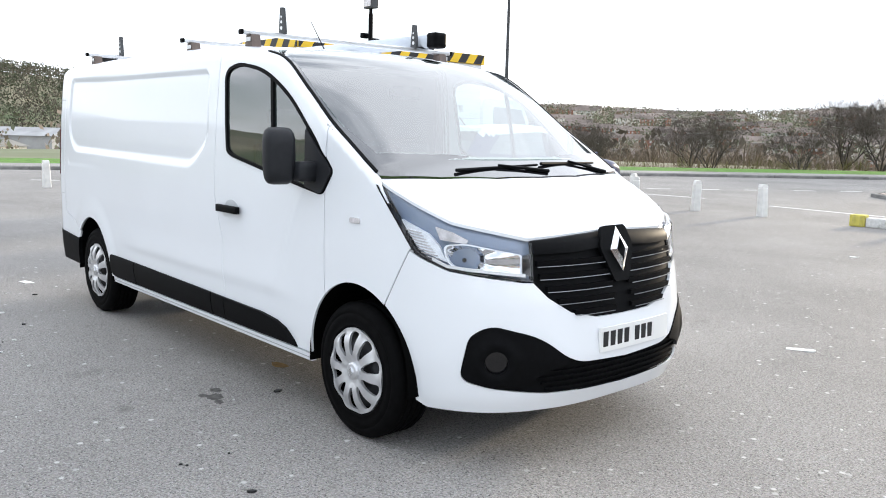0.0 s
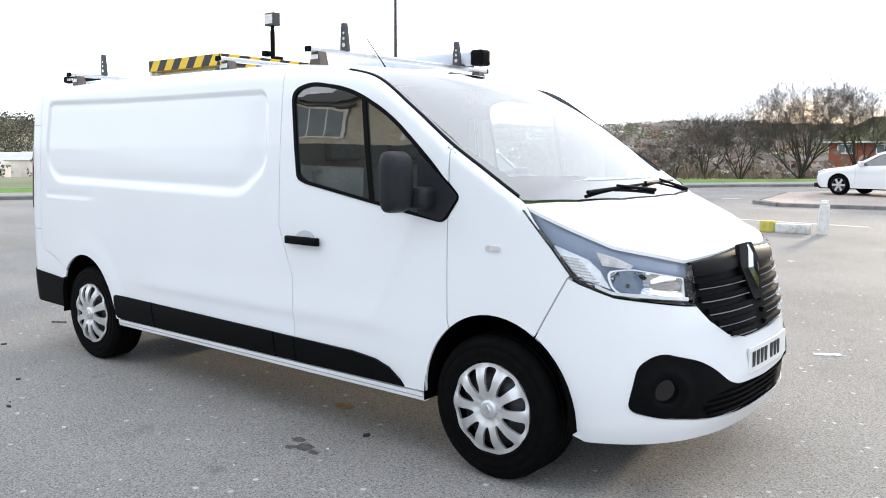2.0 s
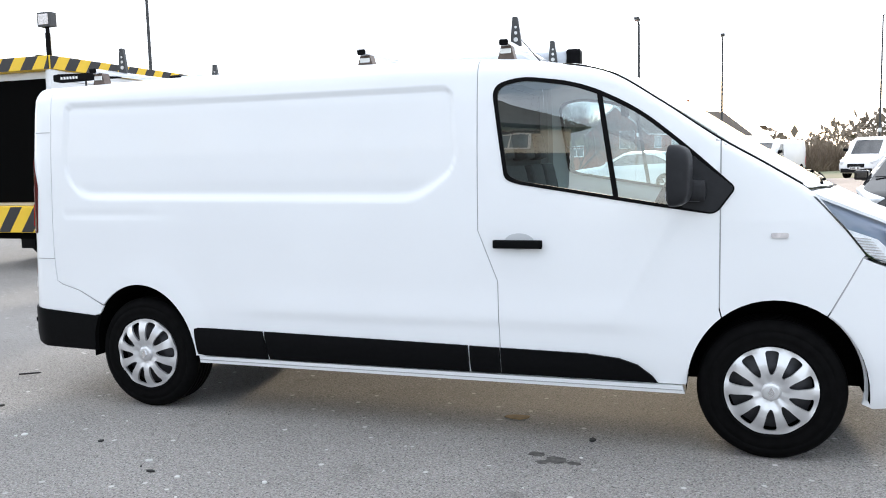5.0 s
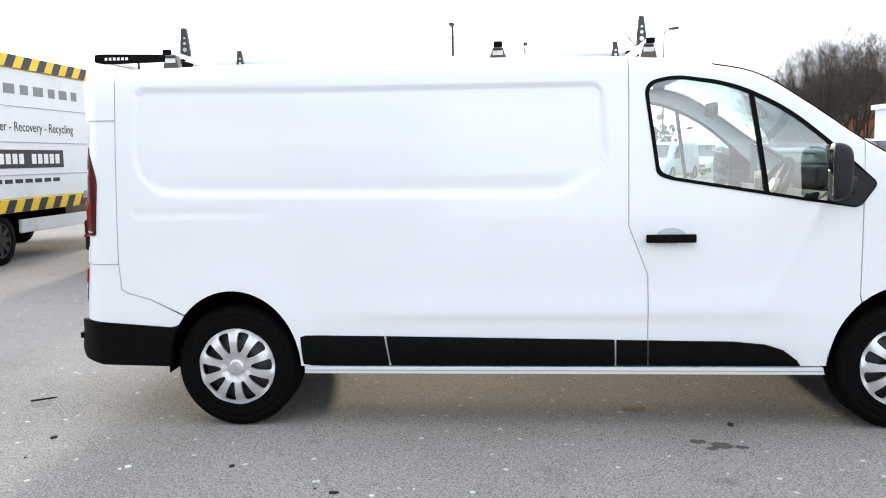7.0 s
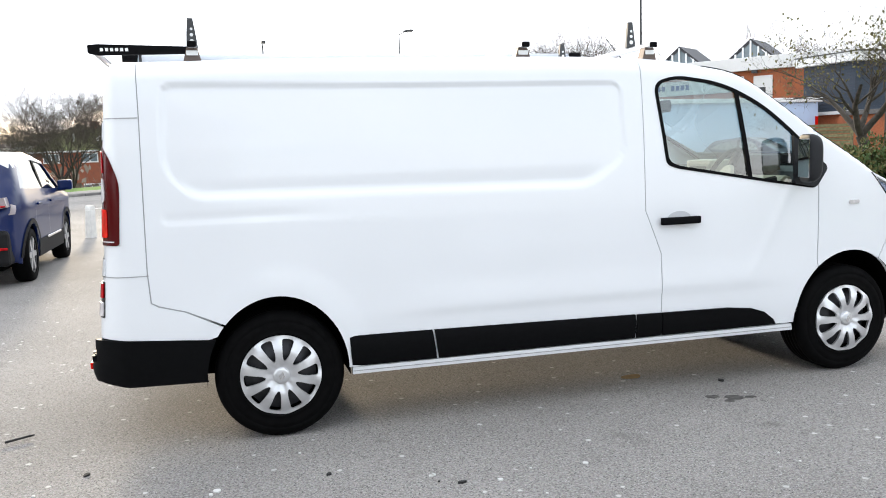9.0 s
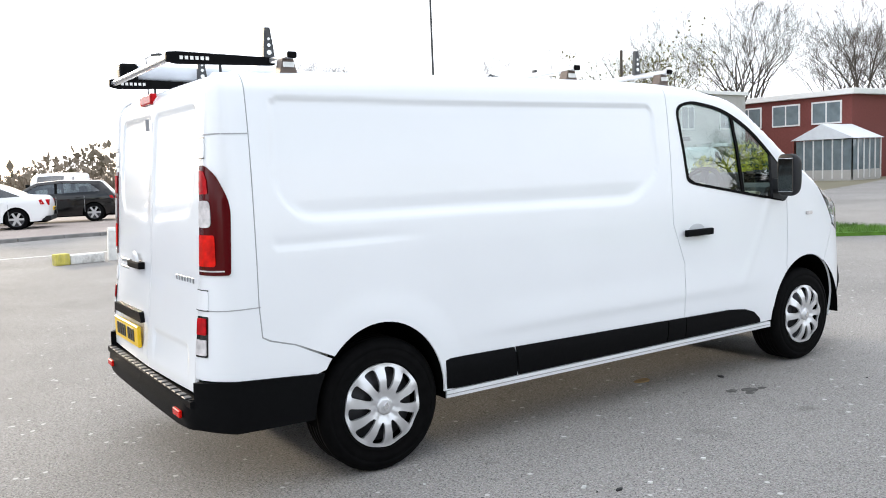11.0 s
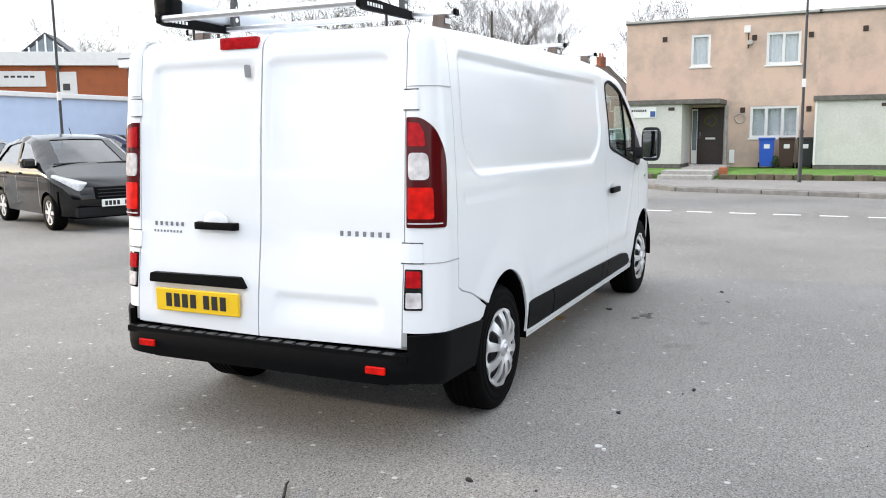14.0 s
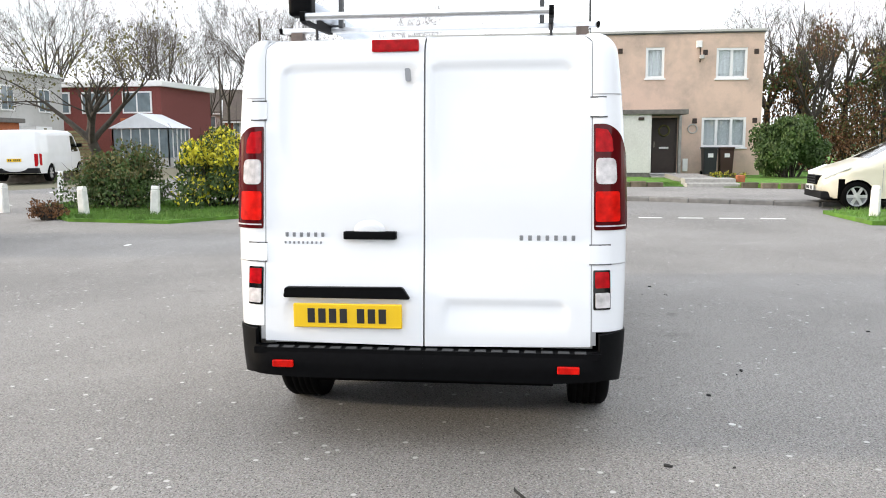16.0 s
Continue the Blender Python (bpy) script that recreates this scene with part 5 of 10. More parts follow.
# hillside colour is lightened to include the haze of distance
HILL = mat("hillside", (0.21, 0.19, 0.125), rough=1.0, var=0.45, scale=0.02, dirt=(0.10, 0.13, 0.06), dirt_scale=0.012, dirt_lo=0.45, dirt_hi=0.6)
G0 = -0.012


def hill_z(x, y):
    """Level round the yard; a valley and a built-up slope to the north and west."""
    r, az = math.hypot(x, y), math.degrees(math.atan2(y, x)) % 360
    k = sstep(78, 100, az) * (1 - sstep(200, 240, az))
    valley = -19.0 * sstep(45, 170, r) * (1 - sstep(230, 720, r))
    steep = sstep(146, 168, az)
    top = (19.0 + 10.0 * math.sin(az * 0.35) * 0.2) * sstep(240, 820, r) * (1 - steep) + steep * 36.0 * sstep(200, 560, r)
    far = 12.0 * sstep(200, 900, r)
    return G0 - 0.10 + k * (valley + top) + (1 - k) * far * 0.25 * sstep(20, 60, r - 100)


bm = bmesh.new()
radii = [0.0] + [8 * 1.12**k for k in range(52)]
rows = []
for r in radii[1:]:
    rows.append([bm.verts.new((r * math.cos(2 * math.pi * k / 120), r * math.sin(2 * math.pi * k / 120), hill_z(r * math.cos(2 * math.pi * k / 120), r * math.sin(2 * math.pi * k / 120)))) for k in range(120)])
c = bm.verts.new((0, 0, G0 - 0.10))
for k in range(120):
    bm.faces.new((c, rows[0][k], rows[0][(k + 1) % 120]))
for a, b in zip(rows, rows[1:]):
    for k in range(120):
        bm.faces.new((a[k], b[k], b[(k + 1) % 120], a[(k + 1) % 120]))
tagged(link_mesh("ground", bm, HILL, smooth=True), "grassy and wooded land with a far slope", "ground", kind="structure")


from mathutils.geometry import delaunay_2d_cdt


def slab(name, pts, z0, z1, material, label, kind="structure", category="road"):
    bm = bmesh.new()
    area = sum(a[0] * b[1] - b[0] * a[1] for a, b in zip(pts, pts[1:] + pts[:1]))
    pts = pts if area > 0 else pts[::-1]
    n = len(pts)
    vs, _, fs, *_ = delaunay_2d_cdt([Vector(p) for p in pts], [(i, (i + 1) % n) for i in range(n)], [], 0, 1e-5)
    hi = [bm.verts.new((v[0], v[1], z1)) for v in vs]
    for f in fs:
        cx, cy = sum(vs[i][0] for i in f) / len(f), sum(vs[i][1] for i in f) / len(f)
        if inside(pts, cx, cy):
            face = bm.faces.new([hi[i] for i in f])
            if face.normal.z < 0 or sum(vs[a][0] * vs[b][1] - vs[b][0] * vs[a][1] for a, b in zip(f, list(f[1:]) + [f[0]])) < 0:
                face.normal_flip()
    for a, b in zip(pts, pts[1:] + pts[:1]):
        bm.faces.new([bm.verts.new(q) for q in ((a[0], a[1], z0), (b[0], b[1], z0), (b[0], b[1], z1), (a[0], a[1], z1))])
    bmesh.ops.remove_doubles(bm, verts=bm.verts[:], dist=0.0005)
    return tagged(link_mesh(name, bm, material), label, category, kind=kind)


yard = [(-40, -40), (24, -40), (21, -25), (15.2, -12), (13.9, -6.4), (15.4, -3.0), (16.3, 0.9), (18.0, 2.6), (22, 4.4), (40, 11.0), (62, 19.0), (58, 25), (36, 17.2), (24, 13.4), (19.5, 16.0), (20.5, 19.0), (30, 24.5), (33, 30), (26, 27), (16, 20.2), (2.0, 20.2), (-1.5, 19.6), (-2.5, 20.6), (-1.2, 24), (8.0, 40), (4.5, 46), (-6.8, 31.4), (-11.2, 24.7), (-21.2, 4.4), (-30, -12)]
slab("road", yard, -0.4, G0, ASPHALT, "worn grey asphalt yard and road")


def kerb_line(pts, h=0.10, w=0.13, length=0.92, name="kerb"):
    """A row of kerb stones along a line."""
    root = tagged(new(name), "weathered concrete kerb stones", "kerb", kind="structure")
    for a, b in zip(pts, pts[1:]):
        a, b = Vector((*a, 0)), Vector((*b, 0))
        d = b - a
        n = max(1, int(d.length / length))
        ang = math.atan2(d.y, d.x)
        for k in range(n):
            p = a + d * ((k + 0.5) / n)
            bm = bmesh.new()
            add_box(bm, -d.length / n / 2 + 0.006, d.length / n / 2 - 0.006, -w / 2, w / 2, -0.10, h, 0.014)
            o = link_mesh("kerb_stone", bm, KERB, root)
            o.matrix_basis = Matrix.Translation((p.x, p.y, G0)) @ Matrix.Rotation(ang + random.uniform(-0.01, 0.01), 4, "Z")
    return root


east_pave = [(14.03, -6.3), (15.5, -2.95), (16.4, 0.85), (18.1, 2.5), (22, 4.3), (40, 10.9), (40, 13.2 - 1.0), (22, 7.4), (19.3, 5.9), (19.6, 0.8), (19.6, -4.6), (17.6, -9.0), (15.9, -12.2), (15.3, -12)]
slab("pavement", east_pave, -0.2, 0.10, PAVEMENT, "grey asphalt footway behind a kerb", category="pavement")
kerb_line([(15.25, -12.0), (13.95, -6.4), (15.42, -3.0), (16.33, 0.88), (18.04, 2.56), (22, 4.36), (40, 10.96)])
north_pave = [(2.0, 20.3), (16, 20.3), (26, 27.1), (27, 32), (20, 40), (4.0, 38), (-3.2, 26.5), (-2.3, 20.7), (-1.4, 19.75)]
slab("pavement", north_pave, -0.2, 0.09, PAVE_BROWN, "brownish footway and car standing", category="pavement")
kerb_line([(-3.3, 26.4), (-2.45, 20.6), (-1.5, 19.66), (2.0, 20.25), (16, 20.25)])
far_pave = [(-6.95, 31.5), (-11.35, 24.75), (-21.35, 4.45), (-30.1, -12), (-32.0, -11.2), (-23.1, 5.4), (-13.1, 25.7), (-8.6, 32.6), (3.0, 50), (5.2, 47.5)]
slab("pavement", far_pave, -0.2, 0.10, PAVEMENT, "grey footway on the far side of the road", category="pavement")
kerb_line([(-30, -12), (-21.27, 4.42), (-11.27, 24.72), (-6.87, 31.45), (4.5, 46)], length=2.0)

lawn = [(19.65, 5.95), (22, 7.45), (39, 13.2), (52, 18.2), (60, 16), (60, -30), (30, -40), (22, -30), (15.95, -12.2), (17.65, -9.0), (19.65, -4.6), (19.65, 0.8)]
slab("lawn", lawn, -0.2, 0.12, GRASS, "green mown grass in front of the houses", category="lawn")
verge = [(-23.15, 5.4), (-32.0, -11.2), (-38, -9), (-27, 8), (-17, 28), (-12, 36), (0, 52), (3, 50), (-8.65, 32.6), (-13.15, 25.7)]
slab("verge", verge, -0.3, 0.07, GRASS, "rough green grass verge beside the road", category="lawn")
verge_e = [(9.6, 6.2), (9.9, 8.3), (10.9, 9.3), (13.0, 10.6), (14.6, 9.4), (14.0, 6.4), (13.6, 4.4), (13.3, 3.0), (11.4, 4.6)]
slab("verge", verge_e, -0.2, 0.05, GRASS, "planted grass corner beside the yard", category="lawn")
verge_s = [(10.0, -6.0), (12.2, -5.9), (12.4, -7.2), (13.6, -12), (9.8, -12)]
slab("verge", verge_s, -0.2, 0.06, GRASS, "small grass corner beside the road", category="lawn")


def mark(pts, name="road_marking"):
    bm = bmesh.new()
    f = bm.faces.new([bm.verts.new((x, y, G0 + 0.004)) for x, y in pts])
    r = bmesh.ops.extrude_face_region(bm, geom=[f])
    for v in r["geom"]:
        if isinstance(v, bmesh.types.BMVert):
            v.co.z -= 0.003
    return tagged(link_mesh(name, bm, LINE), "worn white painted road line", "road marking", kind="structure", group="road lines")


def dashes(a, b, n, fill, w):
    a, b = Vector(a), Vector(b)
    d = (b - a) / n
    s = Vector((-d.y, d.x)).normalized() * w / 2
    for k in range(n):
        p, q = a + d * k, a + d * (k + fill)
        mark([p - s, q - s, q + s, p + s])


dashes((-19.6, -2.0), (-3.2, 23.5), 20, 0.46, 0.12)
dashes((-9.6, 14.6), (-4.4, 15.4), 1, 1.0, 0.11)
dashes((-2.4, 14.75), (1.9, 14.35), 1, 1.0, 0.11)
dashes((2.4, 16.4), (15.0, 16.9), 7, 0.55, 0.11)
dashes((11.35, 0.6), (11.1, -5.2), 8, 0.6, 0.14)
dashes((13.6, 12.0), (17.5, 15.6), 4, 0.55, 0.12)
dashes((15.6, 11.4), (19.2, 14.6), 4, 0.55, 0.12)
for x, y, a in ((-1.2, 8.2, 0.4), (6.6, 5.4, 0.2), (4.05, 2.6, 0.6), (-1.6, -1.0, 0.25)):
    c_, s_ = math.cos(a), math.sin(a)
    mark([(x + u * c_ - v * s_, y + u * s_ + v * c_) for u, v in ((-0.09, -0.03), (0.06, -0.045), (0.10, 0.02), (0.02, 0.035), (-0.08, 0.03))], "paint_patch")

# yellow and white kerb block at the yard's edge
KERB_YELLOW = mat("kerb_yellow", (0.55, 0.48, 0.10), rough=0.85, var=0.2, scale=15, dirt=(0.3, 0.28, 0.2), dirt_scale=8)
KERB_WHITE = mat("kerb_white", (0.68, 0.67, 0.64), rough=0.85, var=0.15, scale=12, dirt=(0.30, 0.28, 0.25), dirt_scale=7)
blk = thing("kerb_block", "low kerb block, one end yellow, the rest white", "kerb", Matrix.Translation((0.95, 12.12, G0)) @ Matrix.Rotation(radians(6), 4, "Z"))
part("yellow_end", box(-0.46, -0.20, -0.12, 0.12, 0.0, 0.21, 0.03, 2), KERB_YELLOW, blk, "faded yellow block")
part("white_kerb", box(-0.195, 0.42, -0.10, 0.10, 0.0, 0.17, 0.03, 2), KERB_WHITE, blk, "white painted kerb")

# white posts round the yard
POST_WHITE = mat("post_white", (0.72, 0.71, 0.68), rough=0.8, var=0.12, scale=10, dirt=(0.34, 0.32, 0.28), dirt_scale=5, dirt_lo=0.58, dirt_hi=0.75)


def post():
    bm = bmesh.new()
    add_box(bm, -0.085, 0.085, -0.085, 0.085, -0.15, 0.55, 0.02)
    top = [v for v in bm.verts if v.co.z > 0.5]
    for v in top:
        v.co.x *= 0.86
        v.co.y *= 0.86
    add_prism(bm, round_poly([(-0.073, 0.55), (0.073, 0.55), (0.045, 0.62), (-0.045, 0.62)], 0.015), 0.13, Matrix(((1, 0, 0, 0), (0, 0, 1, -0.065), (0, 1, 0, 0), (0, 0, 0, 1))))
    return tagged(link_mesh("bollard", bm, POST_WHITE), "chipped white concrete bollard at the yard's edge", "bollard", group="white bollards")


p0 = post()
spots = [(-13.6, 2.7), (-5.0, 13.2), (-4.0, 11.9), (-2.62, 12.05), (-1.25, 12.2), (1.55, 12.25), (2.98, 12.35), (4.42, 12.55), (6.0, 12.95), (11.75, 10.85), (10.66, 8.41), (10.84, 7.04), (18.8, 13.9), (13.2, 3.5), (11.0, -6.4), (-16.8, -1.5), (-10.5, 6.0)]
for k, (x, y) in enumerate(spots):
    m = Matrix.Translation((x, y, G0)) @ Matrix.Rotation(0.3 * k, 4, "Z") @ Matrix.Rotation(radians(random.uniform(-4, 4)), 4, "X")
    if k == 0:
        p0.matrix_basis = m
    else:
        copy_thing(p0, m)

# litter and marks on the asphalt near the van
SPECK_DARK = mat("dark_litter", (0.02, 0.02, 0.02), rough=0.9)
SPECK_PALE = mat("pale_litter", (0.6, 0.6, 0.58), rough=0.9)
LEAF_DRY = mat("dry_leaf", (0.22, 0.14, 0.06), rough=0.9, var=0.3, scale=20)
OIL = mat("oil_stain", (0.075, 0.071, 0.066), rough=0.75, var=0.5, scale=45)


def blob(name, x, y, r, h, material, label, category, n=9, stretch=1.0, turn=0.0):
    bm = bmesh.new()
    vs = []
    for k in range(n):
        a = 2 * math.pi * k / n
        q = r * random.uniform(0.6, 1.0)
        px, py = q * math.cos(a) * stretch, q * math.sin(a)
        vs.append((px * math.cos(turn) - py * math.sin(turn), px * math.sin(turn) + py * math.cos(turn)))
    add_prism(bm, vs, h, Matrix.Translation((x, y, G0 - 0.001)))
    return tagged(link_mesh(name, bm, material), label, category)


for x, y, r in ((2.656, -0.835, 0.028), (0.70, -1.80, 0.02), (0.15, -1.5, 0.018), (-0.94, -1.115, 0.02), (1.9, -3.0, 0.016), (3.75, -1.6, 0.02)):
    blob("litter", x, y, r * 0.7, 0.010, SPECK_DARK, "small dark scrap on the asphalt", "litter", stretch=1.6, turn=random.uniform(0, 3))
for x, y, r in ((-0.35, -1.52, 0.022), (0.60, -1.675, 0.014), (0.87, -1.83, 0.016), (1.305, -1.78, 0.014), (2.17, -2.635, 0.015), (0.59, -1.68, 0.013), (-0.376, -1.553, 0.012), (4.11, 2.63, 0.05), (2.26, 7.9, 0.06)):
    blob("litter", x, y, r, 0.008, SPECK_PALE, "small pale scrap on the asphalt", "litter", turn=random.uniform(0, 3))
for k in range(70):
    x, y = random.uniform(-4.5, 7), random.uniform(-4.2, -1.1)
    blob("litter", x, y, random.uniform(0.004, 0.011), 0.006, SPECK_PALE if random.random() < 0.7 else SPECK_DARK, "tiny pale grit speck on the asphalt" , "grit", n=6)
for x, y, r in ((2.53, -1.155, 0.05), (2.42, -1.10, 0.035), (2.62, -1.18, 0.03), (2.47, -1.2, 0.028)):
    blob("oil_stain", x, y, r, 0.0025, OIL, "small dark oil stain on the asphalt", "stain", n=11, stretch=1.4, turn=0.2)
blob("dry_leaf", 2.2, -0.55, 0.05, 0.006, LEAF_DRY, "dry brown leaf under the van", "leaf", stretch=1.8)
bm = cyl((-1.42, -0.505, 0.004), (-1.31, -0.44, 0.006), 0.0065, 0.006, 8)
add_cyl(bm, (-1.312, -0.441, 0.006), (-1.288, -0.437, 0.008), 0.006, 0.003, 8)
tagged(link_mesh("stick", bm, SPECK_DARK), "short crooked black twig lying on the asphalt", "stick")
bm = cyl((-1.75, -1.72, 0.0), (-1.66, -1.70, 0.02), 0.008, 0.004, 6)
tagged(link_mesh("stick", bm, SPECK_DARK), "short dark twig lying on the asphalt", "stick")


# ---------------------------------------------------------------- plants
BARK = mat("bark", (0.050, 0.042, 0.033), rough=0.95, var=0.35, scale=12, bump=0.5, bump_scale=30, bump_dist=0.02)
TWIG = mat("twigs", (0.068, 0.055, 0.044), rough=0.95, var=0.3, scale=5)
LEAF_GREEN = mat("leaf_green", (0.055, 0.095, 0.022), rough=0.7, var=0.5, scale=3)
LEAF_YELLOW = mat("leaf_yellow", (0.55, 0.50, 0.03), rough=0.7, var=0.4, scale=3)
LEAF_OLIVE = mat("leaf_olive", (0.12, 0.11, 0.035), rough=0.8, var=0.5, scale=3)
LEAF_RUST = mat("leaf_rust", (0.16, 0.075, 0.03), rough=0.8, var=0.5, scale=2)
SHRUB = mat("shrub_brown", (0.17, 0.13, 0.092), rough=0.95, var=0.45, scale=0.6)


def limb_mesh(bm, pts, sides=5):
    rings = []
    for i, (p, r) in enumerate(pts):
        a = pts[max(0, i - 1)][0]
        b = pts[min(len(pts) - 1, i + 1)][0]
        q = (b - a).normalized().to_track_quat("Z", "Y")
        rings.append([bm.verts.new(p + q @ Vector((r * math.cos(2 * math.pi * k / sides), r * math.sin(2 * math.pi * k / sides), 0))) for k in range(sides)])
    for a, b in zip(rings, rings[1:]):
        for k in range(sides):
            bm.faces.new((a[k], a[(k + 1) % sides], b[(k + 1) % sides], b[k]))


def grow(rng, start, way, length, radius, depth, thick, thin, spread, bend, tips, kids=3, least=0.0):
    pts = [(start.copy(), radius)]
    p, d = start.copy(), way.normalized()
    steps = 5 if depth > 1 else 3
    for s in range(steps):
        d = (d + Vector((rng.uniform(-1, 1), rng.uniform(-1, 1), rng.uniform(-0.5, 0.9))) * bend).normalized()
        p = p + d * length / steps
        pts.append((p.copy(), max(least, radius * (1 - 0.55 * (s + 1) / steps))))
    limb_mesh(thick if depth >= 3 else thin, pts, 6 if depth >= 3 else 3)
    tips.append((p.copy(), d.copy()))
    if depth <= 0:
        return
    n = kids if depth > 1 else kids + 1
    for k in range(n):
        at = pts[rng.randint(max(1, steps - 3), steps)]
        a = rng.uniform(0, 2 * math.pi)
        side = d.orthogonal().normalized()
        side = Matrix.Rotation(a, 3, d) @ side
        nd = (d + side * rng.uniform(0.5, 1.0) * spread + Vector((0, 0, 0.12))).normalized()
        grow(rng, at[0], nd, length * rng.uniform(0.58, 0.80), at[1] * rng.uniform(0.55, 0.75), depth - 1, thick, thin, spread, bend, tips, kids, least)


def bare_tree(seed, height, radius, depth=6, spread=0.8, bend=0.14, lean=(0, 0), kids=3, name="tree", label="tall bare winter tree with fine twigs", leaves=None, n_leaves=0, trunk=0.30):
    rng = random.Random(seed)
    thick, thin, tips = bmesh.new(), bmesh.new(), []
    root = thing(name, label, "tree")
    base = Vector((0, 0, -0.2))
    first = Vector((lean[0], lean[1], height * trunk))
    limb_mesh(thick, [(base, radius * 1.25), (Vector((lean[0] * 0.3, lean[1] * 0.3, height * trunk * 0.5)), radius), (first, radius * 0.85)], 8)
    for k in range(kids + 1):
        a = 2 * math.pi * (k + rng.uniform(-0.3, 0.3)) / (kids + 1)
        grow(rng, first, Vector((math.cos(a) * spread * 0.7, math.sin(a) * spread * 0.7, 1.0)), height * 0.27, radius * 0.6, depth - 1, thick, thin, spread, bend, tips, kids, 0.00032 * height)
    part("trunk", thick, BARK, root, smooth=True)
    part("crown", thin, TWIG, root)
    if leaves:
        bm = bmesh.new()
        for k in range(n_leaves):
            p, d = tips[rng.randrange(len(tips))]
            leaf(bm, rng, p + Vector((rng.gauss(0, 0.12), rng.gauss(0, 0.12), rng.gauss(0, 0.1))), rng.uniform(0.025, 0.05))
        part("leaves", bm, leaves, root)
    return root


def leaf(bm, rng, p, s):
    q = Euler((rng.uniform(0, 6.3), rng.uniform(0, 6.3), rng.uniform(0, 6.3))).to_matrix()
    a, b = q @ Vector((s, 0, 0)), q @ Vector((0, s * 0.6, 0))
    bm.faces.new([bm.verts.new(p - a), bm.verts.new(p - b), bm.verts.new(p + a), bm.verts.new(p + b)])


def bush(name, seed, at, size, materials, n, leaf_size, label, twiggy=0, category="bush"):
    """A shrub: stems and many small leaves gathered in uneven clumps."""
    rng = random.Random(seed)
    root = thing(name, label, category, Matrix.Translation(at))
    sx, sy, sz = size
    stems = bmesh.new()
    clumps = []
    for k in range(26):
        a, e = rng.uniform(0, 2 * math.pi), rng.uniform(0.1, 1.45)
        f = rng.uniform(0.45, 0.95)
        c = Vector((sx * f * math.cos(a) * math.cos(e), sy * f * math.sin(a) * math.cos(e), 0.12 * sz + sz * 0.85 * f * math.sin(e)))
        clumps.append((c, rng.uniform(0.18, 0.34) * min(sx, sy, sz)))
        limb_mesh(stems, [(Vector((0.2 * c.x, 0.2 * c.y, -0.1)), 0.03), (c * 0.6, 0.018), (c, 0.006)], 4)
        for j in range(twiggy):
            t = c + Vector((rng.gauss(0, 0.25) * sx, rng.gauss(0, 0.25) * sy, abs(rng.gauss(0.12, 0.2)) * sz))
            limb_mesh(stems, [(c * 0.7, 0.008), (t, 0.003)], 3)
    tagged(part("stem", stems, BARK, root), kind="stuff")
    per = n // len(materials)
    for i, m in enumerate(materials):
        bm = bmesh.new()
        for k in range(per):
            c, r = clumps[rng.randrange(len(clumps))]
            v = Vector((rng.gauss(0, 1), rng.gauss(0, 1), rng.gauss(0, 1)))
            v = v.normalized() * r * rng.uniform(0.55, 1.25) if v.length > 0 else v
            p = c + v
            if p.z > 0.02 and (i == 0 or p.z > sz * 0.58 or rng.random() < 0.12):
                leaf(bm, rng, p, leaf_size * rng.uniform(0.7, 1.3))
        part("leaves", bm, m, root)
    return root


# hedge of bare shrubs and woods beyond the road (uncountable)
def thicket(name, seed, line, depth, n, height, material, label, zfun):
    rng = random.Random(seed)
    bm = bmesh.new()
    for k in range(n):
        i = rng.randrange(len(line) - 1)
        t = rng.random()
        a, b = Vector(line[i]), Vector(line[i + 1])
        nrm = Vector((-(b - a).y, (b - a).x)).normalized()
        p = a + (b - a) * t + nrm * rng.uniform(0, depth)
        h = height * rng.uniform(0.45, 1.15)
        z = zfun(p.x, p.y)
        for j in range(18):
            top = Vector((p.x + rng.gauss(0, 0.32) * h, p.y + rng.gauss(0, 0.32) * h, z + h * rng.uniform(0.35, 1.0)))
            w = Vector((rng.uniform(-1, 1), rng.uniform(-1, 1), 0)) * 0.013 * h
            mid = (Vector((p.x, p.y, z)) + top) / 2 + Vector((rng.gauss(0, 0.08) * h, rng.gauss(0, 0.08) * h, 0))
            v = [bm.verts.new(q) for q in (Vector((p.x, p.y, z - 0.2)), mid - w, top, mid + w)]
            bm.faces.new(v)
    return tagged(link_mesh(name, bm, material), label, "shrubs", kind="stuff")


thicket("shrub_belt", 5, [(-20, 22), (-15, 31), (-8, 40), (2, 54)], 14.0, 520, 1.5, SHRUB, "belt of bare brown shrubs beyond the road", lambda x, y: min(0.0, hill_z(x, y)) - 0.9)
thicket("shrub_belt", 6, [(-40, 34), (-28, 46), (-14, 62), (-2, 72)], 40.0, 1500, 3.0, SHRUB, "bare brown scrub going down the slope", lambda x, y: hill_z(x, y) - 0.5)
thicket("shrub_belt", 7, [(-26, 12), (-15, 31.5), (-8, 41)], 6.0, 160, 0.9, LEAF_OLIVE, "low olive bramble behind the verge", lambda x, y: -0.2)
thicket("shrub_belt", 8, [(4, 62), (20, 66), (34, 62)], 14.0, 1100, 3.0, SHRUB, "bare brown scrub behind the car lot", lambda x, y: -0.6)

SHRUB_DARK = mat("shrub_dark_brown", (0.085, 0.058, 0.042), rough=0.95, var=0.45, scale=0.8)
thicket("shrub_belt", 16, [(37.5, 99.0), (46.0, 96.0)], 6.0, 480, 9.0, SHRUB_DARK, "dense dark brown bare undergrowth beneath far trees", lambda x, y: hill_z(x, y))


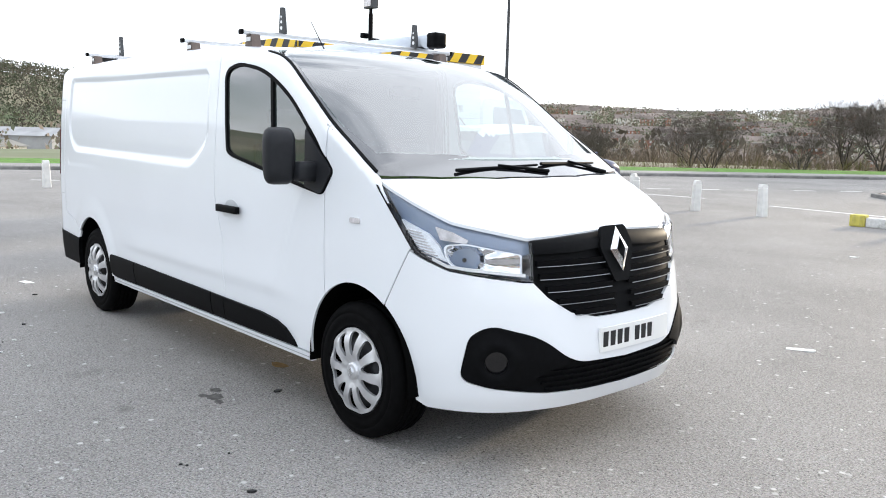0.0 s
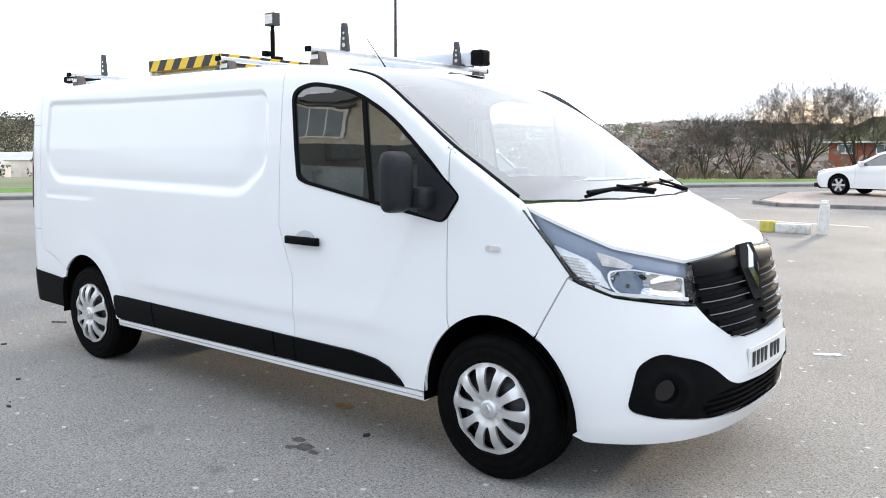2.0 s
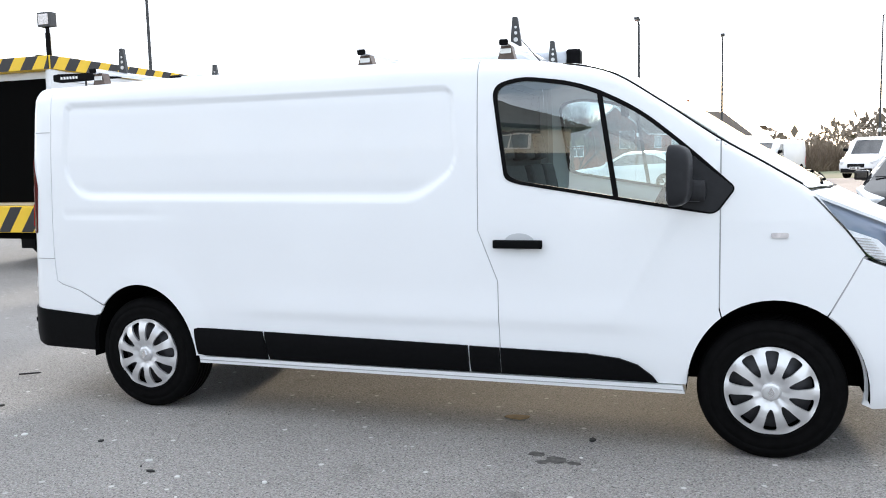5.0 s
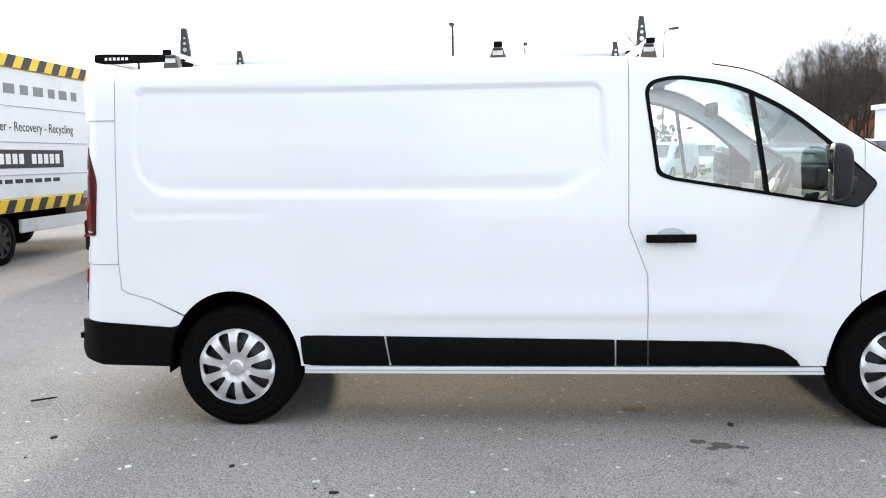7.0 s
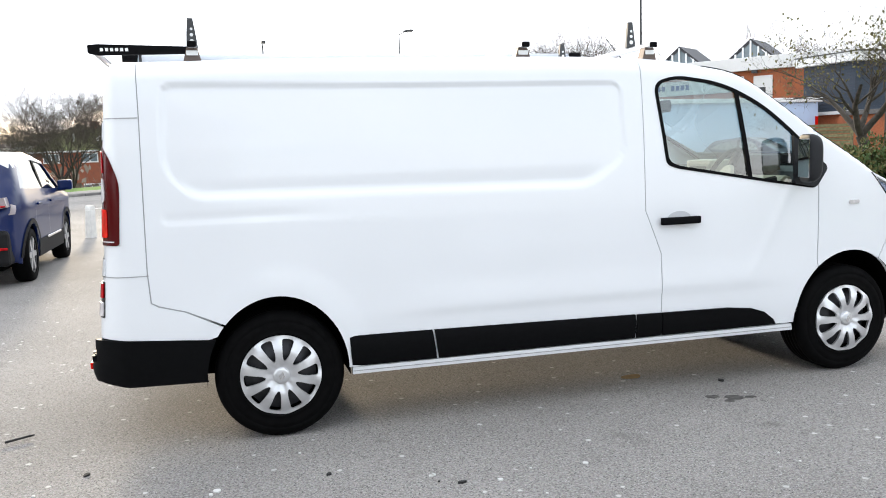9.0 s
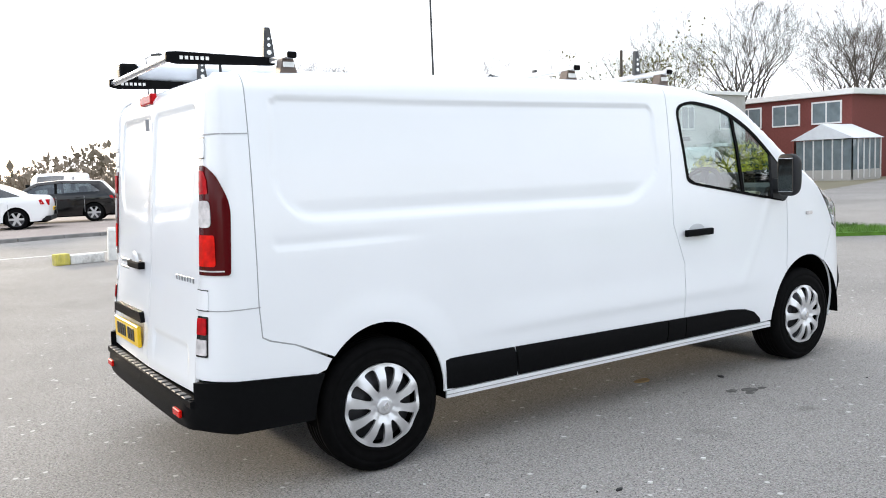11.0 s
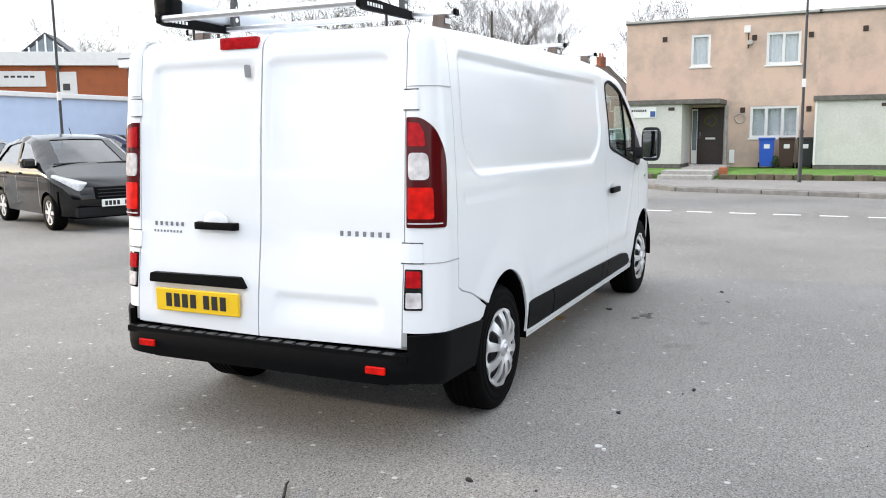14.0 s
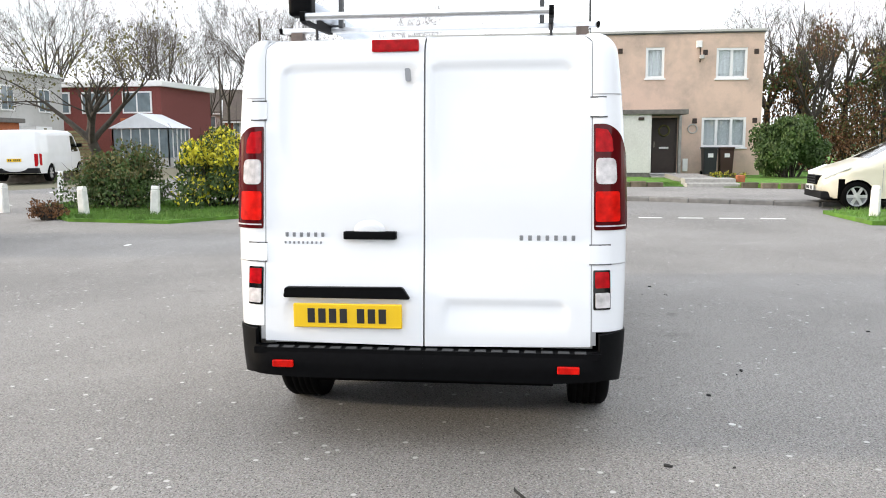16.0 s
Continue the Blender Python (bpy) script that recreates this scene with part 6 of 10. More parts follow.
def woods(name, seed, n, az0, az1, r0, r1, h, materials, label):
    rng = random.Random(seed)
    for m in materials:
        bm = bmesh.new()
        for k in range(n):
            az, r = radians(rng.uniform(az0, az1)), rng.uniform(r0, r1)
            x, y = r * math.cos(az), r * math.sin(az)
            z = hill_z(x, y)
            hh = h * rng.uniform(0.6, 1.3)
            for j in range(26):
                c = Vector((x + rng.gauss(0, 0.22) * hh, y + rng.gauss(0, 0.22) * hh, z + hh * rng.uniform(0.10, 0.95)))
                leaf(bm, rng, c, hh * rng.uniform(0.05, 0.11))
        tagged(link_mesh(name, bm, m), label, "woods", kind="stuff")


# WOOD_A and WOOD_B carry aerial haze as a paler base colour
WOOD_A = mat("hazed_wood_brown", (0.22, 0.18, 0.14), rough=1.0, var=0.4, scale=0.05)
WOOD_B = mat("hazed_wood_green", (0.15, 0.16, 0.10), rough=1.0, var=0.4, scale=0.05)
WOOD_C = mat("dark_wood_brown", (0.11, 0.095, 0.07), rough=1.0, var=0.4, scale=0.05)
WOOD_D = mat("dark_wood_green", (0.075, 0.085, 0.05), rough=1.0, var=0.4, scale=0.05)
woods("far_woods", 11, 3000, 98, 150, 170, 840, 8.0, (WOOD_A, WOOD_B), "far brown and green trees among houses")
woods("far_woods", 15, 900, 98, 150, 75, 200, 4.5, (WOOD_A, WOOD_C), "brown scrub and small trees down the slope")
woods("far_woods", 12, 3200, 146, 200, 300, 620, 6.5, (WOOD_C, WOOD_D), "dark wooded hillside far off")
woods("far_woods", 14, 260, 140, 185, 60, 170, 3.0, (WOOD_A, WOOD_B), "low trees in the valley among the sheds")
woods("far_woods", 13, 220, 78, 100, 120, 260, 7.0, (WOOD_A,), "distant line of bare trees")

ROOF_FAR = mat("roof_far", (0.20, 0.165, 0.145), rough=1.0, var=0.5, scale=0.06)
WALL_FAR = mat("wall_far", (0.72, 0.67, 0.60), rough=1.0, var=0.25, scale=0.2)
RED_FAR = mat("red_wall_far", (0.33, 0.15, 0.105), rough=1.0, var=0.25, scale=0.2)
SHEET_FAR = mat("sheet_roof_far", (0.55, 0.55, 0.54), rough=0.8, var=0.2, scale=0.1)


def far_houses(seed, n):
    """Rows of small gabled houses on the far slope."""
    rng = random.Random(seed)
    walls, reds, roofs, wins = bmesh.new(), bmesh.new(), bmesh.new(), bmesh.new()
    for k in range(n):
        az, r = radians(rng.uniform(98, 152)), rng.uniform(230, 830)
        turn = az + math.pi / 2 + rng.choice((0.0, 0.15, -0.2, 0.9)) + rng.gauss(0, 0.05)
        for j in range(rng.randint(1, 5)):
            x = r * math.cos(az) + 8.5 * j * math.cos(turn)
            y = r * math.sin(az) + 8.5 * j * math.sin(turn)
            z = hill_z(x, y)
            m = Matrix.Translation((x, y, z)) @ Matrix.Rotation(turn, 4, "Z")
            add_box(walls if rng.random() < 0.6 else reds, -4.2, 4.2, -3.5, 3.5, -1, 5.0, m=m)
            add_prism(roofs, [(-3.9, 5.0), (3.9, 5.0), (0, 7.6)], 8.8, m @ Matrix(((0, 0, 1, -4.4), (1, 0, 0, 0), (0, 1, 0, 0), (0, 0, 0, 1))))
            for s in (-1, 1):
                for wx in (-2.4, 0.6, 2.6):
                    for wz in (1.2, 3.6):
                        add_box(wins, wx - 0.5, wx + 0.5, s * 3.5 - 0.05, s * 3.5 + 0.05, wz, wz + 1.1, m=m)
    for name, b, m in (("walls", walls, WALL_FAR), ("walls", reds, RED_FAR), ("roofs", roofs, ROOF_FAR), ("windows", wins, SHEET_FAR)):
        tagged(link_mesh("far_houses", b, m), "small houses far off on the hillside", "houses", kind="stuff")


far_houses(21, 210)


def shed_far(x, y, turn, w, d, h, wall, roofm, label):
    root = thing("industrial_shed", label, "building", Matrix.Translation((x, y, -5.5)) @ Matrix.Rotation(turn, 4, "Z"), group="far sheds")
    part("wall", box(-w / 2, w / 2, -d / 2, d / 2, -22, h), wall, root)
    bm = bmesh.new()
    add_prism(bm, [(-d / 2 - 0.5, h), (d / 2 + 0.5, h), (0, h + d * 0.16)], w + 1, Matrix(((0, 0, 1, -w / 2 - 0.5), (1, 0, 0, 0), (0, 1, 0, 0), (0, 0, 0, 1))))
    part("roof", bm, roofm, root)
    return root


GREY_ROOF = mat("grey_sheet_roof", (0.34, 0.34, 0.34), rough=0.8, var=0.2, scale=0.3)
rng = random.Random(41)
for k in range(30):
    az, r = radians(rng.uniform(149, 178)), rng.uniform(150, 300)
    shed_far(r * math.cos(az), r * math.sin(az), rng.uniform(0.3, 1.0), rng.uniform(9, 22), rng.uniform(7, 13), rng.uniform(1.5, 5.0), (WALL_FAR, GREY_ROOF, RED_FAR, SHEET_FAR)[k % 4], (SHEET_FAR, GREY_ROOF, SHEET_FAR)[k % 3], "pale sheet-roofed industrial shed in the valley")

# bare trees
t1 = bare_tree(3, 11.0, 0.105, depth=6, spread=0.75, kids=3)
t1.matrix_basis = Matrix.Translation((61, 22.6, 0))
for x, y, s, rz in ((52, 24.5, 1.05, 1.0), (44, 36, 1.15, 2.2), (49, 38, 1.0, 0.4), (53, 35, 1.2, 3.0), (58, 31, 1.1, 4.1), (62, 27, 1.0, 5.0), (66, 20, 1.1, 2.6), (50, 45, 1.2, 1.5), (40, 47, 1.1, 3.7), (45, 52, 1.0, 5.5), (56, 40, 1.25, 0.9), (34, 52, 0.95, 2.0), (72, 33, 1.3, 1.2), (38, 58, 0.9, 4.4), (26, 68, 0.9, 0.3), (75, 14, 1.1, 3.3), (43.4, 29.5, 1.25, 0.7), (51.6, 26.0, 1.35, 1.9), (57.0, 20.3, 1.4, 3.1), (47.5, 31.5, 1.3, 4.9), (63.0, 23.0, 1.35, 0.1), (36.5, 33.5, 0.75, 0.8)):
    copy_thing(t1, Matrix.Translation((x, y, 0)) @ Matrix.Rotation(rz, 4, "Z") @ Matrix.Diagonal((s, s, s, 1)))
t2 = bare_tree(8, 9.0, 0.16, depth=6, spread=0.95, bend=0.2, kids=3, label="dense bare winter tree beside the houses")
t2.matrix_basis = Matrix.Translation((32.5, -13.0, 0))
for x, y, s, rz in ((30, -11.0, 0.8, 1.1), (35, -10.5, 1.0, 2.0), (34, -16, 1.1, 0.5), (38, -13, 1.2, 3.3), (29, -16, 0.95, 4.4), (41, -18, 1.2, 5.2), (36, -21, 1.1, 0.2), (31, -21, 1.0, 2.7), (44, -12, 1.25, 1.6), (27, -19, 0.8, 3.9)):
    copy_thing(t2, Matrix.Translation((x, y, 0)) @ Matrix.Rotation(rz, 4, "Z") @ Matrix.Diagonal((s, s, s, 1)))
t3 = bare_tree(15, 5.2, 0.13, depth=6, spread=1.15, bend=0.22, lean=(-0.35, 0.2), kids=3, label="low crooked tree with a few olive leaves", leaves=LEAF_OLIVE, n_leaves=1100, trunk=0.28)
t3.matrix_basis = Matrix.Translation((13.2, 9.2, 0))
t4 = bare_tree(23, 6.0, 0.075, depth=6, spread=0.85, bend=0.2, kids=4, label="round dense bare tree", trunk=0.12)
t4.matrix_basis = Matrix.Translation((36.6, 99.6, hill_z(36.6, 99.6))) @ Matrix.Diagonal((1.4, 1.4, 1.4, 1))
for x, y, k, rz in ((38.4, 102.0, 1.5, 1.0), (39.6, 98.8, 1.6, 2.3), (41.2, 101.0, 1.7, 4.0), (42.6, 98.0, 1.65, 5.1), (44.0, 100.4, 1.65, 0.8), (45.4, 96.8, 1.6, 2.9), (46.2, 99.0, 1.2, 3.6)):
    copy_thing(t4, Matrix.Translation((x, y, hill_z(x, y))) @ Matrix.Rotation(rz, 4, "Z") @ Matrix.Diagonal((k, k, k, 1)))
for x, y, k, rz in ((54.0, 29.9, 1.1, 0.3), (60.0, 31.6, 1.25, 1.4), (53.7, 26.5, 0.95, 2.5), (59.7, 27.8, 1.15, 3.6), (64.8, 26.4, 1.3, 4.7), (51.3, 17.2, 1.15, 5.8), (56.4, 17.8, 1.2, 0.9), (57.1, 8.0, 1.15, 2.0), (65.3, 7.6, 1.3, 3.1), (69.6, 12.0, 1.25, 4.2), (56.6, 66.7, 1.05, 5.3), (62.7, 69.4, 1.2, 0.1), (58.5, 62.2, 1.0, 1.2)):
    copy_thing(t1, Matrix.Translation((x, y, 0)) @ Matrix.Rotation(rz, 4, "Z") @ Matrix.Diagonal((k, k, k, 1)))
copy_thing(t1, Matrix.Translation((51.0, 103.6, hill_z(51.0, 103.6))) @ Matrix.Rotation(2.0, 4, "Z") @ Matrix.Diagonal((1.7, 1.7, 1.9, 1)))

bush("bush", 31, (12.1, 8.3, 0.03), (1.2, 1.15, 1.2), (LEAF_GREEN, LEAF_OLIVE), 14000, 0.038, "rounded green bush at the yard's corner", 2)
bush("bush", 32, (12.6, 6.35, 0.03), (1.3, 1.2, 1.65), (LEAF_GREEN, LEAF_YELLOW, LEAF_YELLOW), 18000, 0.045, "green bush with bright yellow shoots", 2)
bush("bush", 33, (10.2, 8.9, 0.03), (0.5, 0.4, 0.35), (LEAF_RUST,), 900, 0.03, "low rusty dead plants beside the bush", 3)
bush("bush", 34, (24.2, -8.6, 0.08), (1.35, 1.35, 2.0), (LEAF_GREEN,), 20000, 0.055, "large clipped dark green evergreen bush")
bush("bush", 35, (26.0, -1.6 + 0.9, 0.1), (0.22, 0.22, 0.5), (LEAF_GREEN,), 500, 0.03, "small green shrub by the house wall")
bush("bush", 36, (30.5, -12.5, 0.0), (2.2, 2.5, 2.6), (LEAF_RUST, LEAF_OLIVE), 5000, 0.06, "rusty undergrowth beneath the bare trees", 3)
bush("bush", 37, (23.8, -6.4, 0.1), (0.7, 0.9, 0.25), (LEAF_OLIVE, LEAF_YELLOW), 1400, 0.03, "low yellowing plants beside the front steps", 1)

for k, (x, y, h) in enumerate(((31.5, -10.6, 5.8), (34.0, -12.5, 7.6), (31.0, -13.8, 6.0), (35.5, -15.5, 7.4), (31.5, -17.0, 5.4), (29.5, -20.0, 4.6))):
    bush("thicket_tree", 60 + k, (x, y, 0.0), (1.9, 1.9, h), (LEAF_OLIVE, LEAF_RUST) if k % 2 else (LEAF_RUST, LEAF_GREEN, LEAF_OLIVE), 4200, 0.075, "tall tangled tree with brown and olive leaves", 5, "tree")

for x, y, s_, rz in ((-23.5, 76.3, 0.42, 0.4), (-26.5, 93.3, 0.5, 1.9), (-30.0, 80.0, 0.38, 3.0), (-34.0, 93.7, 0.45, 4.2), (-42.0, 84.0, 0.42, 5.5), (-38.0, 104.0, 0.5, 0.9)):
    copy_thing(t4, Matrix.Translation((x, y, hill_z(x, y))) @ Matrix.Rotation(rz, 4, "Z") @ Matrix.Diagonal((s_, s_, s_, 1)))


def grass_tufts(seed, poly, n, h, z, label):
    """Blades of grass, bunched in tufts, over a patch of ground."""
    rng = random.Random(seed)
    bm = bmesh.new()
    xs, ys = [p[0] for p in poly], [p[1] for p in poly]
    k = 0
    while k < n:
        x, y = rng.uniform(min(xs), max(xs)), rng.uniform(min(ys), max(ys))
        if not inside(poly, x, y):
            continue
        k += 1
        for j in range(7):
            p = Vector((x + rng.gauss(0, 0.04), y + rng.gauss(0, 0.04), z))
            top = p + Vector((rng.gauss(0, 0.03), rng.gauss(0, 0.03), h * rng.uniform(0.5, 1.3)))
            a = rng.uniform(0, 3.14)
            w = Vector((math.cos(a), math.sin(a), 0)) * 0.006
            bm.faces.new([bm.verts.new(q) for q in (p - w, p + w, top)])
    return tagged(link_mesh("grass", bm, LEAF_GRASS), label, "grass", kind="stuff")


LEAF_GRASS = mat("grass_blades", (0.10, 0.20, 0.03), rough=0.8, var=0.45, scale=1.2)
grass_tufts(91, verge_e, 4200, 0.09, 0.045, "rough green grass at the planted corner")
grass_tufts(92, verge_s, 900, 0.09, 0.055, "rough green grass beside the road")
grass_tufts(93, [(19.7, 5.9), (21.5, 6.8), (21.5, -9.0), (17.8, -9.0), (19.7, -4.6)], 4500, 0.07, 0.115, "mown grass along the footway")


for x, y, s_, rz in ((-17.5, 27.0, 0.42, 0.3), (-15.0, 33.5, 0.55, 1.3), (-12.0, 36.5, 0.5, 2.2), (-10.0, 41.0, 0.75, 0.9), (-7.5, 43.0, 0.9, 3.1), (-5.5, 47.0, 1.0, 4.3), (-9.0, 49.0, 1.1, 5.2), (-3.0, 51.0, 0.8, 1.9), (-13.5, 45.0, 0.8, 0.1), (-19.0, 38.0, 0.6, 2.8), (-22.0, 33.0, 0.5, 3.9), (-25.0, 27.0, 0.45, 5.8)):
    copy_thing(t4, Matrix.Translation((x, y, min(-0.3, hill_z(x, y)) - 0.6)) @ Matrix.Rotation(rz, 4, "Z") @ Matrix.Diagonal((s_ * 1.15, s_ * 1.15, s_, 1)))
for x, y, s_, rz in ((18.6, 41.5, 1.05, 0.5), (20.2, 43.0, 1.2, 1.7), (21.8, 44.6, 1.3, 2.9), (17.2, 43.6, 0.95, 4.1), (23.4, 46.5, 1.3, 5.3)):
    copy_thing(t4, Matrix.Translation((x, y, 0)) @ Matrix.Rotation(rz, 4, "Z") @ Matrix.Diagonal((s_, s_, s_, 1)))
copy_thing(t1, Matrix.Translation((48.4, 16.8, 0)) @ Matrix.Rotation(2.4, 4, "Z") @ Matrix.Diagonal((1.15, 1.15, 1.15, 1)))

# ---------------------------------------------------------------- buildings and street furniture
RENDER_PINK = mat("pebbledash", (0.64, 0.475, 0.38), rough=0.95, var=0.10, scale=40, bump=0.5, bump_scale=120, dirt=(0.40, 0.315, 0.262), dirt_scale=0.9, dirt_lo=0.44, dirt_hi=0.72, bump_dist=0.004)
RENDER_GREY = mat("grey_render", (0.46, 0.45, 0.43), rough=0.95, var=0.08, scale=30, dirt=(0.36, 0.35, 0.33), dirt_scale=0.8)
PANEL_GREY = mat("store_panel", (0.60, 0.59, 0.56), rough=0.9, var=0.07, scale=18, dirt=(0.50, 0.49, 0.46), dirt_scale=1.2, dirt_lo=0.5, dirt_hi=0.8)
FASCIA_DARK = mat("dark_fascia", (0.13, 0.12, 0.11), rough=0.8, var=0.25, scale=8)
FELT = mat("roof_felt", (0.10, 0.10, 0.10), rough=0.95, var=0.2, scale=3)
UPVC = mat("white_upvc", (0.78, 0.78, 0.77), rough=0.4, var=0.03, scale=10)
DOOR_DARK = mat("dark_door", (0.028, 0.015, 0.011), rough=0.4, var=0.2, scale=8)
PANE = mat("window_pane", (0.16, 0.20, 0.22), rough=0.06, spec=0.6, var=0.2, scale=2)
CURTAIN = mat("net_curtain", (0.72, 0.74, 0.74), rough=0.9, var=0.12, scale=14)
# dark brown of vents and small fittings, also put behind openings as room shade
VENT_AND_SHADE = mat("vent_and_shade_dark", (0.05, 0.035, 0.03), rough=0.9)
BRICK_RED = mat("red_brick_wall", (0.27, 0.088, 0.048), rough=0.95, var=0.25, scale=22, dirt=(0.16, 0.07, 0.05), dirt_scale=1.2, bump=0.3, bump_scale=60)
BRICK_ORANGE = mat("orange_brick_wall", (0.40, 0.125, 0.052), rough=0.95, var=0.22, scale=18, dirt=(0.28, 0.10, 0.055), dirt_scale=1.5)
BRICK_DARK = mat("dark_red_cladding", (0.17, 0.045, 0.038), rough=0.85, var=0.15, scale=10)
MOSS_TILE = mat("mossy_tiles", (0.11, 0.12, 0.045), rough=0.95, var=0.4, scale=6, dirt=(0.14, 0.095, 0.07), dirt_scale=1.2, dirt_lo=0.5, dirt_hi=0.7)
BROWN_TILE = mat("brown_tiles", (0.10, 0.078, 0.065), rough=0.95, var=0.3, scale=6, dirt=(0.13, 0.12, 0.07), dirt_scale=0.9)
CLAD_BLUE = mat("dark_blue_cladding", (0.028, 0.042, 0.065), rough=0.6, var=0.12, scale=6)
PALE_BLUE = mat("pale_blue_panel", (0.50, 0.61, 0.80), rough=0.6, var=0.04, scale=2)
CABIN_WHITE = mat("cabin_white", (0.70, 0.73, 0.77), rough=0.6, var=0.04, scale=3)
WOOD_FENCE = mat("fence_wood", (0.17, 0.15, 0.075), rough=0.9, var=0.35, scale=12, random_obj=0.2)
POLE_GREY = mat("pole_grey", (0.05, 0.052, 0.055), rough=0.7, var=0.2, scale=6)
POLE_WOOD = mat("pole_wood", (0.075, 0.062, 0.05), rough=0.95, var=0.3, scale=10)
BIN_BLUE = mat("bin_blue", (0.015, 0.085, 0.50), rough=0.45)
BIN_BLACK = mat("bin_black", (0.018, 0.020, 0.024), rough=0.5)
BIN_BROWN = mat("bin_brown", (0.05, 0.022, 0.016), rough=0.5)
STONE_WALL = mat("stone_wall", (0.23, 0.20, 0.17), rough=0.95, var=0.35, scale=5, bump=0.6, bump_scale=12, bump_dist=0.03)
CONCRETE = mat("concrete", (0.36, 0.35, 0.33), rough=0.95, var=0.2, scale=8)
SIGN_WHITE = mat("sign_white", (0.78, 0.78, 0.77), rough=0.5, var=0.03, scale=4)
SIGN_BLUE = mat("sign_blue", (0.04, 0.09, 0.30), rough=0.5)
METAL_GREY = mat("metal_grey", (0.32, 0.33, 0.34), rough=0.5, metal=0.5)


def wall_face(parent, origin, turn, poly, holes, material, thick=0.18, name="wall", label=""):
    """A wall with real openings, in its own plane: a along, b up, reveals folded inwards."""
    d = Vector((math.cos(turn), math.sin(turn), 0))
    nin = Vector((-math.sin(turn), math.cos(turn), 0))
    o = Vector(origin)
    bm = sheet(lambda a, b: o + d * a + Vector((0, 0, b)), poly, holes, 1.5, thick, lambda a, b: nin)
    for f in bm.faces:
        f.smooth = False
    bmesh.ops.recalc_face_normals(bm, faces=bm.faces[:])
    return part(name, bm, material, parent, label)


def pane_window(parent, origin, turn, a0, a1, z0, z1, lights=2, curtain=True, sill=True):
    """White window with frame, mullions, panes, curtain and sill in an opening."""
    m = Matrix.Translation(origin) @ Matrix.Rotation(turn, 4, "Z")
    t = 0.085
    bars = [(a0, a1, z0, z0 + t), (a0, a1, z1 - t, z1), (a0, a0 + t, z0 + t, z1 - t), (a1 - t, a1, z0 + t, z1 - t)]
    bars += [(a0 + (a1 - a0) * k / lights - t / 2, a0 + (a1 - a0) * k / lights + t / 2, z0 + t, z1 - t) for k in range(1, lights)]
    w = None
    for b in bars:
        bm = bmesh.new()
        add_box(bm, b[0], b[1], 0.02, 0.10, b[2], b[3], m=m)
        q = part("frame_bar" if w else "window", bm, UPVC, w or parent, "" if w else "white framed window")
        w = w or q
    for k in range(lights):
        c0, c1 = a0 + (a1 - a0) * k / lights + t * 0.7, a0 + (a1 - a0) * (k + 1) / lights - t * 0.7
        bm = bmesh.new()
        add_box(bm, c0, c1, 0.08, 0.09, z0 + t, z1 - t, m=m)
        part("pane", bm, PANE_GLASS, w).visible_shadow = False
    bm = bmesh.new()
    if curtain:
        n = 14
        rails = [[bm.verts.new(m @ Vector((a0 + (a1 - a0) * k / n, 0.15 + 0.02 * (k % 2), z))) for z in (z0, z1)] for k in range(n + 1)]
        for p, q in zip(rails, rails[1:]):
            bm.faces.new((p[0], q[0], q[1], p[1]))
        part("curtain", bm, CURTAIN, w)
    # dark panel behind the curtain, in place of the unlit room
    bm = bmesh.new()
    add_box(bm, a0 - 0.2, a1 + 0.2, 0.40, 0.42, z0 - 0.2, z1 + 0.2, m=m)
    part("room_shade_panel", bm, VENT_AND_SHADE, w)
    if sill:
        bm = bmesh.new()
        add_box(bm, a0 - 0.05, a1 + 0.05, -0.05, 0.10, z0 - 0.06, z0, 0.008, m)
        part("sill", bm, UPVC, w)
    return w


PANE_GLASS = glass_mat("house_glass", (0.90, 0.92, 0.93), 0.06)


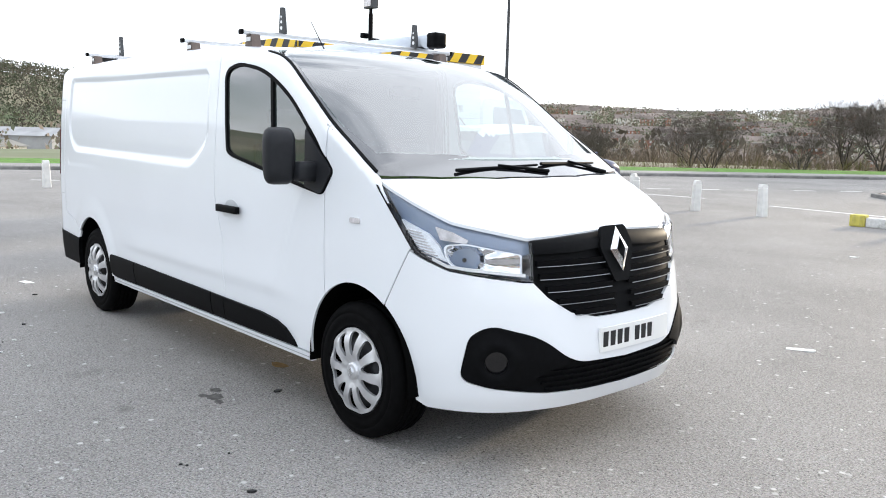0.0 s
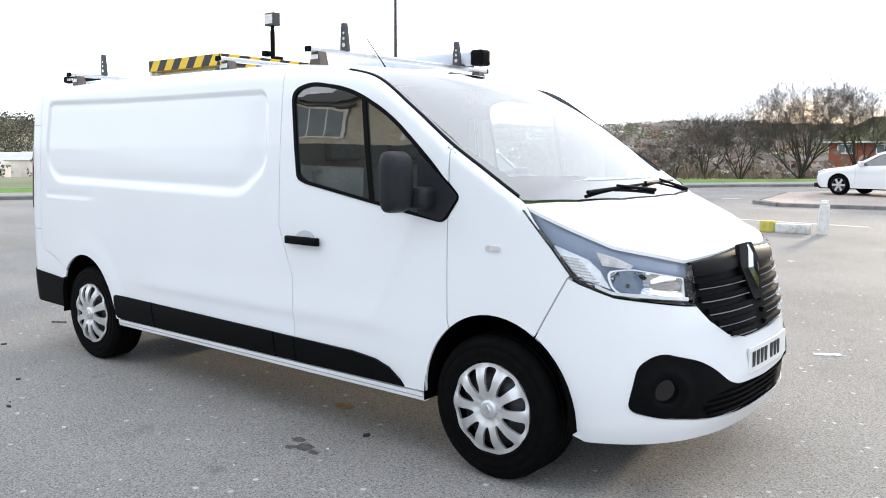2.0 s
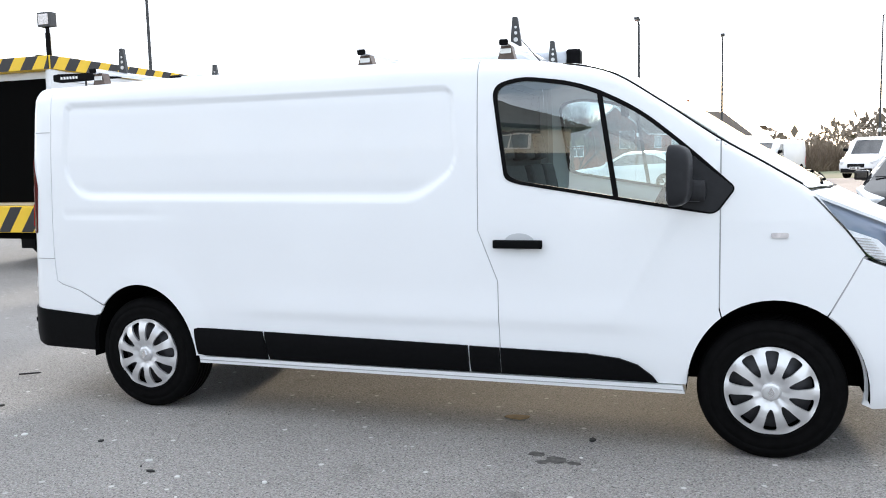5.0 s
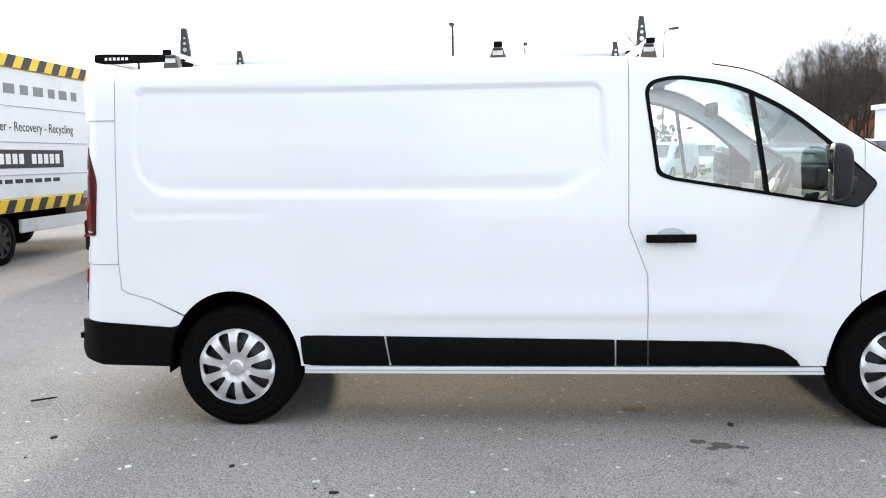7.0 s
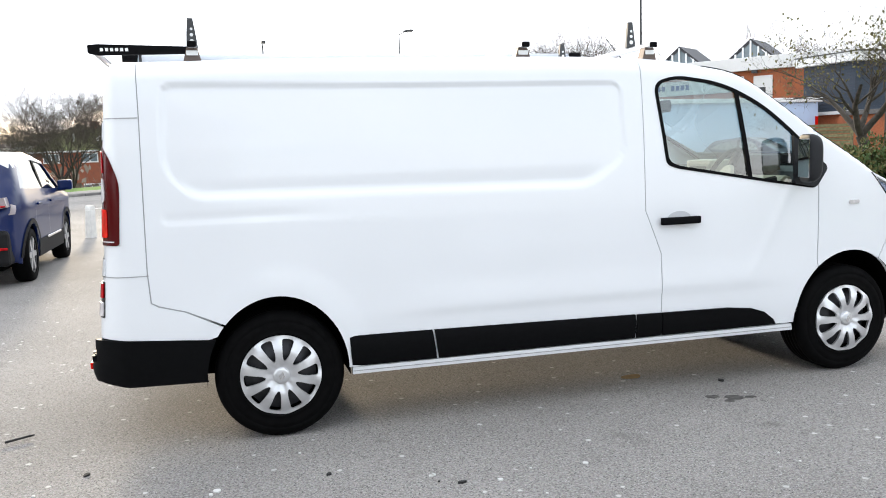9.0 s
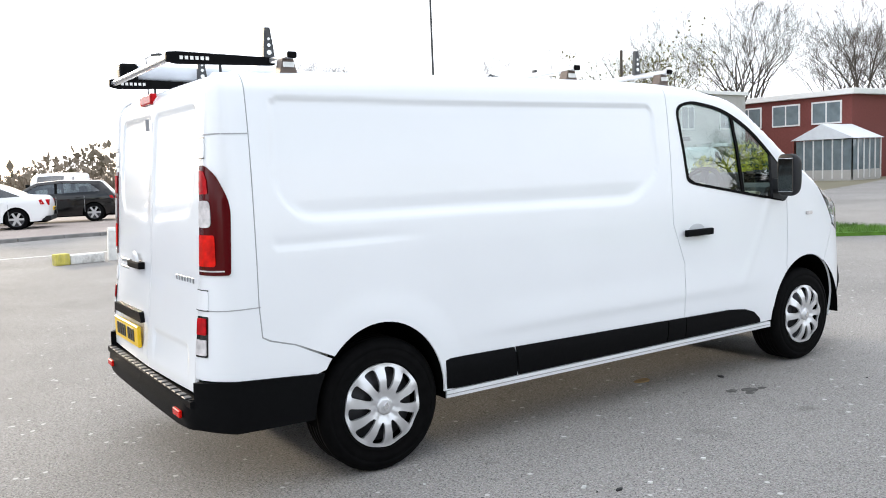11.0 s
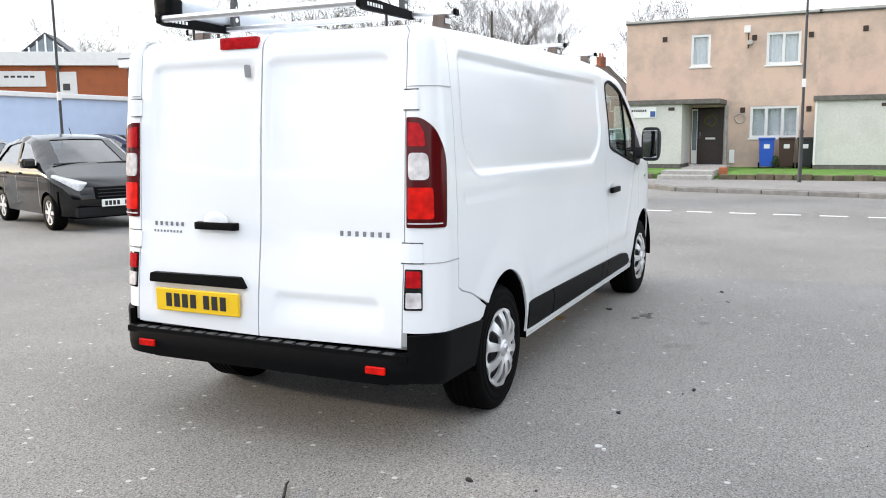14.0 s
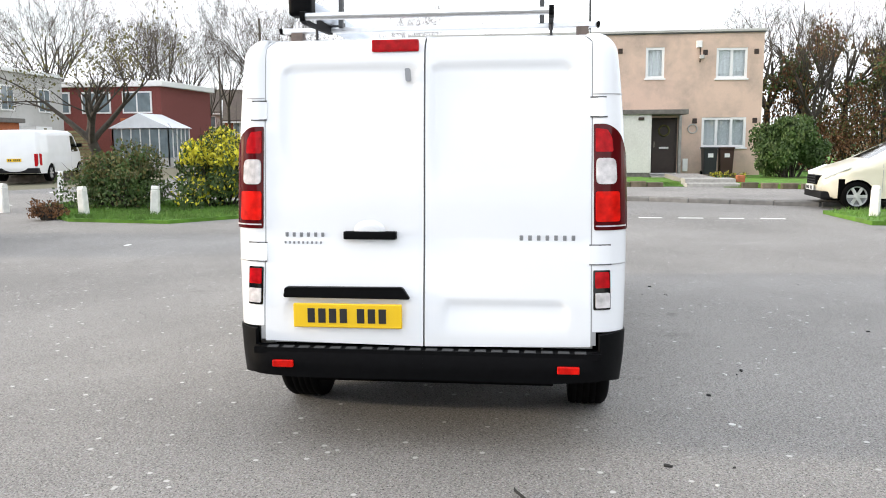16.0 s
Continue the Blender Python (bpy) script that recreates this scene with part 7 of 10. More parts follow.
def terrace_house(y0, name_label):
    """Two-storey flat-roofed rendered house facing the road, y0: its north edge."""
    h = thing("house", name_label, "house", Matrix.Translation((26.8, y0, 0.06)), group="terraced houses")
    W, H = 6.38, 5.12
    # along the front: a = distance south of the north edge
    T = radians(-90)
    op = {"small": (2.26, 2.92, 3.56, 4.66), "big": (4.74, 5.82, 3.52, 4.60), "low": (4.30, 5.86, 1.06, 2.14), "door": (2.32, 3.44, 0.14, 2.14)}
    rect = lambda v: [(v[0], v[2]), (v[1], v[2]), (v[1], v[3]), (v[0], v[3])]
    wall_face(h, (0, 0, 0), T, [(0, -0.3), (W, -0.3), (W, H), (0, H)], [rect(v) for v in op.values()], RENDER_PINK, 0.20, label="stained pinkish pebbledash wall")
    wall_face(h, (0, -W, 0), 0.0, [(0.21, -0.3), (8, -0.3), (8, H), (0.21, H)], [], RENDER_PINK, 0.2)
    wall_face(h, (8, 0, 0), radians(180), [(0, -0.3), (7.79, -0.3), (7.79, H), (0, H)], [], RENDER_PINK, 0.2)
    part("back_wall", box(7.7, 7.9, -W + 0.22, -0.22, -0.3, H - 0.01), RENDER_PINK, h)
    # solid dark block added for the unlit hall behind the door gaps
    part("hall_shade_block", box(0.45, 1.4, -3.6, -2.1, -0.2, 2.6), VENT_AND_SHADE, h)
    part("roof", box(-0.06, 8.1, -W - 0.04, 0.04, H, H + 0.10), FELT, h)
    part("coping", box(-0.09, 0.14, -W - 0.05, 0.05, H + 0.04, H + 0.13, 0.01), RENDER_GREY, h)
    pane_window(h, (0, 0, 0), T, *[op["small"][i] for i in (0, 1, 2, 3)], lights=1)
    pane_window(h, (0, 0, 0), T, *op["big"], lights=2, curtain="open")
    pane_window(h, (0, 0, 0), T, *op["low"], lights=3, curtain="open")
    d = op["door"]
    door = part("door", box(0.10, 0.15, -3.40, -2.56, d[2], d[3] - 0.05, 0.004), DOOR_DARK, h, "dark panelled front door")
    for z0, z1 in ((0.26, 0.92), (1.28, 2.0)):
        part("door_panel", box(0.092, 0.10, -3.27, -2.69, z0, z1, 0.004), DOOR_DARK, door)
    bm = bmesh.new()
    for k in range(20):
        a0, a1 = 2 * math.pi * k / 20, 2 * math.pi * (k + 1) / 20
        add_cyl(bm, (0.06, -2.98 + 0.19 * math.cos(a0), 1.68 + 0.19 * math.sin(a0)), (0.06, -2.98 + 0.19 * math.cos(a1), 1.68 + 0.19 * math.sin(a1)), 0.032, None, 6)
    part("wreath", bm, LEAF_OLIVE, door, "dull green door wreath")
    part("letter_plate", box(0.084, 0.092, -3.16, -2.82, 1.02, 1.09, 0.004), SIGN_WHITE, door, "pale letter plate")
    part("door_handle", box(0.06, 0.10, -2.66, -2.62, 1.08, 1.28, 0.008), CHROME, door)
    side = part("side_light", box(0.10, 0.14, -2.54, -2.34, d[2] + 0.02, d[3] - 0.05), UPVC, h, "narrow glazed side panel")
    part("pane", box(0.092, 0.10, -2.52, -2.37, d[2] + 0.5, d[3] - 0.10), PANE, side)
    part("door_frame", box(0.06, 0.12, -3.44, -3.40, d[2], d[3]), DOOR_DARK, h)
    part("canopy_post", box(-0.14, -0.003, -3.58, -3.48, 0.0, 2.22, 0.006), CONCRETE, h)
    bm = bmesh.new()
    for k in range(24):
        a0, a1 = 2 * math.pi * k / 24, 2 * math.pi * (k + 1) / 24
        add_cyl(bm, (-0.03, -3.98 + 0.16 * math.cos(a0), 1.74 + 0.16 * math.sin(a0)), (-0.03, -3.98 + 0.16 * math.cos(a1), 1.74 + 0.16 * math.sin(a1)), 0.022, None, 6)
    part("wall_ornament", bm, RENDER_GREY, h, "pale round wall ornament")
    ab = part("alarm_box", box(-0.10, -0.003, -4.22, -4.02, 4.62, 4.86, 0.01), SIGN_WHITE, h, "white box high on the wall")
    part("bracket", cyl((-0.06, -4.16, 4.10), (-0.06, -4.16, 4.62), 0.022, None, 8), VENT_AND_SHADE, ab)
    part("wall_lamp", box(-0.16, -0.003, -4.30, -4.14, 4.22, 4.36, 0.02), RENDER_GREY, ab)
    part("threshold", box(-0.02, 0.15, -d[1], -d[0], d[2] - 0.06, d[2]), UPVC, h)
    # store beside the door, under a canopy
    st = part("store", box(-1.82, 0.0, -2.30, -0.02, 0.22, 2.22), PANEL_GREY, h, "flat grey panelled store")
    part("store_base", box(-1.80, 0.0, -2.28, 0.0, -0.2, 0.22), FASCIA_DARK, st)
    part("corner_strip", box(-1.84, -1.80, -0.06, 0.0, 0.22, 2.22), UPVC, st)
    part("canopy", box(-1.92, 0.0, -3.52, 0.06, 2.22, 2.38, 0.01), FASCIA_DARK, h, "dark flat porch canopy")
    part("house_lamp", box(-1.86, -1.82, -2.05, -1.85, 2.02, 2.12, 0.01), VENT_AND_SHADE, h)
    for a, z in ((1.35, 4.55), (4.35, 4.45), (6.12, 4.45), (4.05, 2.02), (6.15, 2.02)):
        part("wall_vent", box(-0.03, 0.01, -a - 0.08, -a + 0.08, z - 0.09, z + 0.09, 0.006), VENT_AND_SHADE, h)
    part("meter_box", box(-0.06, -0.003, -3.84, -3.66, 0.20, 0.66, 0.008), UPVC, h)
    part("step_upper", box(-1.9, -0.003, -3.42, -2.32, -0.15, 0.10, 0.01), CONCRETE, h, "concrete front step")
    return h


terrace_house(4.50, "pinkish flat-roofed terraced house with a grey store and dark door")
terrace_house(-1.88, "pinkish flat-roofed end house with a grey store beside the door")
# front gardens: low mossy edging, steps and a path up to each door
EDGING = mat("mossy_edging", (0.13, 0.105, 0.075), rough=0.95, var=0.4, scale=5, bump=0.5, bump_scale=60, random_obj=0.25, dirt=(0.07, 0.085, 0.03), dirt_scale=2.0)
for y0, y1 in ((0.30, -3.9), (-5.9, -9.6), (6.2, 2.05)):
    ed = tagged(new("garden_edging"), "low mossy brick edging along the front grass", "edging", kind="structure")
    n = int((y0 - y1) / 0.45)
    for k in range(n):
        ya = y0 + (y1 - y0) * k / n
        out = max(0.0, -4.6 - ya) * 0.45
        link_mesh("edging_brick", box(19.46 - out, 19.66 - out, ya - 0.44, ya, 0.0, 0.235 + random.uniform(-0.02, 0.02), 0.012), EDGING, ed)
    bm = bmesh.new()
    vs = add_box(bm, 19.64, 24.8, y1 + 0.02, y0 - 0.02, 0.05, 0.215)
    for v in vs:
        if v.co.x < 20:
            v.co.x -= max(0.0, -4.6 - v.co.y) * 0.45
        elif v.co.z > 0.2:
            v.co.z = 0.15
    tagged(link_mesh("lawn", bm, GRASS), "small raised front lawn behind the edging", "lawn", kind="structure")
for yc in (1.18, -5.2):
    fs = thing("front_steps", "worn concrete steps and path to the front door", "steps", Matrix.Translation((19.0, yc, 0.1)))
    part("step", box(0.25, 0.95, -0.72, 0.72, -0.05, 0.11, 0.012), CONCRETE, fs)
    part("step", box(0.70, 1.45, -0.70, 0.70, -0.05, 0.215, 0.012), CONCRETE, fs)
    part("path", box(1.44, 5.88, -0.55, 0.55, -0.05, 0.16, 0.01), PAVEMENT, fs)
    part("planter", box(1.0, 1.25, -1.02, -0.80, 0.0, 0.30, 0.03, 2), BRICK_ORANGE, fs)
# street name plate on the store, lettering left as bars
np_ = thing("street_name_plate", "white street name plate with a blue square", "sign", Matrix.Translation((24.96, 4.05, 1.85)))
part("plate", box(-0.015, 0.0, -1.0, 0.0, 0.0, 0.36, 0.004), SIGN_WHITE, np_)
part("blue_square", box(-0.019, -0.015, -0.97, -0.80, 0.03, 0.22), SIGN_BLUE, np_)
for k in range(8):
    part("name_bar", box(-0.018, -0.015, -0.14 - 0.075 * k, -0.09 - 0.075 * k, 0.20, 0.28), INK, np_)


def wheelie_bin(at, material, label, turn=0.0):
    b = thing("wheelie_bin", label, "bin", Matrix.Translation(at) @ Matrix.Rotation(turn, 4, "Z"), group="wheelie bins")
    bm = bmesh.new()
    vs = add_box(bm, -0.26, 0.26, -0.24, 0.24, 0.06, 0.95)
    for v in vs:
        if v.co.z < 0.5:
            v.co.x *= 0.84
            v.co.y *= 0.84
    bmesh.ops.bevel(bm, geom=bm.edges[:], offset=0.02, segments=2, affect="EDGES")
    part("body", bm, material, b)
    part("lid", box(-0.29, 0.28, -0.265, 0.265, 0.95, 1.02, 0.025, 2), material, b)
    part("handle", cyl((0.29, -0.2, 0.97), (0.29, 0.2, 0.97), 0.015, None, 8), material, b)
    for s in (-1, 1):
        part("wheel", cyl((0.2, s * 0.2, 0.09), (0.2, s * 0.25, 0.09), 0.09, None, 14), RUBBER, b)
    part("sticker", box(-0.268, -0.262, -0.09, 0.09, 0.66, 0.80), SIGN_WHITE, b)
    return b


for x, y, m, lab in ((26.1, -0.42, BIN_BLUE, "bright blue wheelie bin by the house wall"), (26.1, -1.05, BIN_BROWN, "dark brown wheelie bin by the house wall"), (26.1, -1.62, BIN_BLACK, "black wheelie bin by the house wall"), (26.1, -6.35, BIN_BLACK, "black wheelie bin by the house wall"), (26.1, -6.92, BIN_BROWN, "dark brown wheelie bin by the house wall")):
    wheelie_bin((x, y, 0.12), m, lab, random.uniform(-0.1, 0.1))


def lamp_post(at, height, label, reach=1.0, turn=0.0, r=0.07):
    p = thing("street_lamp", label, "street lamp", Matrix.Translation(at) @ Matrix.Rotation(turn, 4, "Z"), group="street lamps")
    part("base", cyl((0, 0, -0.3), (0, 0, 1.3), r * 1.35, None, 14), POLE_GREY, p)
    part("column", cyl((0, 0, 1.3), (0, 0, height), r, r * 0.6, 12), POLE_GREY, p)
    part("bracket", cyl((0, 0, height - 0.02), (reach, 0, height + 0.12), r * 0.5, r * 0.4, 8), POLE_GREY, p)
    bm = bmesh.new()
    add_box(bm, reach - 0.1, reach + 0.55, -0.12, 0.12, height + 0.05, height + 0.17, 0.04, seg=2)
    head = part("lantern", bm, POLE_GREY, p)
    part("diffuser", box(reach + 0.05, reach + 0.45, -0.09, 0.09, height + 0.03, height + 0.06), CLEAR_LENS, head)
    part("tag", box(-r - 0.01, r + 0.01, -r - 0.01, r + 0.01, 2.35, 2.55), SIGN_WHITE, p)
    return p


lamp_post((18.7, -1.72, 0.1), 8.0, "dark steel street lamp on the footway", 0.9, radians(180), 0.036)
lamp_post((-15.9, 20.0, 0.05), 8.5, "tall dark street lamp across the road", 0.9, radians(-40), 0.075)
lamp_post((10.6, 14.6, -0.02), 9.0, "tall dark street lamp at the roadside", 0.9, radians(-120), 0.036)
lamp_post((-0.9, 39.0, 0.0), 8.0, "grey street lamp in front of the brick houses", 0.7, radians(-90), 0.09)
lamp_post((3.1, 47.0, 0.0), 8.0, "thin grey street lamp near the brick houses", 0.6, radians(-90))
lamp_post((11.2, 45.5, 0.0), 8.5, "slim street lamp beyond the vans", 0.6, radians(-60), 0.055)


def wooden_pole(at, h, label):
    p = thing("telegraph_pole", label, "pole", Matrix.Translation(at), group="poles")
    part("shaft", cyl((0, 0, -0.3), (0, 0, h), 0.085, 0.06, 10), POLE_WOOD, p)
    part("cap", cyl((0, 0, h), (0, 0, h + 0.08), 0.085, 0.02, 10), POLE_WOOD, p)
    return p


wooden_pole((37.5, 14.0, 0), 7.6, "weathered wooden pole beside the lawn")
wooden_pole((51.5, 21.8, 0), 7.2, "brown wooden telegraph pole by the road")
wooden_pole((25.0, 21.6, 0), 6.2, "weathered wooden pole by the fence")

# ---- car dealer's brick workshop with a white fascia and two roof lanterns
ws = thing("workshop", "red brick workshop with a white fascia and sign boards", "building", Matrix.Translation((27.0, 47.5, 0)) @ Matrix.Rotation(math.atan2(-11.5, 8.0), 4, "Z"))
wall_face(ws, (0, 0, 0), 0.0, [(0, -0.5), (14.6, -0.5), (14.6, 5.65), (0, 5.65)], [[(9.6, 0.2), (11.4, 0.2), (11.4, 2.4), (9.6, 2.4)]], BRICK_ORANGE, 0.3, label="orange-red brick wall")
wall_face(ws, (14.6, 0, 0), radians(90), [(0, -0.5), (12, -0.5), (12, 5.65), (0, 5.65)], [], BRICK_ORANGE, 0.3)
wall_face(ws, (0, 12, 0), radians(-90), [(0, -0.5), (12, -0.5), (12, 5.65), (0, 5.65)], [], BRICK_ORANGE, 0.3)
part("fascia", box(-0.3, 15.0, -0.35, 12.3, 5.65, 6.45, 0.02), SIGN_WHITE, ws, "white roof fascia")
part("shutter", box(9.6, 11.4, 0.2, 0.26, 0.2, 2.4), SIGN_WHITE, ws)
sg = part("sign_board", box(0.9, 8.6, -0.10, -0.003, 4.42, 5.34, 0.02), SIGN_WHITE, ws, "long white sign board with dark blue bars")
for k in range(12):
    if k != 7:
        part("sign_bar", box(1.2 + 0.33 * k, 1.43 + 0.33 * k, -0.115, -0.10, 4.76, 5.08), SIGN_BLUE, sg)
for k in range(5):
    part("sign_bar", box(6.3 + 0.36 * k, 6.55 + 0.36 * k, -0.112, -0.10, 4.95, 5.07), GREY_PLASTIC, sg)
for a in (-0.35, 9.2):
    b2 = part("small_sign", box(a, a + 1.15, -0.09, -0.003, 3.6, 5.3, 0.02), SIGN_WHITE, ws, "white poster board")
    part("sign_bar", box(a + 0.35, a + 0.75, -0.105, -0.09, 4.2, 4.6), GREY_PLASTIC, b2)
for a in (1.5, 9.2):
    part("flood_lamp", box(a, a + 0.3, -0.5, -0.2, 5.45, 5.65, 0.03), GREY_PLASTIC, ws)
for a, d in ((3.0, 3.0), (7.9, 3.0)):
    lan = part("roof_lantern", box(a - 1.5, a + 1.5, d, d + 3.0, 6.45, 6.55), METAL_GREY, ws, "triangular glazed roof lantern")
    for s in (-1, 1):
        bm = bmesh.new()
        add_prism(bm, [(s * 1.6, 6.50), (s * 1.6, 6.66), (0.0, 7.95), (0.0, 7.78)], 3.0, Matrix(((1, 0, 0, a), (0, 0, 1, d), (0, 1, 0, 0), (0, 0, 0, 1))))
        bmesh.ops.recalc_face_normals(bm, faces=bm.faces[:])
        part("rafter", bm, DARK_STEEL, lan)
    for k in range(5):
        x = -1.0 + 0.5 * k
        part("mullion", box(a + x - 0.05, a + x + 0.05, d - 0.02, d + 0.08, 6.55, 7.82 - abs(x) * 0.80), SIGN_WHITE, lan)
    bm = bmesh.new()
    add_prism(bm, [(-1.45, 6.55), (1.45, 6.55), (0, 7.72)], 0.02, Matrix(((1, 0, 0, a), (0, 0, 1, d + 0.1), (0, 1, 0, 0), (0, 0, 0, 1))))
    part("lantern_glass", bm, PANE, lan)
nb = thing("brick_outbuilding", "red brick outbuilding with a sloping roof", "building", Matrix.Translation((22.5, 54.5, 0)) @ Matrix.Rotation(math.atan2(-11.5, 8.0), 4, "Z"))
part("wall", box(2.6, 6, 0, 8, -0.5, 3.6), BRICK_RED, nb)
bm = bmesh.new()
add_prism(bm, [(2.2, 3.5), (6.2, 3.5), (6.2, 5.0)], 8.4, Matrix(((1, 0, 0, 0), (0, 0, 1, -0.2), (0, 1, 0, 0), (0, 0, 0, 1))))
part("roof", bm, BROWN_TILE, nb)

# ---- pale blue cabin in front of it
cb = thing("portable_cabin", "pale blue and white portable cabin", "cabin", Matrix.Translation((17.1, 26.8, 0.1)) @ Matrix.Rotation(radians(4), 4, "Z"))
bm = bmesh.new()
part("long_wall", box(0, 9.6, 0, 0.08, 0.15, 2.95), PALE_BLUE, cb, "pale blue long wall")
part("end_wall", box(-0.08, 0, 0, 3.4, 0.15, 2.95), CABIN_WHITE, cb, "white end wall")
part("back_wall", box(0, 9.6, 3.32, 3.4, 0.15, 2.95), CABIN_WHITE, cb)
part("far_wall", box(9.52, 9.6, 0.08, 3.32, 0.15, 2.95), PALE_BLUE, cb)
part("roof", box(-0.2, 9.75, -0.15, 3.55, 2.95, 3.15, 0.02), SIGN_WHITE, cb)
part("plinth", box(0.1, 9.5, 0.1, 3.3, -0.1, 0.15), FASCIA_DARK, cb)
wnd = part("window", box(-0.12, -0.08, 1.1, 1.95, 1.0, 2.3, 0.01), UPVC, cb, "white cabin window")
part("pane", box(-0.13, -0.12, 1.18, 1.87, 1.08, 2.22), PANE, wnd)
part("round_lamp", cyl((-0.16, 0.55, 2.45), (-0.08, 0.55, 2.45), 0.13, None, 16), SIGN_WHITE, cb)
part("red_sign", box(9.45, 9.57, -0.06, -0.003, 1.5, 2.3), ORANGE_RED, cb, "small red notice")

# ---- row behind the fence: clad house, grey house
cl = thing("house", "flat-roofed house, dark blue cladding over orange brick", "house", Matrix.Translation((27.62, 26.25, 0)) @ Matrix.Rotation(radians(4), 4, "Z"), group="terraced houses")
part("wall_lower", box(0, 5.6, 0, 3.0, -0.5, 2.45), BRICK_ORANGE, cl, "orange brick ground floor")
up = part("wall_upper", box(-0.12, 5.72, -0.12, 3.0, 2.6, 4.75), CLAD_BLUE, cl, "dark blue weatherboarded upper floor")
for k in range(14):
    part("weatherboard", box(-0.145, 5.74, -0.145, -0.12, 2.62 + 0.152 * k, 2.745 + 0.152 * k), CLAD_BLUE, up)
for k in range(14):
    part("weatherboard", box(-0.145, -0.12, -0.12, 2.95, 2.62 + 0.152 * k, 2.745 + 0.152 * k), CLAD_BLUE, up)
part("band", box(-0.25, 5.8, -0.3, 3.0, 2.45, 2.6), SIGN_WHITE, cl)
part("roof", box(-0.5, 6.0, -0.5, 3.2, 4.75, 5.15, 0.02), SIGN_WHITE, cl, "white flat roof edge")
part("roof_felt", box(-0.52, 6.02, -0.52, 3.2, 5.15, 5.2), FELT, cl)
for a in (1.9, 4.2):
    w = part("window", box(a, a + 0.95, -0.20, -0.146, 3.1, 4.45, 0.01), UPVC, cl, "white upper window")
    part("pane", box(a + 0.08, a + 0.44, -0.21, -0.20, 3.18, 4.37), PANE, w)
    part("pane", box(a + 0.51, a + 0.87, -0.21, -0.20, 3.18, 4.37), PANE, w)
part("extension", box(-0.9, 2.9, -3.4, -0.003, -0.5, 2.35), BRICK_ORANGE, cl, "orange brick extension")
part("extension_roof", box(-1.1, 3.1, -3.6, -0.3, 2.35, 2.55, 0.01), FASCIA_DARK, cl)
part("shuttered_window", box(-0.3, 1.1, -3.46, -3.403, 1.0, 2.1, 0.01), SIGN_WHITE, cl, "white shuttered window")
gh = thing("house", "pale grey rendered flat-roofed terraced house", "house", Matrix.Translation((33.66, 26.67, 0)) @ Matrix.Rotation(radians(4), 4, "Z"), group="terraced houses")
part("wall", box(0, 7.5, 0, 8, -0.5, 5.1), RENDER_GREY, gh)
part("roof", box(-0.1, 7.6, -0.15, 8.1, 5.1, 5.3), SIGN_WHITE, gh)
for a, z in ((1.2, 3.1), (4.8, 3.1), (0.7, 0.6), (4.6, 0.6)):
    w = part("window", box(a, a + 1.2, -0.06, -0.003, z, z + 1.3, 0.01), UPVC, gh)
    part("pane", box(a + 0.08, a + 0.56, -0.07, -0.06, z + 0.08, z + 1.22), PANE, w)
    part("pane", box(a + 0.64, a + 1.12, -0.07, -0.06, z + 0.08, z + 1.22), PANE, w)
part("porch", box(2.3, 3.9, -1.2, -0.003, 2.1, 2.3), SIGN_WHITE, gh)


def fence(at, turn, n, label):
    """Panels of horizontal boards between posts on a low wall."""
    f = thing("fence", label, "fence", Matrix.Translation(at) @ Matrix.Rotation(turn, 4, "Z"))
    part("low_wall", box(0, 1.85 * n, 0.0, 0.2, -0.3, 0.55, 0.01), STONE_WALL, f, "low stone wall")
    for k in range(n + 1):
        part("post", box(1.85 * k - 0.05, 1.85 * k + 0.05, 0.05, 0.15, 0.5, 2.05, 0.01), WOOD_FENCE, f)
    for k in range(n):
        for j in range(10):
            z = 0.62 + 0.135 * j
            part("board", box(1.85 * k + 0.05, 1.85 * k + 1.80, 0.06 + 0.02 * (j % 2), 0.085 + 0.02 * (j % 2), z, z + 0.115), WOOD_FENCE, f)
    return f


gw = thing("garden_wall", "low stone garden wall along the lane", "wall", Matrix.Translation((22.4, 24.6, 0.0)) @ Matrix.Rotation(math.atan2(-3.6, 2.6), 4, "Z"))
part("wall", box(0.0, 6.4, 0.22, 0.42, -0.3, 0.56, 0.02), STONE_WALL, gw)
fence((22.95, 23.85, 0.0), math.atan2(-3.6, 2.6), 1, "olive-brown slatted wooden fence on a low wall")
fence((26.1, 20.9, 0.0), math.atan2(-2.6, 3.2), 2, "weathered slatted fence by the parked van")
fence((52.6, 24.4, 0.0), math.atan2(-7.6, 3.4), 7, "brown boarded fence behind the parked cars")
fence((48.5, 18.3, 0.0), radians(200), 4, "brown garden fence at the back of the lawn")

# ---- red clad house with a white conservatory
rh = thing("house", "dark red flat-roofed house with white window bands", "house", Matrix.Translation((47.0, 33.0, 0)) @ Matrix.Rotation(radians(-90), 4, "Z"), group="terraced houses")
part("wall", box(0, 9.0, 0, 8, -0.5, 5.0), BRICK_DARK, rh, "dark red wall")
part("roof", box(-0.3, 9.3, -0.35, 8.2, 5.0, 5.35, 0.02), SIGN_WHITE, rh)
for a in (0.8, 3.6, 6.4):
    w = part("window", box(a, a + 2.0, -0.07, -0.003, 3.3, 4.7, 0.01), UPVC, rh)
    for k in range(2):
        part("pane", box(a + 0.1 + 0.95 * k, a + 0.95 + 0.95 * k, -0.08, -0.07, 3.4, 4.6), PANE, w)
part("brick_lower", box(6.2, 9.02, -0.05, -0.003, -0.3, 3.0), BRICK_ORANGE, rh)
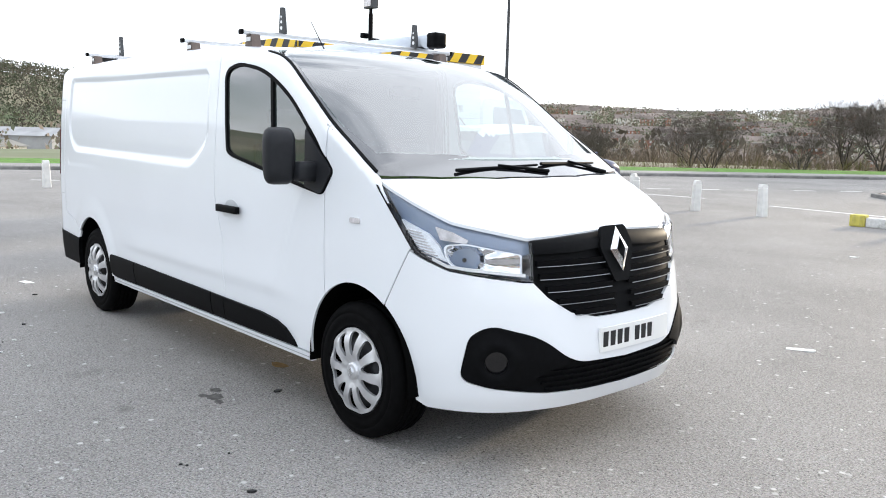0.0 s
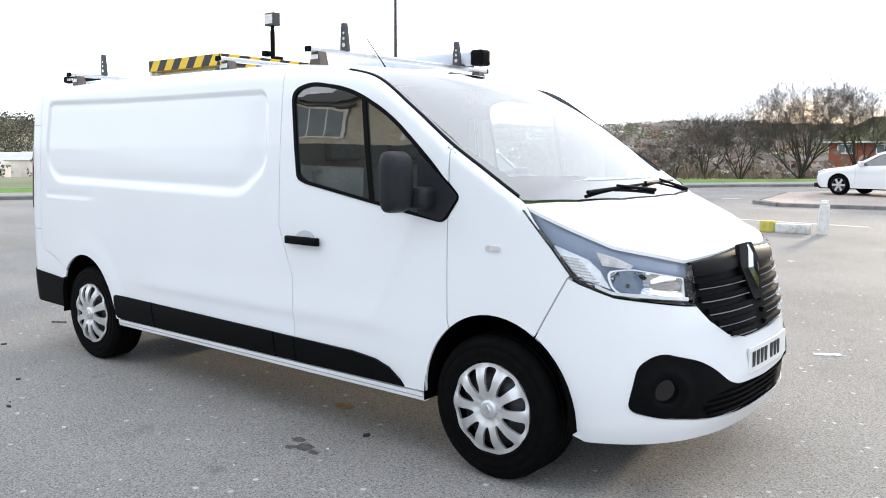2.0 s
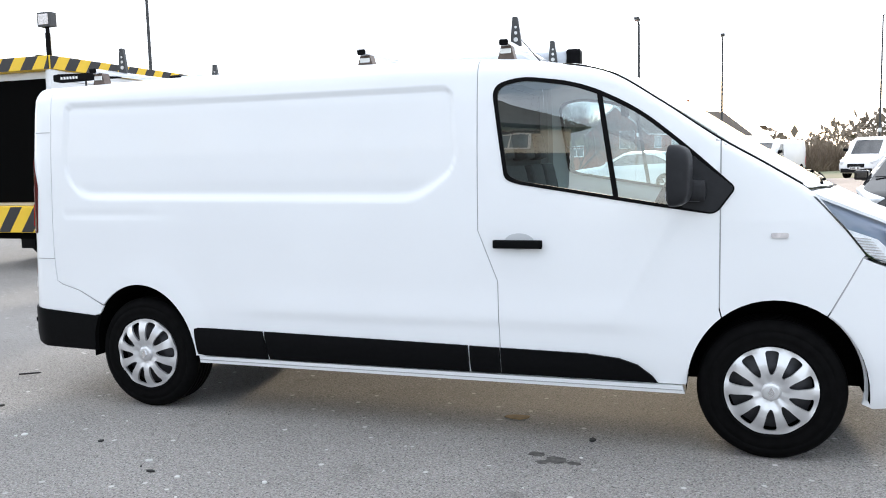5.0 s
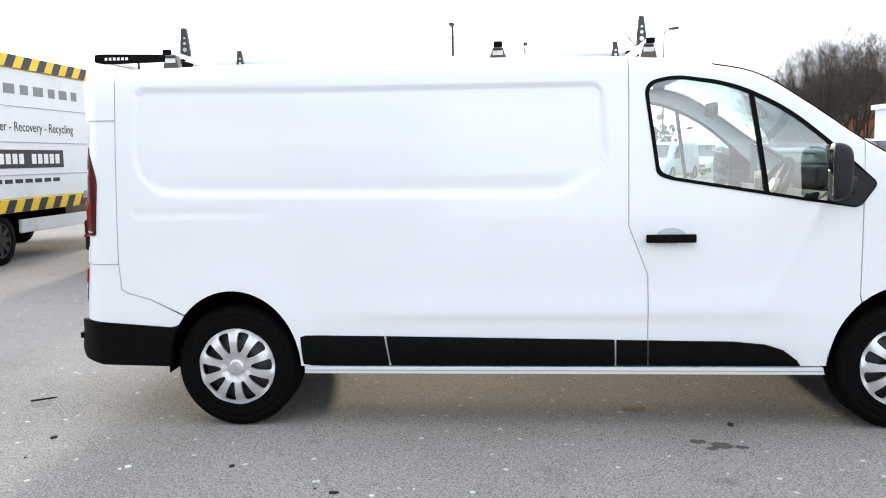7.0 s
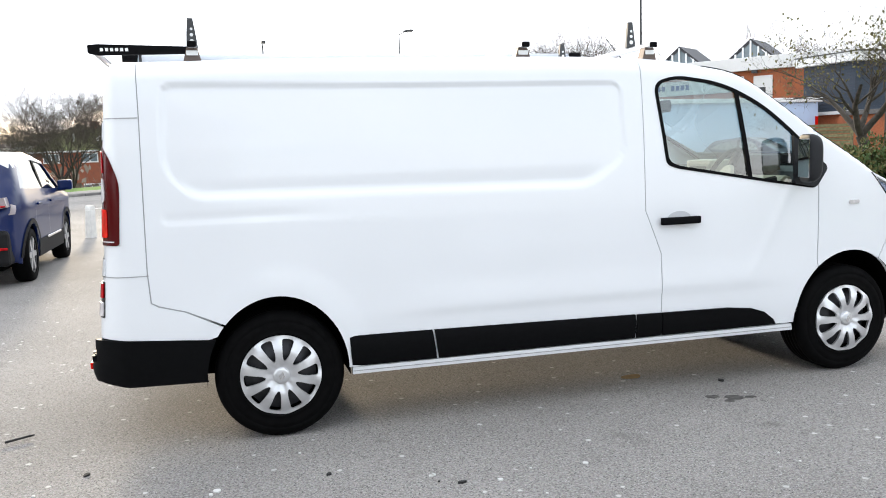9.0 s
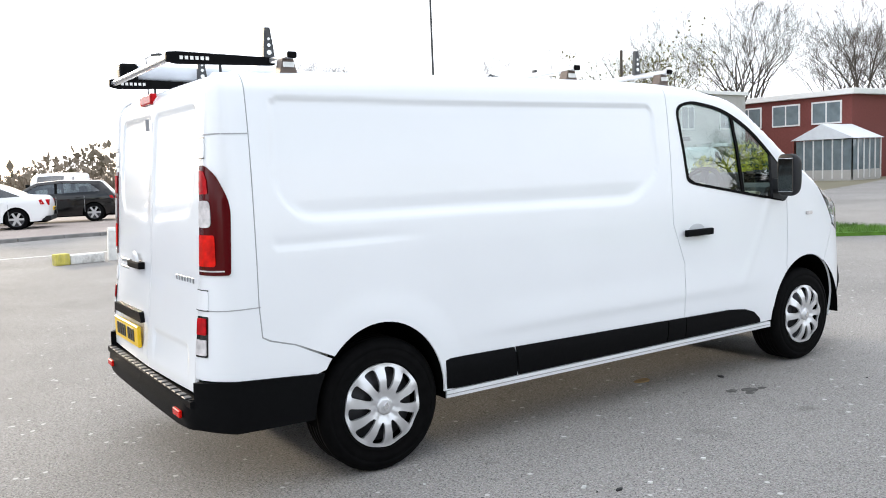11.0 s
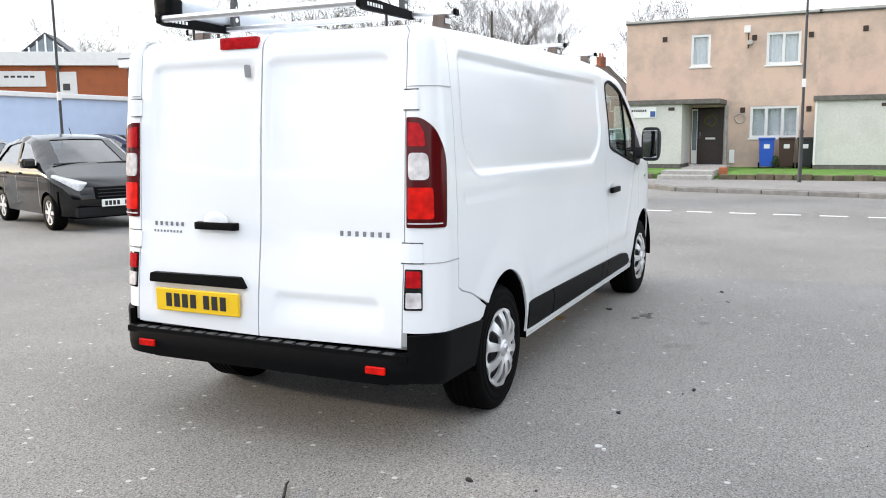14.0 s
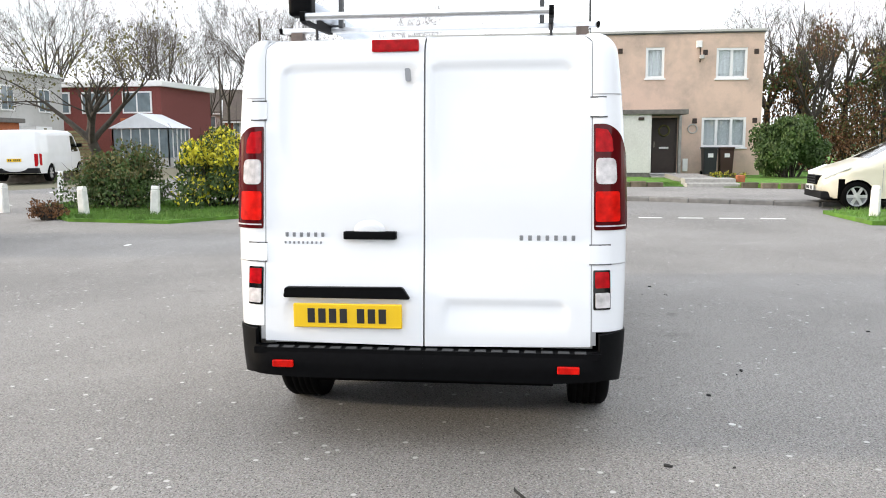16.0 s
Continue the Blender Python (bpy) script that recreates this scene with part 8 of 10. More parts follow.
cv = thing("conservatory", "white glazed conservatory with a pitched roof", "conservatory", Matrix.Translation((45.5, 24.0, 0)))
for s in (-1, 1):
    for k in range(6):
        part("post", box(-1.5 + 0.6 * k - 0.03, -1.5 + 0.6 * k + 0.03, s * 1.8 - 0.03, s * 1.8 + 0.03, 0, 2.3), UPVC, cv)
for k in range(7):
    part("post", box(-1.53, -1.47, -1.8 + 0.6 * k - 0.03, -1.8 + 0.6 * k + 0.03, 0, 2.3), UPVC, cv)
part("glass", box(-1.46, 1.46, -1.76, 1.76, 0.5, 2.25), PANE, cv)
part("dwarf_wall", box(-1.5, 1.5, -1.8, 1.8, -0.2, 0.5), RENDER_GREY, cv)
bm = bmesh.new()
add_prism(bm, [(-2.0, 2.3), (2.0, 2.3), (0, 3.2)], 3.2, Matrix(((0, 0, 1, -1.65), (1, 0, 0, 0), (0, 1, 0, 0), (0, 0, 0, 1))))
part("roof", bm, CABIN_WHITE, cv)
part("side_gate", box(4.5 - 4.5, 0.1, -5.5, -3.9, -0.2, 2.0), SIGN_WHITE, cv)

# ---- old brick houses beyond the lawn
def gabled(at, turn, w, d, h, rise, wall, roofm, label, wins=(), chimneys=()):
    g = thing("house", label, "house", Matrix.Translation(at) @ Matrix.Rotation(turn, 4, "Z"), group="pitched roof houses")
    bm = bmesh.new()
    add_prism(bm, [(0, -6.0), (d, -6.0), (d, h), (d / 2, h + rise), (0, h)], w, Matrix(((0, 0, 1, 0), (1, 0, 0, 0), (0, 1, 0, 0), (0, 0, 0, 1))))
    bmesh.ops.recalc_face_normals(bm, faces=bm.faces[:])
    part("wall", bm, wall, g)
    k = rise / (d / 2)
    for s in (0, 1):
        bm = bmesh.new()
        pr = [(-0.45, h - 0.45 * k + 0.05), (d / 2, h + rise + 0.05), (d / 2, h + rise + 0.22), (-0.45, h - 0.45 * k + 0.20)]
        if s:
            pr = [(d - a, b) for a, b in pr][::-1]
        add_prism(bm, pr, w + 0.5, Matrix(((0, 0, 1, -0.25), (1, 0, 0, 0), (0, 1, 0, 0), (0, 0, 0, 1))))
        bmesh.ops.recalc_face_normals(bm, faces=bm.faces[:])
        part("roof_slope", bm, roofm, g)
        y = -0.5 if s == 0 else d + 0.4
        part("gutter", box(-0.2, w + 0.2, y, y + 0.1, h - 0.45 * k - 0.08, h - 0.45 * k + 0.06), SIGN_WHITE, g)
    for e, x in ((0, -0.30), (1, w + 0.22)):
        bm = bmesh.new()
        for s in (-1, 1):
            add_prism(bm, [(d / 2 + s * (d / 2 + 0.45), h - 0.45 * k - 0.05), (d / 2 + s * (d / 2 + 0.45), h - 0.45 * k + 0.22), (d / 2, h + rise + 0.24), (d / 2, h + rise - 0.03)], 0.08, Matrix(((0, 0, 1, x), (1, 0, 0, 0), (0, 1, 0, 0), (0, 0, 0, 1))))
        bmesh.ops.recalc_face_normals(bm, faces=bm.faces[:])
        part("bargeboard", bm, SIGN_WHITE, g)
    for face, a, z, ww, hh in wins:
        if face == "front":
            wnd_ = part("window", box(a, a + ww, -0.07, -0.003, z, z + hh, 0.01), UPVC, g)
            n = max(1, round(ww / 0.7))
            for q in range(n):
                part("pane", box(a + 0.08 + q * (ww - 0.08) / n, a + (q + 1) * (ww - 0.08) / n, -0.08, -0.07, z + 0.08, z + hh - 0.08), PANE, wnd_)
        else:
            x = w if face == "right" else 0
            s = 1 if face == "right" else -1
            wnd_ = part("window", box(min(x, x + s * 0.07) + s * 0.003, max(x, x + s * 0.07), a, a + ww, z, z + hh, 0.01), UPVC, g)
            n = max(1, round(ww / 0.7))
            for q in range(n):
                x0, x1 = sorted((x + s * 0.07, x + s * 0.085))
                part("pane", box(x0, x1, a + 0.08 + q * (ww - 0.08) / n, a + (q + 1) * (ww - 0.08) / n, z + 0.08, z + hh - 0.08), PANE, wnd_)
    for a, b in chimneys:
        c_ = part("chimney", box(a, a + 0.8, b, b + 0.6, h + rise * 0.6, h + rise + 1.1, 0.01), BRICK_RED, g)
        for q in range(2):
            part("chimney_pot", cyl((a + 0.2 + 0.4 * q, b + 0.3, h + rise + 1.1), (a + 0.2 + 0.4 * q, b + 0.3, h + rise + 1.5), 0.12, 0.10, 10), BRICK_ORANGE, c_)
    return g


gabled((72.2, 19.9, 0), radians(-26.5), 9.0, 6.6, 5.0, 2.7, mat("old_brick", (0.15, 0.07, 0.048), rough=0.95, var=0.25, scale=10, dirt=(0.09, 0.05, 0.04), dirt_scale=1.0), BROWN_TILE, "old red brick house with chimneys", [("front", 1.0, 3.2, 1.2, 1.3), ("front", 5.5, 3.2, 1.2, 1.3), ("front", 1.0, 0.7, 1.2, 1.3), ("left", 0.5, 3.2, 1.5, 1.2), ("left", 0.4, 0.6, 1.1, 1.5)], [(0.2, 3.0), (7.6, 3.0)])
gabled((80, 14.0, 0), radians(-75), 14.0, 7.5, 4.6, 2.3, RENDER_GREY, BROWN_TILE, "grey house with a brown roof far off", [("front", 1.0, 3.0, 1.2, 1.2), ("front", 5.0, 3.0, 1.2, 1.2), ("front", 9.5, 3.0, 1.2, 1.2)], [(3, 3.4), (10, 3.4)])
gabled((78.5, 35.5, 0), radians(-70), 7.0, 7.0, 4.6, 2.2, RENDER_GREY, BROWN_TILE, "grey rendered house beyond the fence", [("front", 1.0, 2.9, 1.2, 1.2), ("front", 4.4, 2.9, 1.2, 1.2)], [(5.6, 3.0)])
gabled((75.0, 30.8, 0), radians(-70), 6.0, 6.5, 3.6, 1.8, BRICK_RED, BROWN_TILE, "small red brick house beyond the fence", [("front", 0.8, 2.2, 1.8, 1.1)], [])
# ---- brick houses to the north, down the slope
gabled((-4.95, 89.4, -2.5), radians(68), 30.0, 7.2, 6.5, 2.8, BRICK_RED, BROWN_TILE, "red brick terrace with a brown tiled roof and white gable edge", [("left", 1.3, 4.6, 1.9, 2.0), ("left", 1.3, 1.3, 1.9, 2.0), ("left", 4.6, 4.9, 0.5, 0.5)] + [("front", 2.0 + 4.4 * k, z, 1.7, 1.4) for k in range(6) for z in (4.6, 1.4)], [(7, 3.2), (18, 3.2)])
mh = thing("house", "red brick wing with a mossy green hipped roof", "house", Matrix.Translation((-18.7, 93.3, -2.5)) @ Matrix.Rotation(radians(-17), 4, "Z"), group="pitched roof houses")
part("wall", box(0, 7.2, 0, 7.0, -6.0, 5.05), BRICK_RED, mh)
bm = bmesh.new()
hv = [bm.verts.new(v) for v in ((-0.4, -0.4, 5.1), (8.5, -0.4, 5.1), (8.5, 7.4, 5.1), (-0.4, 7.4, 5.1), (2.6, 3.5, 7.75), (8.5, 3.5, 7.75))]
for f in ((0, 1, 5, 4), (3, 4, 5, 2), (0, 4, 3), (1, 2, 5), (0, 3, 2, 1)):
    bm.faces.new([hv[i] for i in f])
bmesh.ops.recalc_face_normals(bm, faces=bm.faces[:])
part("roof", bm, MOSS_TILE, mh, "mossy green roof")
part("gutter", box(-0.45, 7.2, -0.48, -0.36, 4.95, 5.12), SIGN_WHITE, mh)
part("chimney", box(4.9, 5.7, 3.2, 3.9, 6.8, 8.3), BRICK_RED, mh)
part("downpipe", cyl((4.0, -0.06, 0), (4.0, -0.06, 4.9), 0.06, None, 8), VENT_AND_SHADE, mh)
part("roof_vent", cyl((3.9, 1.2, 6.0), (3.9, 1.2, 7.0), 0.12, None, 8), SIGN_WHITE, mh)
for a, z in ((1.0, 3.8), (5.2, 3.8), (5.2, 0.5), (1.0, 0.5)):
    w = part("window", box(a, a + 1.8, -0.08, -0.003, z, z + 1.05, 0.01), UPVC, mh)
    for q in range(2):
        part("pane", box(a + 0.12 + 0.85 * q, a + 0.85 + 0.85 * q, -0.09, -0.08, z + 0.12, z + 0.93), PANE, w)

# ---- stone wall of the car lot
sw = thing("stone_wall", "low rough stone wall of the car lot", "wall", Matrix.Translation((9.1, 22.0, 0.05)) @ Matrix.Rotation(math.atan2(1.9, 7.6), 4, "Z"))
rng = random.Random(77)
stones = []
for k in range(6):
    bm = bmesh.new()
    vs = add_box(bm, -0.5, 0.5, -0.14, 0.14, -0.5, 0.5)
    for v in vs:
        v.co += Vector((rng.uniform(-0.06, 0.06), rng.uniform(-0.03, 0.03), rng.uniform(-0.06, 0.06)))
    bmesh.ops.bevel(bm, geom=bm.edges[:], offset=0.06, segments=1, affect="EDGES")
    me = bpy.data.meshes.new("stone")
    bm.to_mesh(me)
    bm.free()
    me.materials.append(STONE_WALL)
    stones.append(me)
for course in range(4):
    x = -0.3 * (course % 2)
    while x < 7.4:
        L = rng.uniform(0.28, 0.55)
        o = new("stone", stones[rng.randrange(6)])
        o.parent = sw
        o.matrix_basis = Matrix.Translation((x + L / 2, rng.uniform(-0.02, 0.02), 0.10 + 0.175 * course)) @ Matrix.Diagonal((L * 0.97, 1.3, 0.17, 1))
        x += L
part("wall_core", box(-0.2, 7.5, -0.11, 0.11, -0.2, 0.66), STONE_WALL, sw)
sb = thing("sign_board", "small white board on the stone wall", "sign", Matrix.Translation((9.7, 21.9, 0.75)) @ Matrix.Rotation(0.2, 4, "Z"))
part("board", box(0, 1.0, -0.25, -0.2, 0.0, 0.55, 0.01), SIGN_WHITE, sb)
part("leg", box(0.45, 0.55, -0.2, -0.14, -0.7, 0.4), METAL_GREY, sb)


# ---- shop behind the walk, mirrored in the van's side glass
bk = thing("shop", "cream-rendered shop with a black ground floor across the yard", "building", Matrix.Translation((-9.6, -9.6, 0)) @ Matrix.Rotation(radians(-28), 4, "Z"))
part("wall_upper", box(0, 11.0, -7.0, -0.02, 3.05, 4.45), mat("cream_render", (0.46, 0.43, 0.36), rough=0.9, var=0.12, scale=5), bk, "cream rendered upper wall")
lowf = part("wall_lower", box(0, 11.0, -7.0, 0, -0.3, 3.05), mat("black_shopfront", (0.012, 0.012, 0.013), rough=0.6, var=0.2, scale=6), bk, "black painted ground floor")
bm = bmesh.new()
hv = [bm.verts.new(v) for v in ((-0.4, 0.4, 4.45), (11.4, 0.4, 4.45), (11.4, -7.4, 4.45), (-0.4, -7.4, 4.45), (2.6, -3.5, 6.4), (8.4, -3.5, 6.4))]
for f in ((0, 1, 5, 4), (1, 2, 5), (2, 3, 4, 5), (3, 0, 4), (0, 3, 2, 1)):
    bm.faces.new([hv[i] for i in f])
bmesh.ops.recalc_face_normals(bm, faces=bm.faces[:])
part("roof", bm, FELT, bk, "dark roof with deep eaves")
for k in range(4):
    w = part("window", box(1.0 + 2.6 * k, 2.3 + 2.6 * k, -0.017, 0.05, 3.3, 4.2, 0.01), UPVC, bk, "white four-light window")
    part("hood", box(0.85 + 2.6 * k, 2.45 + 2.6 * k, -0.017, 0.14, 4.24, 4.30), VENT_AND_SHADE, w)
    for i in range(3):
        part("pane", box(1.07 + 0.40 * i + 2.6 * k, 1.43 + 0.40 * i + 2.6 * k, 0.05, 0.06, 3.37, 4.13), PANE, w)
for k in range(3):
    w = part("shop_window", box(0.7 + 3.5 * k, 3.0 + 3.5 * k, 0.003, 0.06, 0.6, 2.2, 0.01), VENT_AND_SHADE, lowf, "dark shop window")
    part("pane", box(0.8 + 3.5 * k, 2.9 + 3.5 * k, 0.06, 0.07, 0.7, 2.1), PANE, w)
GOLD = mat("gold_lettering", (0.55, 0.38, 0.05), rough=0.5)
for row, z in enumerate((2.72, 2.40)):
    for k in range(5 - row):
        part("sign_bar", box(6.0 + 0.34 * k, 6.22 + 0.34 * k, 0.003, 0.03, z, z + 0.2), GOLD, lowf)


# ---------------------------------------------------------------- parked vehicles
def paint(name, color, metal=0.0, rough=0.28, coat=0.5):
    return mat(name, color, rough=rough, metal=metal, coat=coat, var=0.03, scale=2.0)


PAINT_WHITE = paint("car_white", (0.78, 0.79, 0.80))
PAINT_CREAM = paint("car_cream", (0.72, 0.68, 0.55))
PAINT_BLUE = mat("car_blue", (0.002, 0.012, 0.075), rough=0.28, coat=0.25, spec=0.2, var=0.03, scale=2.0)
PAINT_BLACK = paint("car_black", (0.003, 0.003, 0.0035), 0.0, 0.12, 0.15)
PAINT_GREY = paint("car_grey", (0.22, 0.21, 0.20), 0.5)
PAINT_NAVY = paint("car_navy", (0.012, 0.020, 0.055), 0.3)
CLADDING = mat("car_cladding", (0.012, 0.012, 0.013), rough=0.6, spec=0.15, var=0.1, scale=20)
CAR_GLASS = glass_mat("car_glass", (0.34, 0.38, 0.38), 0.18)
CABIN_DARK = mat("car_interior", (0.03, 0.03, 0.032), rough=0.9, var=0.2, scale=8)
ALLOY = mat("alloy_rim", (0.50, 0.50, 0.51), rough=0.35, metal=0.6, var=0.05, scale=10)
PALE_LAMP = mat("smoked_lamp_lens", (0.34, 0.30, 0.31), rough=0.12, coat=0.5, var=0.2, scale=6)
HEADLAMP = mat("headlamp_lens", (0.74, 0.76, 0.78), rough=0.1, coat=0.6, var=0.15, scale=25)
YELLOW = mat("hazard_yellow", (0.80, 0.52, 0.02), rough=0.5, var=0.06, scale=3)
TRUCK_WHITE = mat("truck_white", (0.74, 0.75, 0.76), rough=0.4, var=0.04, scale=1.5, dirt=(0.55, 0.54, 0.52), dirt_scale=0.8, dirt_lo=0.55, dirt_hi=0.8)
SIGN_GREY = mat("sign_grey", (0.22, 0.22, 0.23), rough=0.6, var=0.05, scale=10)
RECYCLE_GREEN = mat("recycling_green", (0.03, 0.26, 0.06), rough=0.5)

# profiles: (share of the length from the rear, share of the height, what starts here), from the front foot over the roof to the rear foot
SHAPES = {
    "hatch": ([(0.975, 0.15, "b"), (0.998, 0.33, "b"), (0.985, 0.43, "b"), (0.935, 0.54, "b"), (0.785, 0.665, "g"), (0.565, 0.955, "b"), (0.42, 1.0, "b"), (0.15, 0.915, "g"), (0.040, 0.655, "b"), (0.012, 0.50, "b"), (0.0, 0.36, "b"), (0.02, 0.17, "b")],
              [(0.715, 0.645), (0.555, 0.895), (0.42, 0.93), (0.25, 0.885), (0.135, 0.71)], 0.43, (0.175, 0.815)),
    "saloon": ([(0.975, 0.15, "b"), (0.998, 0.34, "b"), (0.98, 0.50, "b"), (0.92, 0.57, "b"), (0.715, 0.655, "g"), (0.545, 0.96, "b"), (0.42, 1.0, "b"), (0.29, 0.965, "g"), (0.135, 0.725, "b"), (0.020, 0.70, "b"), (0.0, 0.55, "b"), (0.005, 0.36, "b"), (0.02, 0.17, "b")],
               [(0.675, 0.645), (0.535, 0.905), (0.42, 0.94), (0.30, 0.905), (0.165, 0.71)], 0.43, (0.20, 0.80)),
    "suv": ([(0.975, 0.18, "b"), (0.998, 0.36, "b"), (0.985, 0.55, "b"), (0.94, 0.62, "b"), (0.755, 0.69, "g"), (0.60, 0.955, "b"), (0.42, 1.0, "b"), (0.12, 0.965, "g"), (0.045, 0.70, "b"), (0.012, 0.55, "b"), (0.0, 0.36, "b"), (0.03, 0.19, "b")],
            [(0.71, 0.67), (0.585, 0.90), (0.42, 0.935), (0.20, 0.905), (0.12, 0.72)], 0.45, (0.18, 0.795)),
    "van": ([(0.975, 0.13, "b"), (0.998, 0.26, "b"), (0.985, 0.40, "b"), (0.945, 0.47, "b"), (0.845, 0.56, "g"), (0.725, 0.93, "b"), (0.66, 0.985, "b"), (0.40, 1.0, "b"), (0.03, 0.985, "b"), (0.008, 0.55, "b"), (0.0, 0.25, "b"), (0.01, 0.16, "b")],
            [(0.80, 0.56), (0.70, 0.88), (0.63, 0.89), (0.625, 0.56)], None, (0.19, 0.815)),
}


def wheel_parts(root, x, y, r, width, side, rim_mat, spokes=6):
    w = part("wheel", lathe([(r * 0.70, -width / 2), (r * 0.95, -width / 2), (r, -width * 0.32), (r, width * 0.32), (r * 0.95, width / 2), (r * 0.70, width / 2)], 28), TYRE, root, smooth=True)
    rim = lathe([(r * 0.70, 0.0), (r * 0.70, side * width * 0.46), (r * 0.62, side * width * 0.44), (r * 0.60, side * width * 0.20), (0.02, side * width * 0.20)], 28)
    rm = part("rim", rim, METAL_GREY if rim_mat is HUBCAP else DARK_STEEL, w)
    for k in range(spokes):
        a = 2 * math.pi * k / spokes
        bm = bmesh.new()
        m = Matrix.Rotation(-a, 4, "Y")
        y0, y1 = sorted((side * width * 0.30, side * width * 0.46))
        add_box(bm, r * 0.12, r * 0.66, y0, y1, -r * 0.10, r * 0.10, m=m)
        part("spoke", bm, rim_mat, rm)
    part("hub", cyl((0, 0, 0), (0, side * width * 0.50, 0), r * 0.17, None, 14), rim_mat, rm)
    w.matrix_basis = Matrix.Translation((x, y, r - 0.004))
    return w


def car(name, shape, at, heading, L, W, H, body, label, category="car", roof=None, cladding=False, plates=("front", "rear"), lamp="red", step=0.09, rim=None, axles=None, tyre=0.31, group="parked cars"):
    """A parked vehicle: pressed sides with window openings, a crowned skin over the profile, glass, wheels, lamps, plates."""
    prof, win, pillar, ax = SHAPES[shape]
    root = thing(name, label, category, Matrix.Translation(at) @ Matrix.Rotation(heading, 4, "Z"), group=group)
    X = lambda u: (u - 0.5) * L
    rear, front = (X(ax[0]), X(ax[1])) if axles is None else axles
    pts = [(X(u), v * H) for u, v, _ in prof]
    tags = [k for _, _, k in prof]
    sill = 0.16 * H
    ra = tyre * 1.17
    low = []
    for c in (rear, front):
        arc = [(c + ra * math.cos(math.pi * (1 - k / 10)), tyre * 0.98 + ra * math.sin(math.pi * k / 10)) for k in range(11)]
        low += [(c - ra, sill)] + arc + [(c + ra, sill)]
    outline = round_poly(pts, 0.10, 4) + low
    rr = 0.10
    top = round_poly(pts, 0.10, 4)

    def half(x, z):
        t = z / H
        w = W / 2 * (1 - 0.035 * sstep(0.35, 0.12, t) - (0.05 if shape == "van" else 0.17) * sstep(0.56, 1.0, t) * (1.0 if shape == "van" else 1.1))
        e = abs(x) / (L / 2)
        return w * (1 - (0.13 if x < 0 or shape == "van" else 0.24) * sstep(0.66, 1.0, e) ** 1.5)

    segs = np.array([(*a, *b) for a, b in zip(top, top[1:])])

    def edge(x, z):
        d = segs[:, 2:] - segs[:, :2]
        t = np.clip(((x - segs[:, 0]) * d[:, 0] + (z - segs[:, 1]) * d[:, 1]) / np.maximum((d**2).sum(1), 1e-9), 0, 1)
        return float(np.min(np.hypot(segs[:, 0] + t * d[:, 0] - x, segs[:, 1] + t * d[:, 1] - z)))

    def side_y(x, z, off=0.0):
        d = min(edge(x, z), rr)
        k = 1 - d / rr
        crease = 0.012 * math.exp(-((z - 0.56 * H) / 0.03) ** 2)
        return half(x, z) + crease - rr * (1 - math.sqrt(max(0.0, 1 - k * k))) + off

    hole = round_poly([(X(u), v * H) for u, v in win], 0.05, 3)
    body_bm = bmesh.new()
    for s in (1, -1):
        b = sheet(lambda x, z: Vector((x, s * side_y(x, z), z)), outline, [hole], step, 0.03, lambda x, z: Vector((0, -s, 0)))
        me = bpy.data.meshes.new("side")
        b.to_mesh(me)
        b.free()
        body_bm.from_mesh(me)
        bpy.data.meshes.remove(me)
    # crowned skin over the profile
    rowsv = []
    n = 9
    for x, z in top:
        w = half(x, z) - rr
        row = []
        for k in range(n):
            q = -1 + 2 * k / (n - 1)
            bow = (1 - q * q) * (0.13 * sstep(0.80, 1.0, abs(x) / (L / 2)) * (1 if x > 0 else -0.55) + (0.10 * sstep(0.6, 0.9, z / H) if 0 < x else 0))
            row.append(Vector((x + bow * (0.55 if x > 0 else 1), q * w, z + 0.025 * (1 - q * q) * sstep(0.3, 0.7, z / H))))
        rowsv.append(row)
    spans = [(Vector(pts[i]), Vector(pts[i + 1])) for i in range(len(pts) - 1) if tags[i] == "g"]
    panes = [bmesh.new() for _ in spans]

    def on(p, q):
        m = (Vector(p) + Vector(q)) / 2
        for i, (a, b) in enumerate(spans):
            d = b - a
            t = (m - a).dot(d) / d.length_squared
            if 0.04 < t < 0.96 and ((a + d * t) - m).length < 0.02:
                return i
        return -1

    bv = [[body_bm.verts.new(v) for v in row] for row in rowsv]
    for i in range(len(top) - 1):
        g = on(top[i], top[i + 1])
        for k in range(n - 1):
            if g >= 0 and (shape == "suv" or 0 < k < n - 2):
                panes[g].faces.new([panes[g].verts.new(v - Vector((0.012, 0, 0.008))) for v in (rowsv[i][k], rowsv[i][k + 1], rowsv[i + 1][k + 1], rowsv[i + 1][k])])
            else:
                f = body_bm.faces.new((bv[i][k], bv[i][k + 1], bv[i + 1][k + 1], bv[i + 1][k]))
                f.smooth = True
    for v in [v for v in body_bm.verts if not v.link_faces]:
        body_bm.verts.remove(v)
    bmesh.ops.remove_doubles(body_bm, verts=body_bm.verts[:], dist=0.002)
    bmesh.ops.recalc_face_normals(body_bm, faces=body_bm.faces[:])
    if roof is not None:
        for f in body_bm.faces:
            c = f.calc_center_median()
            if c.z > 0.90 * H and abs(c.x) < 0.45 * L:
                f.material_index = 1
    part("body", body_bm, [body, roof] if roof is not None else body, root)
    for pn, nm in zip(panes, ("windscreen", "rear_window")):
        bmesh.ops.remove_doubles(pn, verts=pn.verts[:], dist=0.002)
        part(nm, pn, CAR_GLASS, root, smooth=True)
